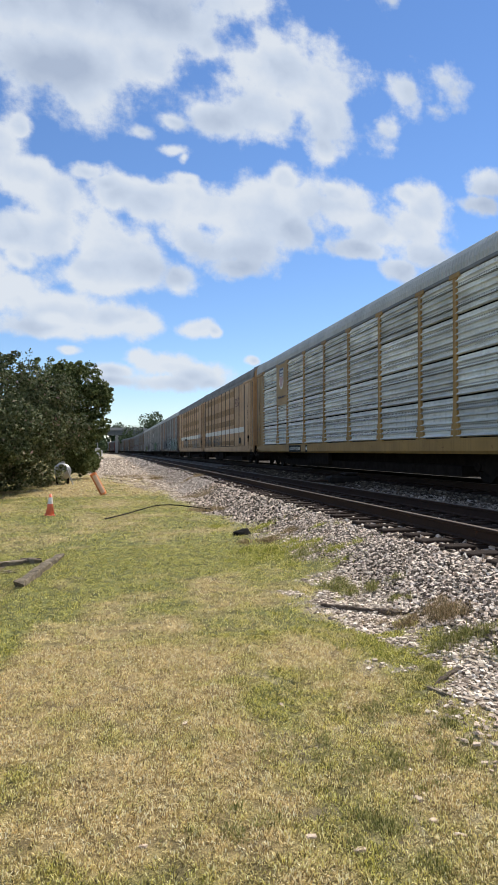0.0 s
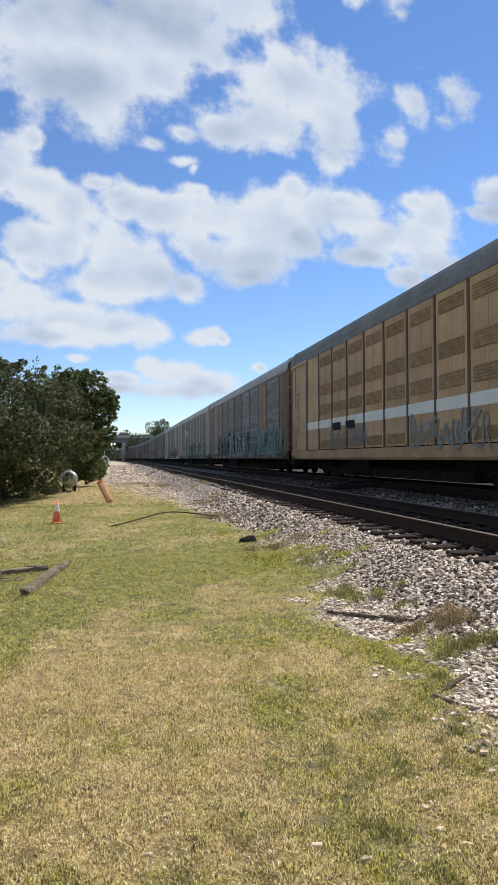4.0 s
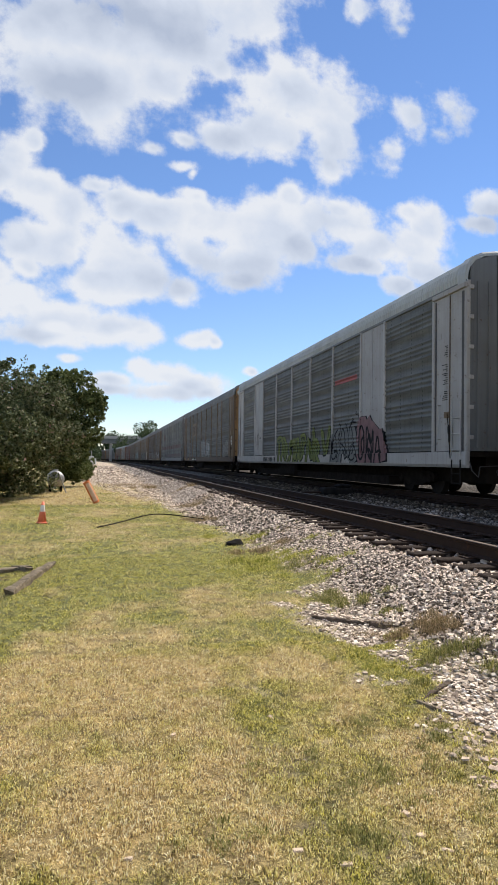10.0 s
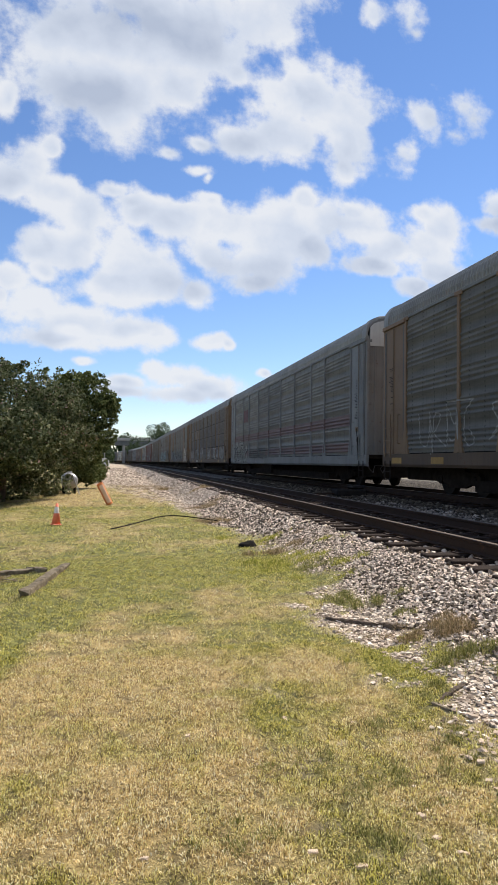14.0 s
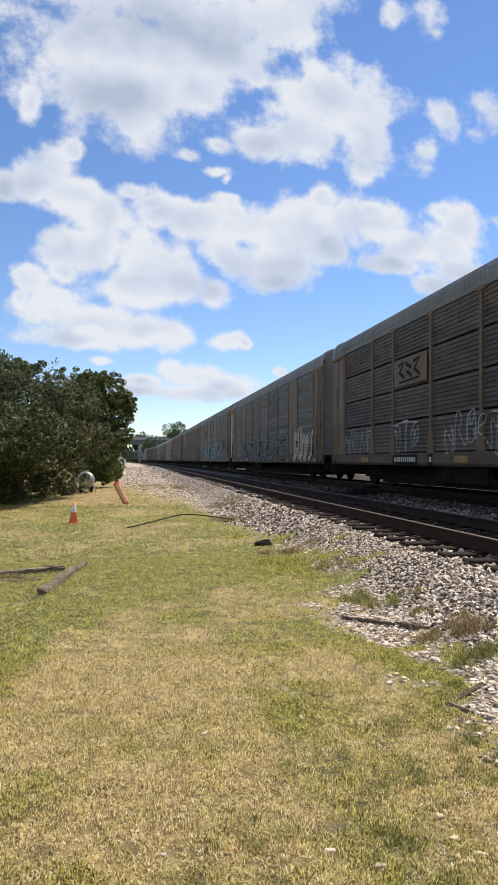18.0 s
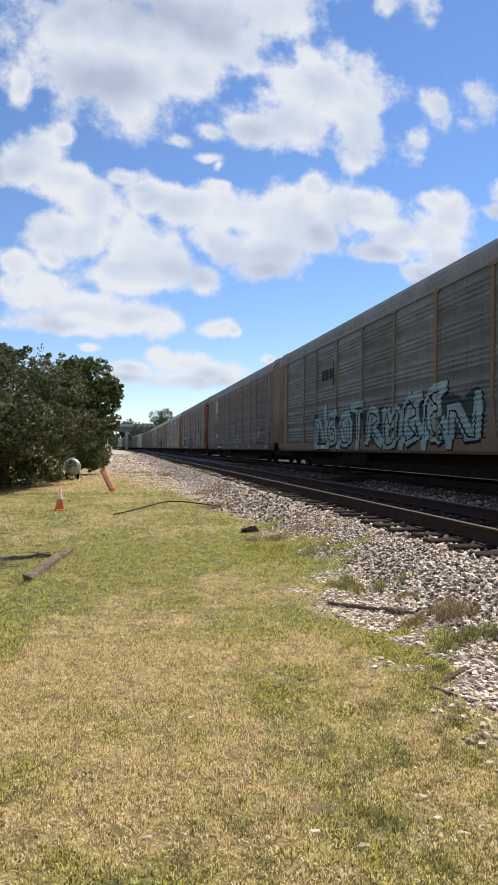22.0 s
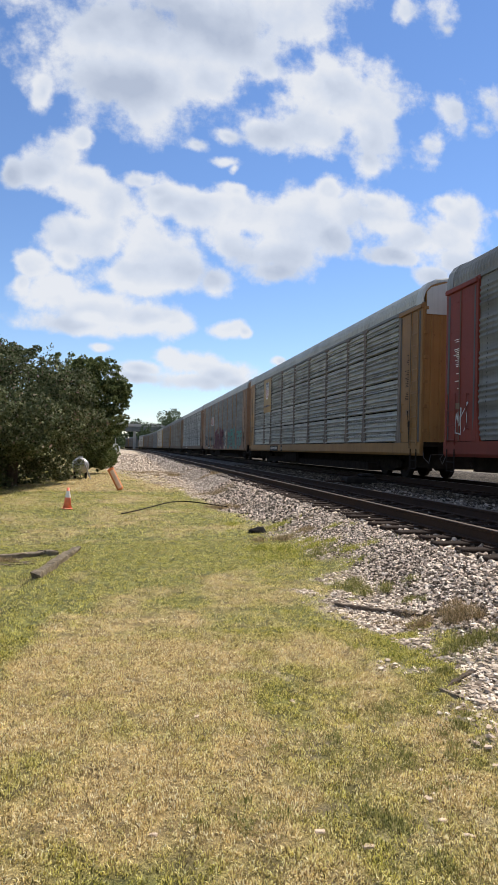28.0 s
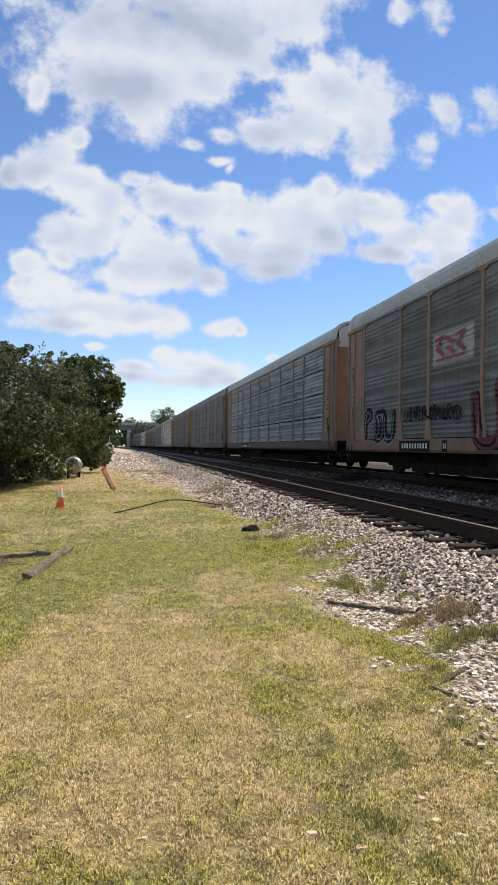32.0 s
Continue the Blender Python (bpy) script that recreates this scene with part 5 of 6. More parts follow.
        for z in np.linspace(DECK + 0.3, EAVE - 0.2, 6):
            child("hinge", shared(("hinge", st["end"]), lambda: from_bm("hinge", boxed(-0.07, 0.07, -0.025, 0.025, 0, 0.10, bevel=0.01), em)), car, pose(-1.5, e * (body - 0.012), z))
        # slide rail and header over the doorway, dark gap beside the corner panel
        for s in (-1, 1):
            far = abs(ps[0] if e < 0 else ps[-1])
            child("door_header", shared(("header", st["end"], round(body - far, 2)), lambda: from_bm("door_header", boxed(-0.07, 0.03, -(body - far) / 2, (body - far) / 2, EAVE - 0.16, EAVE - 0.03, bevel=0.015), em)), car, pose(s * (HALF + 0.01), e * (body + far) / 2, 0, 0, 0, 0 if s < 0 else 180))
            child("door_track", shared("door_track", lambda: from_bm("door_track", boxed(-0.034, 0.0, -0.014, 0.014, DECK + 0.02, EAVE - 0.18, bevel=0.01), M_PAINT["umber"])), car, pose(s * (HALF + 0.012), e * (body - 0.78), 0, 0, 0, 0 if s < 0 else 180))
            child("grab_iron", shared(("grab", st["end"]), lambda: from_bm("grab_iron", tube(tube(tube(bmesh.new(), (-0.10, 0, 1.5), (-0.10, 0, 2.4), 0.014, n=6), (-0.10, 0, 1.5), (0, 0, 1.5), 0.014, n=6), (-0.10, 0, 2.4), (0, 0, 2.4), 0.014, n=6), em)), car, pose(s * HALF, e * (body - 1.25), 0, 0, 0, 0 if s < 0 else 180))

        def coupler_mesh():
            bm = boxed(-0.12, 0.12, -0.2, 0.75, 0.78, 1.0, bevel=0.02)
            box(bm, -0.2, 0.2, 0.62, 0.86, 0.72, 1.02, bevel=0.05)
            tube(bm, (-0.35, 0.25, 0.8), (-0.35, 0.7, 0.42), 0.03, n=6), tube(bm, (-0.35, 0.7, 0.42), (-0.3, 0.95, 0.6), 0.03, n=6)
            return from_bm("coupler", bm, M_IRON)
        child("coupler", shared("coupler", coupler_mesh), car, pose(0, e * (body - 0.02), 0, 0, 0, 0 if e > 0 else 180))
    # stencils and placards on the corner panels, steps and levers at the ends
    def stencil_mesh(seed):
        r = random.Random(seed)
        bm = bmesh.new()
        z = 3.9
        while z > 2.4:
            y = -0.10
            for _ in range(r.randint(2, 6)):
                w = r.uniform(0.018, 0.045)
                box(bm, -0.046, -0.043, y, y + w, z, z + 0.022)
                y += w + 0.012
            z -= r.choice((0.05, 0.05, 0.06, 0.20))
        return from_bm("stencil", bm, M_PAINT["stripe"] if st["end"] in ("red", "dark") else M_PAINT["black"])

    def rig_mesh():
        bm = boxed(-0.11, -0.03, -0.07, 0.06, 1.62, 1.84, bevel=0.03)
        box(bm, -0.10, -0.05, -0.05, 0.03, 1.40, 1.64, bevel=0.02)
        tube(bm, (-0.09, 0.03, 1.80), (-0.10, 0.07, 2.15), 0.012, n=6), tube(bm, (-0.08, 0.0, 1.42), (-0.08, -0.05, 1.0), 0.012, n=6)
        return from_bm("brake_rig", bm, M_IRON)

    def stirrup_mesh():
        bm = bmesh.new()
        for y in (-0.2, 0.2):
            tube(bm, (-0.06, y, SILL + 0.2), (-0.06, y, 0.36), 0.018, n=6)
        for z in (0.37, 0.62):
            tube(bm, (-0.06, -0.2, z), (-0.06, 0.2, z), 0.018, n=6)
        return from_bm("stirrup_step", bm, M_IRON)

    def lever_mesh():
        bm = bmesh.new()
        pts = [(-1.55, 0.0, 0.92), (-1.62, 0.22, 0.70), (-1.50, 0.30, 0.55), (-1.42, 0.24, 0.80), (-0.3, 0.26, 0.86)]
        for a, b in zip(pts, pts[1:]):
            tube(bm, a, b, 0.012, n=6)
        return from_bm("cut_lever", bm, M_LEVER)

    def recess_strip_mesh(z1, wide):
        return from_bm("panel_seam", boxed(-0.030, -0.024, -wide / 2, wide / 2, SILL + 0.42, z1), M_PAINT["dark"])

    for e in (-1, 1):
        far = abs(ps[0] if e < 0 else ps[-1])
        y = e * (body + far) / 2
        # raised dark strips whose colour gives the shade of recesses in the panel
        for yy, wide in ((body - 0.17, 0.10), (far + 0.13, 0.07)):
            child("panel_seam", shared(("recess", wide), lambda: recess_strip_mesh(EAVE - 0.22, wide)), car, pose(-HALF, e * yy, 0), "dark upright strip on the corner panel, painted recess shade")
        tagged(child("stencil", shared(("stencil", st["end"], e), lambda: stencil_mesh(e + 5)), car, pose(-HALF, y + 0.16, 0)), kind="stuff")
        child("placard", shared("placard", lambda: from_bm("placard", boxed(-0.050, -0.042, -0.12, 0.12, 2.04, 2.20), M_PAINT["tan"])), car, pose(-HALF, y + 0.1, 0))
        child("stirrup_step", shared(("stirrup", st["end"]), stirrup_mesh), car, pose(-HALF, e * (body - 0.42), 0))
        child("cut_lever", shared("cut_lever", lever_mesh), car, pose(0, e * (body + 0.02), 0, 0, 0, 0) @ Matrix.Diagonal((1, e, 1, 1)))
    child("brake_rig", shared("brake_rig", rig_mesh), car, pose(-HALF, -(body + abs(ps[0])) / 2 - 0.1, 0))
    wheels = []
    for e in (-1, 1):
        wheels += build_truck(car, e * (body - 3.7))
    car["half"] = body
    return car, wheels


def vents(car, posts, rows, material):
    """Slotted vent grilles set in flat side panels."""
    def grille(w, h):
        bm = boxed(-0.012, 0.0, -w / 2, w / 2, 0, h)
        k = max(3, int(h / 0.07))
        for i in range(k):
            z = h * (i + 0.5) / k
            box(bm, -0.03, -0.012, -w / 2 + 0.02, w / 2 - 0.02, z - 0.012, z + 0.012)
        return from_bm("vent", bm, M_VENT)

    for s in (-1, 1):
        for p0, p1 in zip(posts, posts[1:]):
            w = (p1 - p0) * 0.76
            for a, b in rows:
                child("vent", shared(("vent", round(w, 2), round(b - a, 2)), lambda: grille(w, b - a)), car, pose(s * (HALF + 0.012), (p0 + p1) / 2, a, 0, 0, 0 if s < 0 else 180))


def plate(name, car, y0, y1, z0, z1, material, out=0.0, label=""):
    """A flat sheet on the side that faces the lawn."""
    return part(name, boxed(-HALF - 0.056 - out, -HALF - 0.046 - out, min(y0, y1), max(y0, y1), z0, z1), material, car, label)


def band(name, car, y0, y1, z0, z1, material):
    """Paint laid straight onto the ridged screens."""
    bm = bmesh.new()
    bm.faces.new([bm.verts.new((0, y, z)) for y, z in ((y0, z0), (y0, z1), (y1, z1), (y1, z0))])
    return part(name, settle(bm, car, 0.0), material, car)


def shield(car, y, z, w, h, out=0.0):
    """A railway's shield emblem: navy field over upright stripes."""
    x = -HALF - 0.060 - out

    def outline(k, z_lo, z_hi):
        pts = []
        for a, b in ((-0.5, 0.92), (-0.25, 1.0), (0, 0.94), (0.25, 1.0), (0.5, 0.92), (0.46, 0.6), (0.5, 0.3), (0.3, 0.08), (0, 0.0), (-0.3, 0.08), (-0.5, 0.3), (-0.46, 0.6)):
            pts.append((y + a * w * k, z + min(max(b, z_lo), z_hi) * h))
        bm = bmesh.new()
        bm.faces.new([bm.verts.new((x - 0.002 * k, a, b)) for a, b in pts])
        return bm

    sh = part("emblem", outline(1.0, 0, 1), M_PAINT["stripe"], car, "shield emblem, navy over red and white stripes")
    bm = bmesh.new()
    bm.faces.new([bm.verts.new((x - 0.005, y + a * w * 0.93, z + b * h)) for a, b in ((-0.5, 0.92), (-0.25, 0.99), (0, 0.93), (0.25, 0.99), (0.5, 0.92), (0.47, 0.58), (-0.47, 0.58))])
    part("emblem_field", bm, M_PAINT["navy"], sh)
    bm = bmesh.new()
    for i in range(6):
        a = -0.42 + i * 0.15
        box(bm, x - 0.006, x - 0.004, y + a * w, y + (a + 0.075) * w, z + (0.10 + 0.22 * (abs(a + 0.037) > 0.33)) * h, z + 0.56 * h)
    part("emblem_stripes", bm, M_PAINT["crimson"], sh)
    bm = bmesh.new()
    for zz, n in ((0.80, 5), (0.66, 6)):
        for i in range(n):
            box(bm, x - 0.007, x - 0.005, y + (-0.38 + 0.76 * i / n) * w, y + (-0.38 + 0.76 * (i + 0.62) / n) * w, z + zz * h - 0.04 * h, z + zz * h + 0.05 * h)
    tagged(part("emblem_bars", bm, M_PAINT["stripe"], sh), kind="stuff")


def words(car, text, y, z, size, material):
    crv = bpy.data.curves.new("lettering", "FONT")
    crv.body, crv.size, crv.extrude, crv.align_x = text, size, 0.002, "CENTER"
    crv.materials.append(material)
    ob = child("lettering", crv, car)
    ob.matrix_basis = Matrix.Translation((-HALF - 0.066, y, z)) @ Matrix(((0, 0, -1, 0), (-1, 0, 0, 0), (0, 1, 0, 0), (0, 0, 0, 1)))


def sill_plate(car, y, w, seed):
    plate("number_plate", car, y, y + w, 0.80, 1.12, M_PAINT["black"])
    bars(car, y + 0.15, 0.89, w - 0.25, 0.15, 10, M_PAINT["stripe"], seed)
    plate("route_plate", car, y - 1.0, y - 0.72, 0.80, 1.12, M_PAINT["black"])
    bars(car, y - 0.95, 0.89, 0.2, 0.15, 2, M_PAINT["stripe"], seed)


def mark(car, y0, y1, z0, z1, material, seed, name="emblem"):
    """A railway's lettered mark reduced to three bold blocks and a bar."""
    bm = bmesh.new()
    w = (y0 - y1)
    for i in range(3):
        a = y0 - w * (0.08 + i * 0.31)
        ribbon(bm, [(a, z0 + (z1 - z0) * 0.85), (a - w * 0.2, z0 + (z1 - z0) * (0.95 if i != 1 else 0.6)), (a - w * 0.02, z0 + (z1 - z0) * 0.5), (a - w * 0.2, z0 + (z1 - z0) * 0.25)], (z1 - z0) * 0.27, -HALF - 0.064)
    ribbon(bm, [(y0 - w * 0.1, z0 + 0.02), (y1 + w * 0.1, z0 + 0.06)], (z1 - z0) * 0.13, -HALF - 0.064)
    part(name, bm, material, car)
SPEED, PITCH = 12.55, 28.72
CENTRES = [23.75, 49.05, 70.65] + [95.74 + PITCH * k for k in range(23)]


def along(y):
    """The pose of a car whose middle stands y metres up the line."""
    d = min(max(y - BEND_Y, 0.0), 420.0)
    return pose(FAR_C + float(bend(y)), y, FAR_Z, 0, 0, math.degrees(math.atan(d / BEND_R)))


CARS = []


def add_car(label, length=BODY, **style):
    car, wheels = build_car(label, length, **style)
    CARS.append((car, wheels))
    return car


GOLD = dict(screen="bright", sill="yellow", post="yellow", end="yellow", rows=4, ribs=0.165, wide=0.17, roof="bright", crown=True)
TAN = dict(sill="umber", post="tan", end="tan")
UNIT = (-7.9, -6.17, -4.44, -2.71, -0.98, 0.75, 2.48, 4.21, 5.94, 7.67, 9.4)


def shield_bay(c, material, text=True):
    plate("sign_panel", c, 6.9, 8.95, 3.2, 5.3, M_PAINT[material])
    shield(c, 7.92, 4.0, 0.82, 1.12, 0.006)
    if text:
        words(c, "BUILDING AMERICA", 7.92, 3.55, 0.17, M_PAINT["navy"])


c = add_car("galvanised car carrier with ochre posts and a shield sign", **GOLD)
shield_bay(c, "yellow")
sill_plate(c, 4.6, 2.0, 1)

c = add_car("brown car carrier unit with a white stripe and slotted vents", 21.1, screen="brown", sill="brown", post="umber", end="brown", posts=UNIT, wide=0.10, foot=False, flat=True, roof_z=0.04)
vents(c, UNIT[2:], ((4.72, 5.12), (3.50, 3.95), (2.68, 3.10), (1.28, 1.60)), M_VENT)
plate("stripe", c, -7.9, 9.4, 2.10, 2.44, M_PAINT["stripe"], -0.03)
mark(c, -5.0, -6.3, 3.9, 4.5, M_PAINT["maroon"], 1)
plate("placard", c, -6.9, -6.3, 1.35, 1.75, M_PAINT["black"])
plate("placard", c, -6.9, -6.3, 1.22, 1.33, M_PAINT["yellow"])
graffiti(c, 9.2, 6.0, 1.25, 2.1, "grey", "", 101, thin=0.05)
graffiti(c, 5.0, 1.0, 1.25, 2.0, "grey", "", 102, thin=0.05)

c = add_car("brown car carrier unit with a white stripe and pale scribbles", 21.1, screen="brown", sill="brown", post="umber", end="brown", posts=tuple(-p for p in UNIT[::-1]), wide=0.10, foot=False, flat=True, roof_z=0.04)
vents(c, [-p for p in UNIT[1:-1][::-1]], ((4.72, 5.12), (3.50, 3.95), (2.68, 3.10), (1.28, 1.60)), M_VENT)
plate("stripe", c, -9.4, 7.9, 2.10, 2.44, M_PAINT["stripe"], -0.03)
for yy in (3.4, 1.9):
    plate("placard", c, yy, yy + 0.9, 1.95, 2.25, M_PAINT["black"])
graffiti(c, 4.8, 0.6, 1.2, 2.0, "silver", "", 103, thin=0.06)
graffiti(c, -2.6, -7.0, 1.15, 2.1, "silver", "", 104, thin=0.07)
graffiti(c, -7.6, -10.2, 1.2, 2.6, "silver", "", 105, thin=0.05)

c = add_car("dark grey car carrier with brown panels and green and white graffiti", screen="slate", solid=(1, 7), foot=False, face="dark", sill="umber", post="taupe", end="clay", wide=0.07, roof="bright")
graffiti(c, 9.3, 4.0, 1.0, 2.5, "grey", "black", 110)
graffiti(c, 3.9, -3.7, 0.85, 2.60, "deep", "frost", 111, fat=0.26, sharp=True, back="dusk")
graffiti(c, 3.6, -3.5, 1.0, 2.55, "frost", "black", 115, fat=0.10, sharp=True, skin=0.006)
graffiti(c, -3.8, -12.2, 0.82, 2.55, "sea", "black", 112, fat=0.27, sharp=True, back="sea")
graffiti(c, -3.9, -12.0, 0.95, 2.6, "frost", "", 116, thin=0.035, sharp=True, skin=0.012)
sill_plate(c, 4.8, 1.8, 2)
for yy in (9.8, 8.0, 5.0, -4.5, -9.0):
    plate("sill_patch", c, yy, yy + 0.5, 0.86, 1.02, M_PAINT["yellow"])

c = add_car("grey car carrier with pale posts, white ends and green graffiti", screen="grey", sill="dark", post="white", end="white", foot=True, roof="bright")
plate("sign_panel", c, 4.35, 6.8, 3.45, 4.2, M_PAINT["white"])
mark(c, 6.6, 4.9, 3.75, 4.12, M_PAINT["black"], 2)
bars(c, 4.55, 3.52, 2.0, 0.13, 12, M_PAINT["maroon"], 3)
graffiti(c, 11.9, 6.8, 0.75, 2.40, "silver", "black", 120, word="HATER")
graffiti(c, 3.6, -3.0, 0.80, 2.55, "green", "black", 121, fat=0.17)
graffiti(c, 3.0, -2.6, 0.9, 2.3, "lime", "", 125, thin=0.03, skin=0.02)
graffiti(c, -3.5, -10.8, 0.7, 2.45, "grey", "black", 122)
graffiti(c, -3.7, -10.6, 0.8, 2.4, "white", "", 123, thin=0.06, skin=0.01)
sill_plate(c, 5.0, 1.9, 3)

c = add_car("grey car carrier with white solid panels and lime and pink graffiti", screen="grey", sill="white", post="white", end="white", solid=(1, 7), foot=False, face="grey", roof="bright", ladder=DECK + 1.3)
graffiti(c, 4.0, -3.9, 0.8, 2.05, "lime", "black", 130)
graffiti(c, -4.1, -6.7, 0.9, 2.45, "ash", "black", 131)
graffiti(c, -6.9, -8.9, 0.8, 2.3, "pink", "black", 132, fat=0.4)
band("overspray", c, -6.6, -4.4, 3.80, 3.98, SPRAY["rosy"])
graffiti(c, 8.7, 7.2, 1.4, 2.4, "black", "", 133, thin=0.03)
bars(c, 4.2, 0.86, 2.6, 0.22, 10, M_PAINT["black"], 4)

c = add_car("sooty grey car carrier with tan posts and white graffiti", screen="dark", face="ochre", **TAN)
plate("notice", c, -13.15, -12.8, 1.98, 2.55, M_PAINT["enamel"], -0.002, "white paper notice")
bars(c, -13.1, 2.30, 0.22, 0.05, 3, M_PAINT["black"], 51)
bars(c, -13.1, 2.12, 0.22, 0.05, 3, M_PAINT["black"], 52)
plate("sign_panel", c, 4.4, 6.7, 3.2, 4.4, M_PAINT["tan"])
mark(c, 6.4, 4.7, 3.4, 4.2, M_PAINT["black"], 3)
sign = part("sign", boxed(-1.44, -1.00, -BODY / 2 - 0.135, -BODY / 2 - 0.122, 5.46, 5.64), M_PAINT["stripe"], c, "small white sign on the end door")
crv = bpy.data.curves.new("lettering", "FONT")
crv.body, crv.size, crv.extrude, crv.align_x = "EXCESS", 0.13, 0.002, "CENTER"
crv.materials.append(M_PAINT["black"])
child("lettering", crv, sign, Matrix.Translation((-1.22, -BODY / 2 - 0.140, 5.495)) @ Matrix.Rotation(radians(90), 4, "X"))
graffiti(c, 11.2, 8.0, 1.2, 2.5, "chalk", "", 140, thin=0.042)
graffiti(c, 7.6, 2.9, 1.2, 2.5, "chalk", "", 144, thin=0.042)
for yy in (12.2, 9.6):
    plate("sill_patch", c, yy, yy + 0.7, 0.88, 1.06, M_PAINT["yellow"])
graffiti(c, 1.3, -3.5, 1.22, 2.55, "silver", "", 141, thin=0.30)
graffiti(c, 1.2, -3.4, 1.25, 2.5, "white", "", 142, thin=0.05, skin=0.01)
graffiti(c, -9.5, -11.8, 1.2, 2.3, "chalk", "", 143, thin=0.05)
sill_plate(c, 5.2, 1.8, 5)

c = add_car("silver-grey car carrier with faded maroon stripes", screen="grey", sill="grey", post="grey", end="grey", face="grey", wide=0.09, crown=True)
for a, b in ((1.30, 1.66), (2.30, 2.74)):
    band("stripe", c, -12.0, 12.0, a, b, M_PAINT["faded"])
plate("sign_panel", c, 7.3, 8.6, 3.6, 4.4, M_PAINT["maroon"])
graffiti(c, 12.2, 7.4, 0.85, 2.25, "silver", "black", 150)
graffiti(c, 6.8, 2.0, 1.1, 1.8, "grey", "", 151, thin=0.06)

c = add_car("dark brown-grey car carrier with tan posts, a tan sign and scribbles", screen="brown", rows=4, ribs=0.13, **TAN)
for yy in (-12.6, -9.4, 9.2, 2.0):
    plate("sill_patch", c, yy, yy + 0.7, 0.88, 1.06, M_PAINT["yellow"])
plate("sign_panel", c, 4.35, 6.8, 3.35, 4.25, M_PAINT["tan"])
mark(c, 6.5, 4.7, 3.45, 4.15, M_PAINT["black"], 4)
for k, (a, b) in enumerate(((12.0, 8.9), (7.0, 4.9), (3.4, 0.4), (-1.5, -4.0), (-5.5, -8.5), (-9.0, -11.8))):
    graffiti(c, a, b, 1.2, 2.25, "white" if k != 5 else "silver", "", 160 + k, thin=0.035 if k != 5 else 0.12)
sill_plate(c, 5.0, 1.9, 6)

c = add_car("dark grey car carrier with tan panels and black and white graffiti", screen="dark", solid=(1, 7), foot=False, wide=0.07, face="grey", **TAN)
mark(c, 8.7, 7.2, 3.5, 4.1, M_PAINT["maroon"], 5)
graffiti(c, 9.2, -6.4, 0.95, 2.55, "ash", "black", 170)
graffiti(c, -8.3, -12.1, 0.95, 2.45, "cream", "maroon_dark", 171, word="BUMPS")
sill_plate(c, 5.2, 1.8, 7)
for yy in (12.5, 8.4, -7.0, -12.6):
    plate("sill_patch", c, yy, yy + 0.5, 0.86, 1.02, M_PAINT["yellow"])

c = add_car("dark grey car carrier with tan posts and turquoise graffiti", screen="grey", face="enamel", **{**TAN, "sill": "tan"})
bars(c, 4.7, 3.8, 1.6, 0.45, 3, M_PAINT["black"], 8)
notice = part("notice_panel", prism([(-1.49, 5.05), (0.0, 5.05), (0.0, 6.13), (-0.80, 6.09), (-1.36, 5.93), (-1.49, 5.75)], -BODY / 2 - 0.014, -BODY / 2 - 0.004), M_PAINT["yellow"], c, "yellow panel at the top of the end door")
bm = bmesh.new()
for k, (w, z) in enumerate(((0.5, 5.7), (0.35, 5.55), (0.9, 4.6), (0.9, 4.2), (0.9, 4.1), (0.7, 3.8), (0.7, 3.7), (0.6, 3.3), (0.9, 2.9), (0.6, 2.4), (0.6, 2.3), (0.5, 2.2))):
    box(bm, -0.7 - w / 2, -0.7 + w / 2, -BODY / 2 - 0.020, -BODY / 2 - 0.002, z, z + 0.055)
tagged(part("lettering", bm, M_PAINT["black"], notice), kind="stuff")
plate("bracket", c, 6.55, 6.62, 3.5, 4.5, M_PAINT["black"])
plate("bracket", c, 4.45, 4.52, 3.5, 4.5, M_PAINT["black"])
graffiti(c, 6.9, -6.4, 1.02, 2.50, "aqua", "black", 180, back="dusk", sharp=True, fat=0.30)
graffiti(c, -8.9, -10.2, 1.9, 2.8, "black", "", 181, thin=0.06)
sill_plate(c, 4.8, 1.9, 8)

c = add_car("sooty brown-grey car carrier with grey-brown posts and a shield sign", screen="brown", face="taupe", sill="umber", post="taupe", end="taupe")
for yy in (-7.4, -12.4, -2.6):
    plate("sill_patch", c, yy, yy + 0.8, 0.88, 1.06, M_PAINT["yellow"])
shield_bay(c, "taupe", False)
graffiti(c, 8.7, 7.2, 1.7, 2.2, "white", "", 190, thin=0.03)
graffiti(c, 1.0, -1.5, 1.15, 2.5, "chalk", "", 191, thin=0.042)
graffiti(c, -1.5, -3.8, 1.15, 1.95, "chalk", "", 192, thin=0.042)
graffiti(c, -7.2, -8.6, 1.25, 2.35, "chalk", "", 193, thin=0.042)
graffiti(c, -9.1, -10.0, 1.4, 2.3, "chalk", "", 194, thin=0.042)
sill_plate(c, 5.3, 2.0, 9)

c = add_car("silver car carrier with red ends and outlined graffiti", screen="grey", sill="red", post="red", end="red", wide=0.08)
graffiti(c, 9.5, 3.2, 0.8, 2.35, "silver", "black", 200)
graffiti(c, 2.6, -1.0, 0.95, 2.2, "grey", "black", 201)
graffiti(c, -1.6, -8.4, 0.9, 2.4, "silver", "black", 202)
graffiti(c, 13.0, 12.4, 1.4, 2.2, "white", "", 203, thin=0.03)
sill_plate(c, 5.0, 1.9, 10)

c = add_car("galvanised car carrier with ochre ends and a shield sign", **{**GOLD, "end": "orange", "screen": "silver", "post": "taupe", "sill": "orange"})
shield_bay(c, "yellow")
sill_plate(c, 4.8, 2.0, 11)

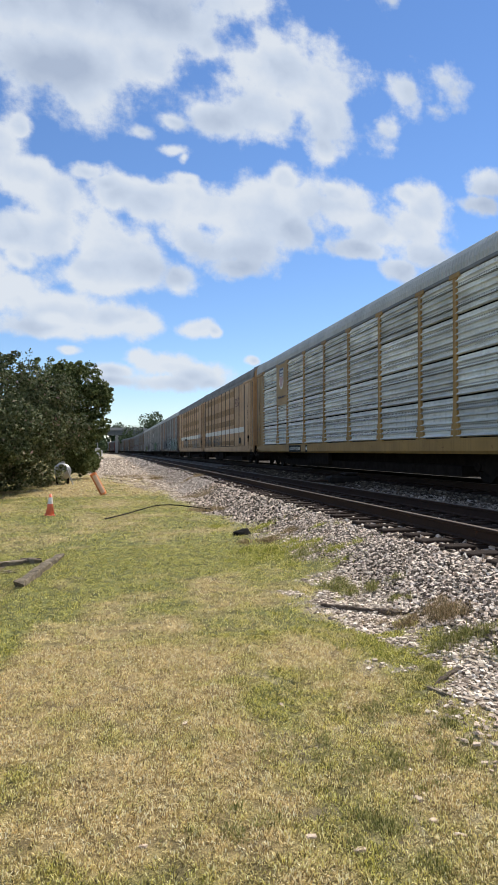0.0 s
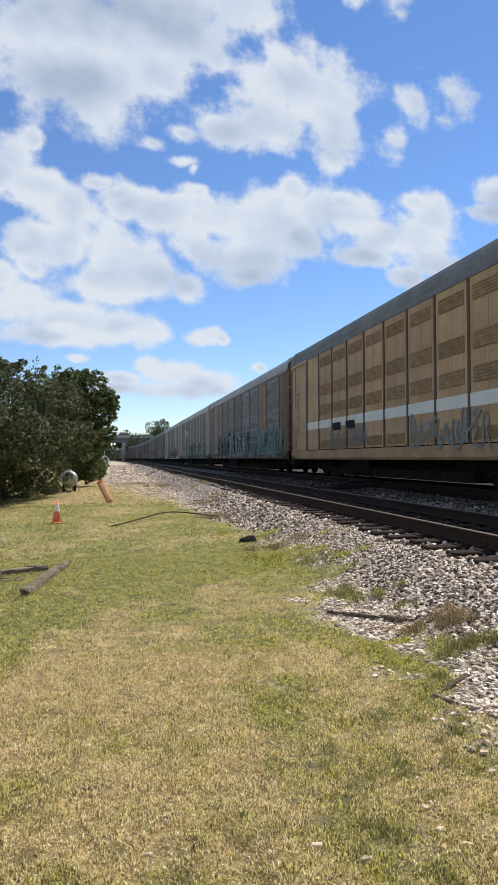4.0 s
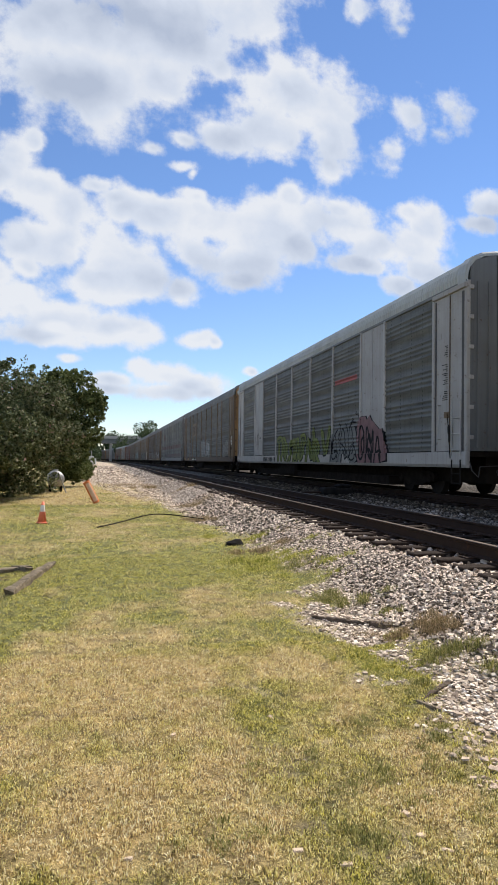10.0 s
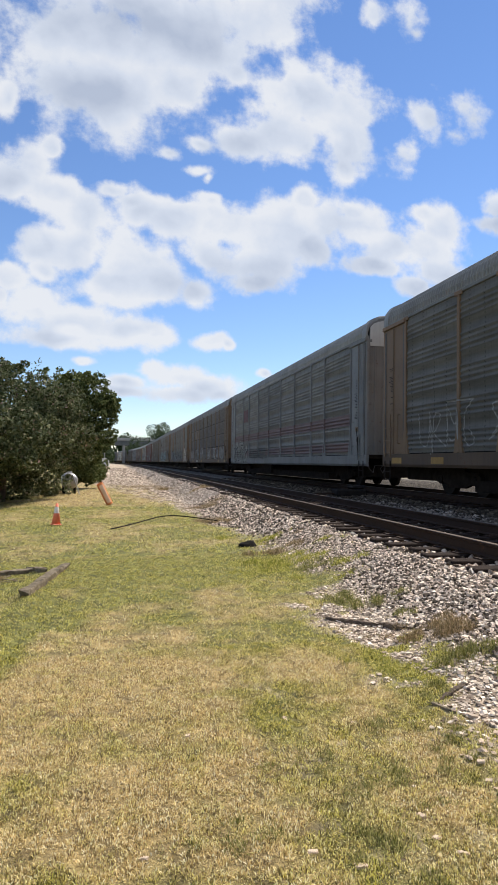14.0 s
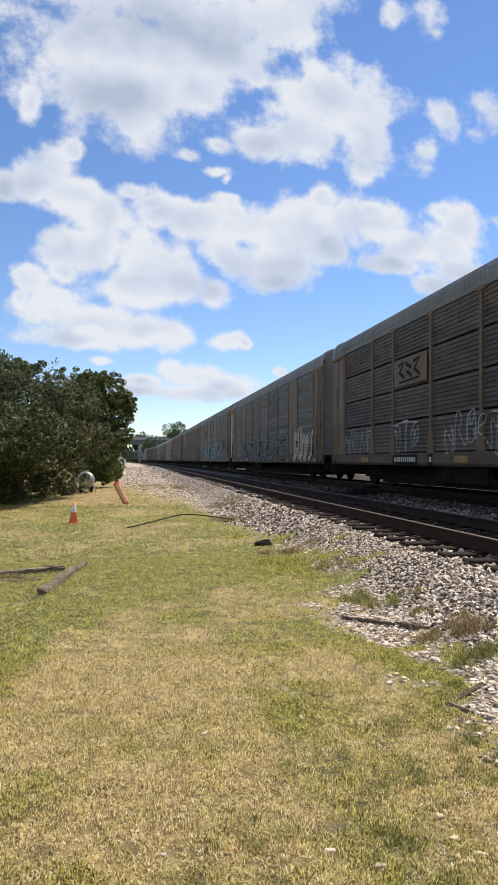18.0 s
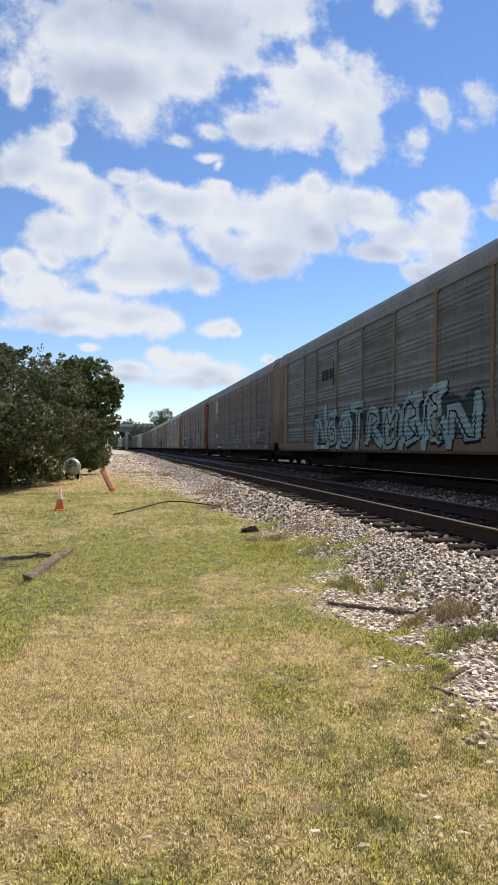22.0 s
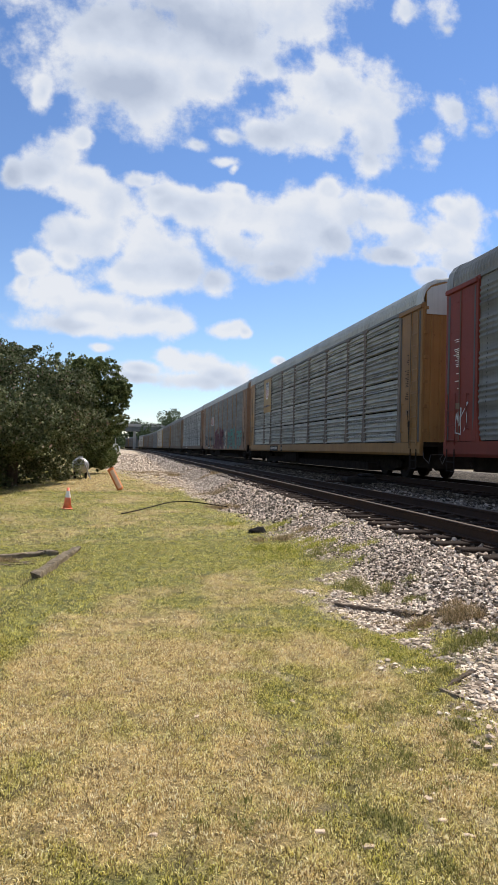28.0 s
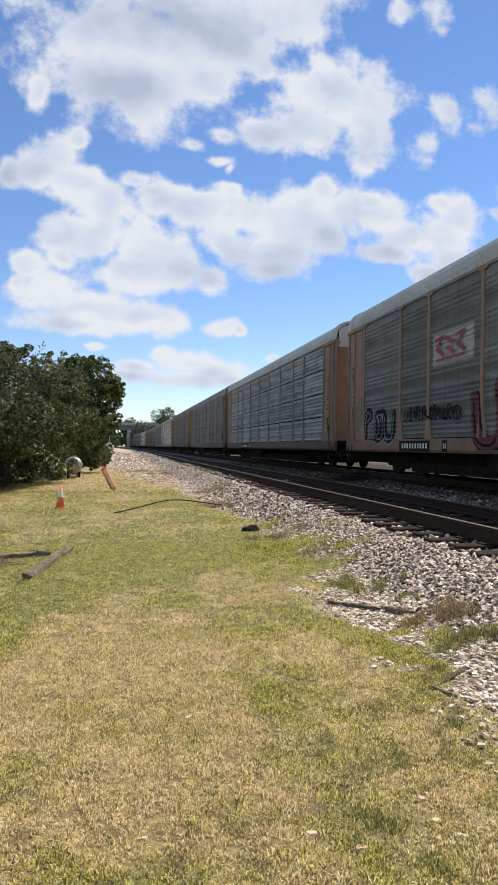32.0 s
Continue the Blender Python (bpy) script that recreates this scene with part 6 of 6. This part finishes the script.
c = add_car("dark grey car carrier with tan ends and teal and red graffiti", screen="grey", roof="bright", sill="clay", post="clay", end="clay")
band("sign_panel", c, 4.6, 6.75, 3.2, 4.1, M_PAINT["white"])
mark(c, 6.6, 4.8, 3.3, 4.0, M_PAINT["crimson"], 6)
graffiti(c, 11.9, 9.2, 1.2, 2.25, "black", "chalk", 210, fat=0.30)
graffiti(c, 8.6, 5.0, 1.7, 2.1, "black", "", 214, thin=0.035)
graffiti(c, 4.6, -2.3, 0.9, 2.55, "magenta", "black", 211)
graffiti(c, -3.0, -3.9, 1.0, 2.45, "cream", "black", 212)
graffiti(c, -4.6, -11.8, 0.9, 2.55, "teal", "magenta", 213, fat=0.24)
sill_plate(c, 6.8, 2.0, 12)

c = add_car("galvanised car carrier with grey posts and tan corner panels", **{**GOLD, "end": "clay", "screen": "dull", "post": "grey", "sill": "umber", "wide": 0.10})
sill_plate(c, 4.8, 2.0, 13)
for k in range(10):
    st = (dict(screen="grey", **TAN), dict(screen="dark", **{**TAN, "end": "orange"}), GOLD, dict(screen="grey", sill="grey", post="grey", end="white"))[k % 4]
    c = add_car("distant grey car carrier with " + st["end"] + " ends", **st)


def motions():
    walk(clouds, [(0, cloud_at(0)), (32, cloud_at(32))])
    for (car, wheels), y0 in zip(CARS, CENTRES):
        times = [0, 32] if y0 < BEND_Y else list(np.linspace(0, 32, 17))
        walk(car, [(t, along(y0 - SPEED * t)) for t in times])
        # wheels roll while the car is close by
        t0, t1 = max(0.0, (y0 - 62) / SPEED), min(32.0, (y0 + 20) / SPEED)
        if t1 > t0 + 0.5 and t0 < 32:
            steps = np.arange(math.ceil(t0 * 30), math.floor(t1 * 30) + 1) / 30
            for w in wheels:
                base = w.matrix_basis.translation.copy()
                rows = [(t, Matrix.Translation(base) @ Matrix.Rotation(SPEED * t / 0.42, 4, "X")) for t in steps]
                rows = ([(0, rows[0][1])] if t0 > 0.05 else []) + rows + ([(32, rows[-1][1])] if t1 < 31.95 else [])
                walk(w, rows)


# ---- things beside the line ----


def build_switch(x, y):
    """A low powered switch machine on two long ties between the tracks."""
    m = tagged(new("switch_machine"), "low dark switch machine on long ties between the tracks", "switch machine")
    m.matrix_basis = pose(x, y, 0.42)
    for s in (-0.28, 0.28):
        part("head_tie", boxed(-1.5, 1.1, s - 0.12, s + 0.12, -0.05, 0.06, bevel=0.01), M_TIE, m)
    part("housing", boxed(-0.45, 0.65, -0.32, 0.32, 0.06, 0.30, bevel=0.05), M_IRON, m)
    part("motor_cover", boxed(0.1, 0.6, -0.26, 0.26, 0.30, 0.42, bevel=0.06), M_IRON, m)
    part("throw_rod", tube(bmesh.new(), (-1.6, 0, 0.12), (-0.45, 0, 0.14), 0.03, n=8), M_RAIL, m)


build_switch(7.9, 21.3)


def leaves(centres, radii, n, size, rng, shell=0.55):
    """Leaf clumps on lobes: small bent leaf pairs, thicker towards each lobe's skin."""
    k = rng.randint(0, len(centres), n)
    d = rng.normal(size=(n, 3))
    d /= np.linalg.norm(d, axis=1, keepdims=True)
    r = shell + (1 - shell) * rng.rand(n) ** 0.6
    p = centres[k] + d * r[:, None] * radii[k] * rng.uniform(0.85, 1.12, (n, 1))
    return leaf_quads(p, size, rng)


def leaf_quads(p, size, rng):
    n = len(p)
    t = turns(rng, n)
    s = size * rng.uniform(0.6, 1.4, n)
    q = np.array([(-0.5, 0, 0), (0, -0.28, 0.1), (0.5, 0, 0), (0, 0.28, 0.1)])
    v = np.einsum("nij,kj->nki", t, q) * s[:, None, None] + p[:, None]
    return v.reshape(-1, 3), (np.arange(n * 4).reshape(n, 4))


def build_tree(x, y, lobes, trunk, n, size, seed, label, leaf=None, name="tree"):
    """lobes: crown lobes as offsets and radius; trunk: radius and height."""
    rng = np.random.RandomState(seed)
    z = float(height(np.array(x), np.array(y)))
    root = tagged(new(name), label, "tree" if name == "tree" else "shrub")
    root.matrix_basis = pose(x, y, z - 0.05)
    c = np.array([l[:3] for l in lobes], float)
    r = np.array([(l[3], l[3], l[3] * 0.8) for l in lobes], float)
    subc, subr = [], []
    for a, b in zip(c, r):
        for _ in range(70):
            d = rng.normal(size=3)
            d /= np.linalg.norm(d)
            subc.append(a + d * b * rng.uniform(0.8, 1.3))
            subr.append(b * rng.uniform(0.09, 0.24))
    bm = bmesh.new()
    tr, th = trunk
    tube(bm, (0, 0, 0), (tr * 0.4, 0, th), tr, tr * 0.7, 10)
    for l in lobes[:10]:
        mid = Vector((l[0] * 0.4, l[1] * 0.4, th + (l[2] - th) * 0.45))
        tube(bm, (tr * 0.4, 0, th * 0.9), mid, tr * 0.5, tr * 0.3, 7)
        tube(bm, mid, l[:3], tr * 0.3, tr * 0.08, 6)
    part("trunk", bm, M_BARK, root)
    v, f = leaves(np.concatenate([np.repeat(c, 18, 0), np.array(subc)]), np.concatenate([np.repeat(r, 18, 0), np.array(subr)]), n, size, rng)
    keep = v.reshape(-1, 4, 3)[:, :, 2].min(1) > 0.05
    v = v.reshape(-1, 4, 3)[keep].reshape(-1, 3)
    child("crown", from_arrays("crown", v, np.arange(len(v)).reshape(-1, 4), leaf or M_LEAF), root)
    return root


build_tree(-4.6, 27, [(0, 0, 3.4, 2.3), (-2.2, 0.5, 3.8, 2.4), (1.6, 0, 3.2, 1.6), (0.8, -1, 4.3, 1.3), (-1.2, 0, 4.9, 1.2), (1.6, 0.3, 2.3, 1.2), (-4.5, 0, 3.6, 2.6), (-3, -1, 4.6, 1.5), (2.4, 1.5, 2.7, 1.2), (-2.2, 0.4, 5.3, 0.9),
                        (-0.4, 0.6, 5.1, 0.9), (-0.9, -5.6, 2.5, 1.5), (-2.6, -6.2, 2.6, 1.8), (0.6, -3.2, 2.4, 1.3), (-4.5, -5, 2.8, 2.0), (0.9, -3.9, 2.5, 1.2), (-3.4, -3.0, 0.8, 1.6), (1.2, 3.5, 0.8, 1.1), (-1.2, -1.8, 0.9, 1.4), (1.5, -2.0, 2.6, 1.2), (-0.6, 0.6, 1.0, 1.4), (-3, 0.6, 1.0, 2.0), (-6, 0, 1.2, 2.2), (0.4, 1.6, 0.9, 1.1), (2.2, 0.8, 4.0, 1.0), (-0.6, -7.4, 2.8, 1.4), (-2.2, -7.8, 3.1, 1.8), (-1.0, -6.8, 0.9, 1.2), (-3.0, -7.0, 1.0, 1.5)],
           (0.3, 1.6), 135000, 0.125, 1, "dense dark evergreen oak with low spreading branches")
build_tree(-2.6, 38, [(-1, 0, 3.2, 2.0), (-1.2, 0, 5.2, 1.7), (0.9, 0, 5.7, 1.2), (1.6, 0.3, 4.6, 1.1), (1.5, 0, 3.2, 1.0), (0.4, -0.5, 2.2, 1.5), (0.3, 0, 4.2, 1.7), (0.2, 0.5, 6.1, 0.8), (2.0, 0.3, 5.0, 0.6), (0.9, 0, 1.1, 0.9)],
           (0.22, 2.0), 42000, 0.16, 2, "oak with lighter green leaves beside the gravel", M_LEAF2)
build_tree(-13.5, 33, [(0, 0, 3.5, 3.2), (-3, 0, 4.0, 3.0), (2.5, -1, 2.4, 2.4), (0, -2, 1.8, 2.4)], (0.3, 1.6), 26000, 0.22, 3, "dense dark oak behind the lawn")
build_tree(-3.6, 52, [(0, 0, 1.3, 1.3), (0.9, -2, 0.9, 0.9), (0.2, 3, 1.6, 1.4)], (0.08, 0.6), 9000, 0.16, 4, "bright green bush at the edge of the gravel", M_LEAF2, "bush")
build_tree(-1.9, 58, [(0, 0, 1.3, 1.0), (0.3, -2, 0.7, 0.6)], (0.05, 0.4), 4000, 0.15, 5, "light green sapling by the gravel path", M_LEAF2, "bush")


def build_cone(x, y):
    cone = tagged(new("traffic_cone"), "orange traffic cone with white collars standing on the grass", "traffic cone")
    cone.matrix_basis = pose(x, y, float(height(np.array(x), np.array(y))) + 0.005, 0, 2, 20)
    part("base", boxed(-0.12, 0.12, -0.12, 0.12, 0, 0.03, bevel=0.012), M_CONE, cone)
    bm = bmesh.new()
    bmesh.ops.create_cone(bm, cap_ends=True, segments=28, radius1=0.105, radius2=0.028, depth=0.5, matrix=Matrix.Translation((0, 0, 0.28)))
    part("body", bm, M_CONE, cone, smooth=True)
    for z0, z1 in ((0.29, 0.45),):
        bm = bmesh.new()
        r = lambda z: 0.105 - (z - 0.03) / 0.5 * 0.077 + 0.003
        bmesh.ops.create_cone(bm, cap_ends=False, segments=28, radius1=r(z0), radius2=r(z1), depth=z1 - z0, matrix=Matrix.Translation((0, 0, (z0 + z1) / 2)))
        part("collar", bm, M_COLLAR, cone, "white reflective collar", smooth=True)


build_cone(-1.42, 16.36)


def build_marker(x, y):
    m = tagged(new("marker_post"), "leaning orange plastic pipe marker with a painted pale highlight", "marker post")
    m.matrix_basis = pose(x, y, float(height(np.array(x), np.array(y))), 8, -27, 0)
    bm = tube(bmesh.new(), (0, 0, 0.05), (0, 0, 0.90), 0.120, 0.120, 20, False)
    bmesh.ops.solidify(bm, geom=bm.faces[:], thickness=0.008)
    part("sleeve", bm, M_PIPE, m, smooth=False)
    # paler inner tube shows through in front: the pipe's highlight as colour
    bm = tube(bmesh.new(), (0.003, -0.020, 0.12), (0.003, -0.020, 0.84), 0.105, 0.105, 20, True)
    part("band", bm, plain("pale_orange_highlight", (0.80, 0.54, 0.38), 0.6, 0.15, 5), m, "paler strip down the pipe, its highlight put in as colour")
    part("stake", tube(bmesh.new(), (0, 0, -0.15), (0, 0, 0.4), 0.045, 0.045, 10), M_RAIL, m, "rusty steel stake")


build_marker(-0.18, 23.9)


def build_tank(x, y):
    t = tagged(new("propane_tank"), "silver painted gas tank on low legs under the trees", "gas tank")
    t.matrix_basis = pose(x, y, float(height(np.array(x), np.array(y))), 0, 0, 6)
    bm = bmesh.new()
    bmesh.ops.create_uvsphere(bm, u_segments=28, v_segments=18, radius=0.40)
    for v in bm.verts:
        v.co.y = v.co.y * 0.7 + (0.75 if v.co.y > 0.001 else -0.75 if v.co.y < -0.001 else 0)
        v.co.z += 0.62
    part("shell", bm, M_TANK, t, smooth=True)
    bm = tube(bmesh.new(), (0, 0, 0.98), (0, 0, 1.09), 0.13, 0.12, 16)
    part("valve_dome", bm, M_TANK, t, "rounded valve cover")
    for s in (-0.6, 0.6):
        part("leg", box(boxed(-0.3, -0.2, s - 0.05, s + 0.05, 0, 0.35), 0.2, 0.3, s - 0.05, s + 0.05, 0, 0.35), M_IRON, t)
    bm = bmesh.new()
    tube(bm, (0.1, -1.15, 0.95), (0.45, -1.3, 0.0), 0.03, n=8)
    part("pipe", bm, M_TANK, t, "slanting pipe stub")


build_tank(-2.25, 32.6)


def timber(name, x0, y0, x1, y1, w, h, label, mat_=None, seed=0):
    """A weathered length of timber lying on the ground, with split, uneven ends."""
    rng = random.Random(seed)
    d = math.hypot(x1 - x0, y1 - y0)
    bm = bmesh.new()
    n = 17
    rings = []
    for i in range(n):
        y = d * i / (n - 1)
        k = 1 - 0.25 * abs(i / (n - 1) - 0.5) * 2 * rng.random()
        rings.append([bm.verts.new((a * w / 2 * k + rng.uniform(-1, 1) * w * 0.09, y + (rng.uniform(-0.10, 0.10) if i in (0, n - 1) else 0), (b + 1) * h / 2 * k + rng.uniform(-1, 1) * h * 0.11)) for a, b in ((-1, -1), (1, -1), (1.0, 0.6), (0.85, 1), (-0.85, 1), (-1, 0.5))])
    for p, q in zip(rings, rings[1:]):
        for j in range(6):
            bm.faces.new((p[j], p[(j + 1) % 6], q[(j + 1) % 6], q[j]))
    bm.faces.new(rings[0][::-1]), bm.faces.new(rings[-1])
    bmesh.ops.recalc_face_normals(bm, faces=bm.faces[:])
    ob = tagged(new(name, from_bm(name, bm, mat_ or M_WOOD)), label, "timber")
    za, zb = (float(height(np.array(a), np.array(b))) for a, b in ((x0, y0), (x1, y1)))
    ob.matrix_basis = Matrix.Translation((x0, y0, za - 0.01)) @ Matrix.Rotation(math.atan2(y1 - y0, x1 - x0) - math.pi / 2, 4, "Z") @ Matrix.Rotation(math.atan2(zb - za, d), 4, "X")
    return ob


timber("broken_timber", -1.02, 7.85, -0.72, 10.1, 0.135, 0.085, "grey weathered broken timber lying in the grass", seed=1)
timber("broken_board", -2.2, 9.5, -1.15, 9.95, 0.12, 0.06, "dark rotten board lying in the grass", seed=2)
timber("broken_board", -1.25, 10.2, -0.98, 9.6, 0.10, 0.08, "dark rotten board leaning on a timber", seed=3)
timber("log", 2.17, 6.32, 2.52, 5.96, 0.055, 0.05, "dark weathered length of wood among stones", M_BARK, seed=4)
timber("stick", 2.58, 5.89, 2.68, 5.62, 0.06, 0.06, "weathered splinter of wood among stones", M_BARK, seed=5)
timber("stick", 2.21, 4.04, 2.49, 4.22, 0.038, 0.03, "dark split piece of dead wood", M_BARK, seed=16)
timber("stick", 2.07, 3.95, 2.13, 3.80, 0.025, 0.03, "short dark splinter of wood", seed=6)
for k in range(9):
    a = k * 0.7
    timber("stick", -1.75 + 0.3 * math.cos(a * 5), 9.3 + 0.25 * math.sin(a * 3), -1.55 + 0.32 * math.cos(a * 2.3), 9.45 + 0.3 * math.sin(a * 4.1), 0.03, 0.025, "dry broken twig in a small pile", seed=20 + k)
weed_tuft(-1.68, 9.35, 0.16, 0.10, 900, 71, "small heap of dry grass and twigs beside a board", M_WEED)
weed_tuft(-1.05, 8.2, 0.10, 0.06, 260, 72, "dry grass grown over a fallen timber", M_WEED)
timber("plank", 2.9, 18.0, 4.0, 21.0, 0.08, 0.05, "thin weathered plank on the ballast", seed=8)


def build_cable():
    crv = bpy.data.curves.new("cable", "CURVE")
    crv.dimensions, crv.bevel_depth, crv.bevel_resolution = "3D", 0.014, 2
    sp = crv.splines.new("NURBS")
    pts = [(-0.1, 15.2, 0.03), (0.5, 16.2, 0.05), (1.1, 17.5, 0.13), (1.7, 17.8, 0.13), (2.15, 17.2, 0.1), (2.6, 16.6, 0.08)]
    sp.points.add(len(pts) - 1)
    for p, q in zip(sp.points, pts):
        p.co = (*q, 1)
    sp.use_endpoint_u = True
    crv.materials.append(M_BLACK)
    tagged(new("cable", crv), "black cable lying in an arc across the grass", "cable")


build_cable()


def build_debris(x, y):
    bm = bmesh.new()
    bmesh.ops.create_icosphere(bm, subdivisions=2, radius=0.5)
    for v in bm.verts:
        k = 1 + 0.35 * noise.noise(v.co * 3.0)
        v.co = Vector((v.co.x * 0.42 * k, v.co.y * 0.3 * k, max(0, v.co.z * 0.24 * k)))
    ob = tagged(new("rubber_scrap", from_bm("rubber_scrap", bm, M_BLACK)), "crumpled black rubber scrap on the ground", "debris")
    ob.matrix_basis = pose(x, y, float(height(np.array(x), np.array(y))) - 0.005, 0, 0, 25)


build_debris(2.5, 12.06)


def loose_stone(x, y, s, seed, label):
    rng = np.random.RandomState(seed)
    bm = bmesh.new()
    bmesh.ops.create_icosphere(bm, subdivisions=2, radius=1)
    for v in bm.verts:
        v.co *= 1 + 0.25 * noise.noise(v.co * 1.3 + Vector((seed, 0, 0)))
        v.co = Vector((max(-0.7, min(0.75, v.co.x)), max(-0.55, min(0.6, v.co.y * 0.8)), max(-0.3, min(0.32, v.co.z * 0.5)))) * (1 + 0.10 * noise.noise(v.co * 4.0 + Vector((0, seed, 0))))
    ob = tagged(new("loose_stone", from_bm("loose_stone", bm, M_LOOSE)), label, "stone", "stones lying in the grass")
    ob.matrix_basis = pose(x, y, float(height(np.array(x), np.array(y))) + s * 0.06, rng.uniform(-12, 12), rng.uniform(-12, 12), rng.uniform(0, 180)) @ Matrix.Diagonal((s * 1.05, s * rng.uniform(0.6, 0.95), s * 0.8, 1))


for i, (sx, sy, ss) in enumerate(((1.38, 2.72, 0.034), (0.82, 2.56, 0.030), (1.06, 3.91, 0.030), (0.77, 3.37, 0.022), (0.98, 2.43, 0.036), (1.37, 2.55, 0.030), (1.43, 2.43, 0.034), (0.44, 3.80, 0.032), (0.14, 2.69, 0.024), (1.46, 3.78, 0.024))):
    loose_stone(sx, sy, ss, i, "pale rounded stone half sunk in the grass")


def build_bungalow(x, y):
    b = tagged(new("signal_cabinet"), "white trackside signal cabinet with a low roof", "equipment cabinet")
    b.matrix_basis = pose(x, y, float(height(np.array(x), np.array(y))))
    part("body", boxed(-1.0, 1.0, -0.9, 0.9, 0.25, 2.3, bevel=0.03), M_WHITE, b)
    part("roof", prism([(-1.15, 2.3), (0, 2.65), (1.15, 2.3)], -1.05, 1.05), M_WHITE, b)
    part("door", boxed(-0.45, 0.45, -0.93, -0.9, 0.35, 2.15), M_WHITE, b)
    part("plinth", boxed(-1.05, 1.05, -0.95, 0.95, -0.2, 0.25), M_CONCRETE, b)


build_bungalow(-4.6, 262)
box_ = tagged(new("relay_box", from_bm("relay_box", boxed(-0.5, 0.5, -0.4, 0.4, 0, 1.5, bevel=0.04), M_WHITE)), "small white trackside box", "equipment box")
box_.matrix_basis = pose(-2.3, 175, float(height(np.array(-2.3), np.array(175.0))))


def build_pole(x, y, h):
    p = tagged(new("signal_mast"), "thin grey mast beside the line", "mast")
    p.matrix_basis = pose(x, y, 0.1)
    part("pole", tube(bmesh.new(), (0, 0, 0), (0, 0, h), 0.16, 0.1, 10), M_CONCRETE, p)
    part("head", boxed(-0.35, 0.35, -0.15, 0.15, h - 1.6, h - 0.2, bevel=0.05), M_IRON, p)


build_pole(-5.0, 285, 15.0)


def build_overpass(y):
    o = tagged(new("overpass"), "concrete road bridge with railings crossing the line", "bridge", kind="structure")
    z = 9.4
    part("girder", boxed(-42, 70, y, y + 11, z, z + 2.2), plain("girder_steel", (0.16, 0.17, 0.17), 0.8, 0.2, 0.5), o)
    part("deck", boxed(-42, 70, y - 0.8, y + 11.8, z + 2.2, z + 2.8), M_CONCRETE, o)
    part("parapet", boxed(-42, 70, y - 0.8, y - 0.4, z + 2.8, z + 3.5), M_CONCRETE, o)
    bm = bmesh.new()
    for i in range(57):
        box(bm, -42 + i * 2, -41.9 + i * 2, y - 0.7, y - 0.6, z + 3.5, z + 4.7)
    for k in range(4):
        box(bm, -42, 70, y - 0.66, y - 0.62, z + 3.6 + k * 0.35, z + 3.66 + k * 0.35)
    part("railing", bm, M_CONCRETE, o)
    for x in (-30, -13, 3.5, 27, 44):
        part("pier", boxed(x - 0.6, x + 0.6, y + 1, y + 10, 0.0, z), M_CONCRETE, o)
    for s in (-42, 70):
        part("abutment", boxed(s - 6, s + 6, y - 1, y + 12, 0, z + 2.8), M_CONCRETE, o)


build_overpass(318)


def far_wood(name, x0, x1, y0, y1, h, n, size, seed, label):
    rng = np.random.RandomState(seed)
    k = max(10, int(abs(x1 - x0) / 4.5))
    cx = np.linspace(x0, x1, k) + rng.uniform(-3, 3, k)
    cy = np.linspace(y0, y1, k) + rng.uniform(-6, 6, k)
    hh = h * rng.uniform(0.65, 1.15, k)
    c = np.stack([cx, cy, hh * 0.55], -1)
    r = np.stack([hh * 0.45, hh * 0.45, hh * 0.5], -1)
    c2 = np.concatenate([c + rng.normal(size=c.shape) * r * 0.6 for _ in range(6)])
    v, f = leaves(np.concatenate([c, c2]), np.concatenate([r] + [r * 0.5] * 6), n, size, rng)
    tagged(new(name, from_arrays(name, v, f, M_FARLEAF)), label, "trees", kind="stuff")


far_wood("distant_trees", -60, 60, 380, 400, 13.5, 20000, 1.5, 1, "hazy line of trees behind the bridge")
far_wood("tree_line", 22, 34, 70, 330, 9.5, 20000, 0.9, 2, "green trees along the far side of the line")
far_wood("tree_line", 14, 34, 300, 285, 13, 14000, 0.9, 7, "green trees rising behind the train near the bridge")
far_wood("distant_trees", -40, -5.5, 235, 300, 8, 6000, 1.1, 3, "trees beyond the lawn near the bridge")
far_wood("distant_trees", -22, -9, 60, 220, 7, 9000, 0.75, 4, "hedge of trees beside the gravel track")
far_wood("distant_trees", -700, 900, 1500, 1500, 30, 9000, 8.0, 5, "low wooded horizon")
far_wood("distant_trees", 60, 800, 100, 900, 12, 9000, 2.8, 6, "wooded land beyond the railway")

motions()
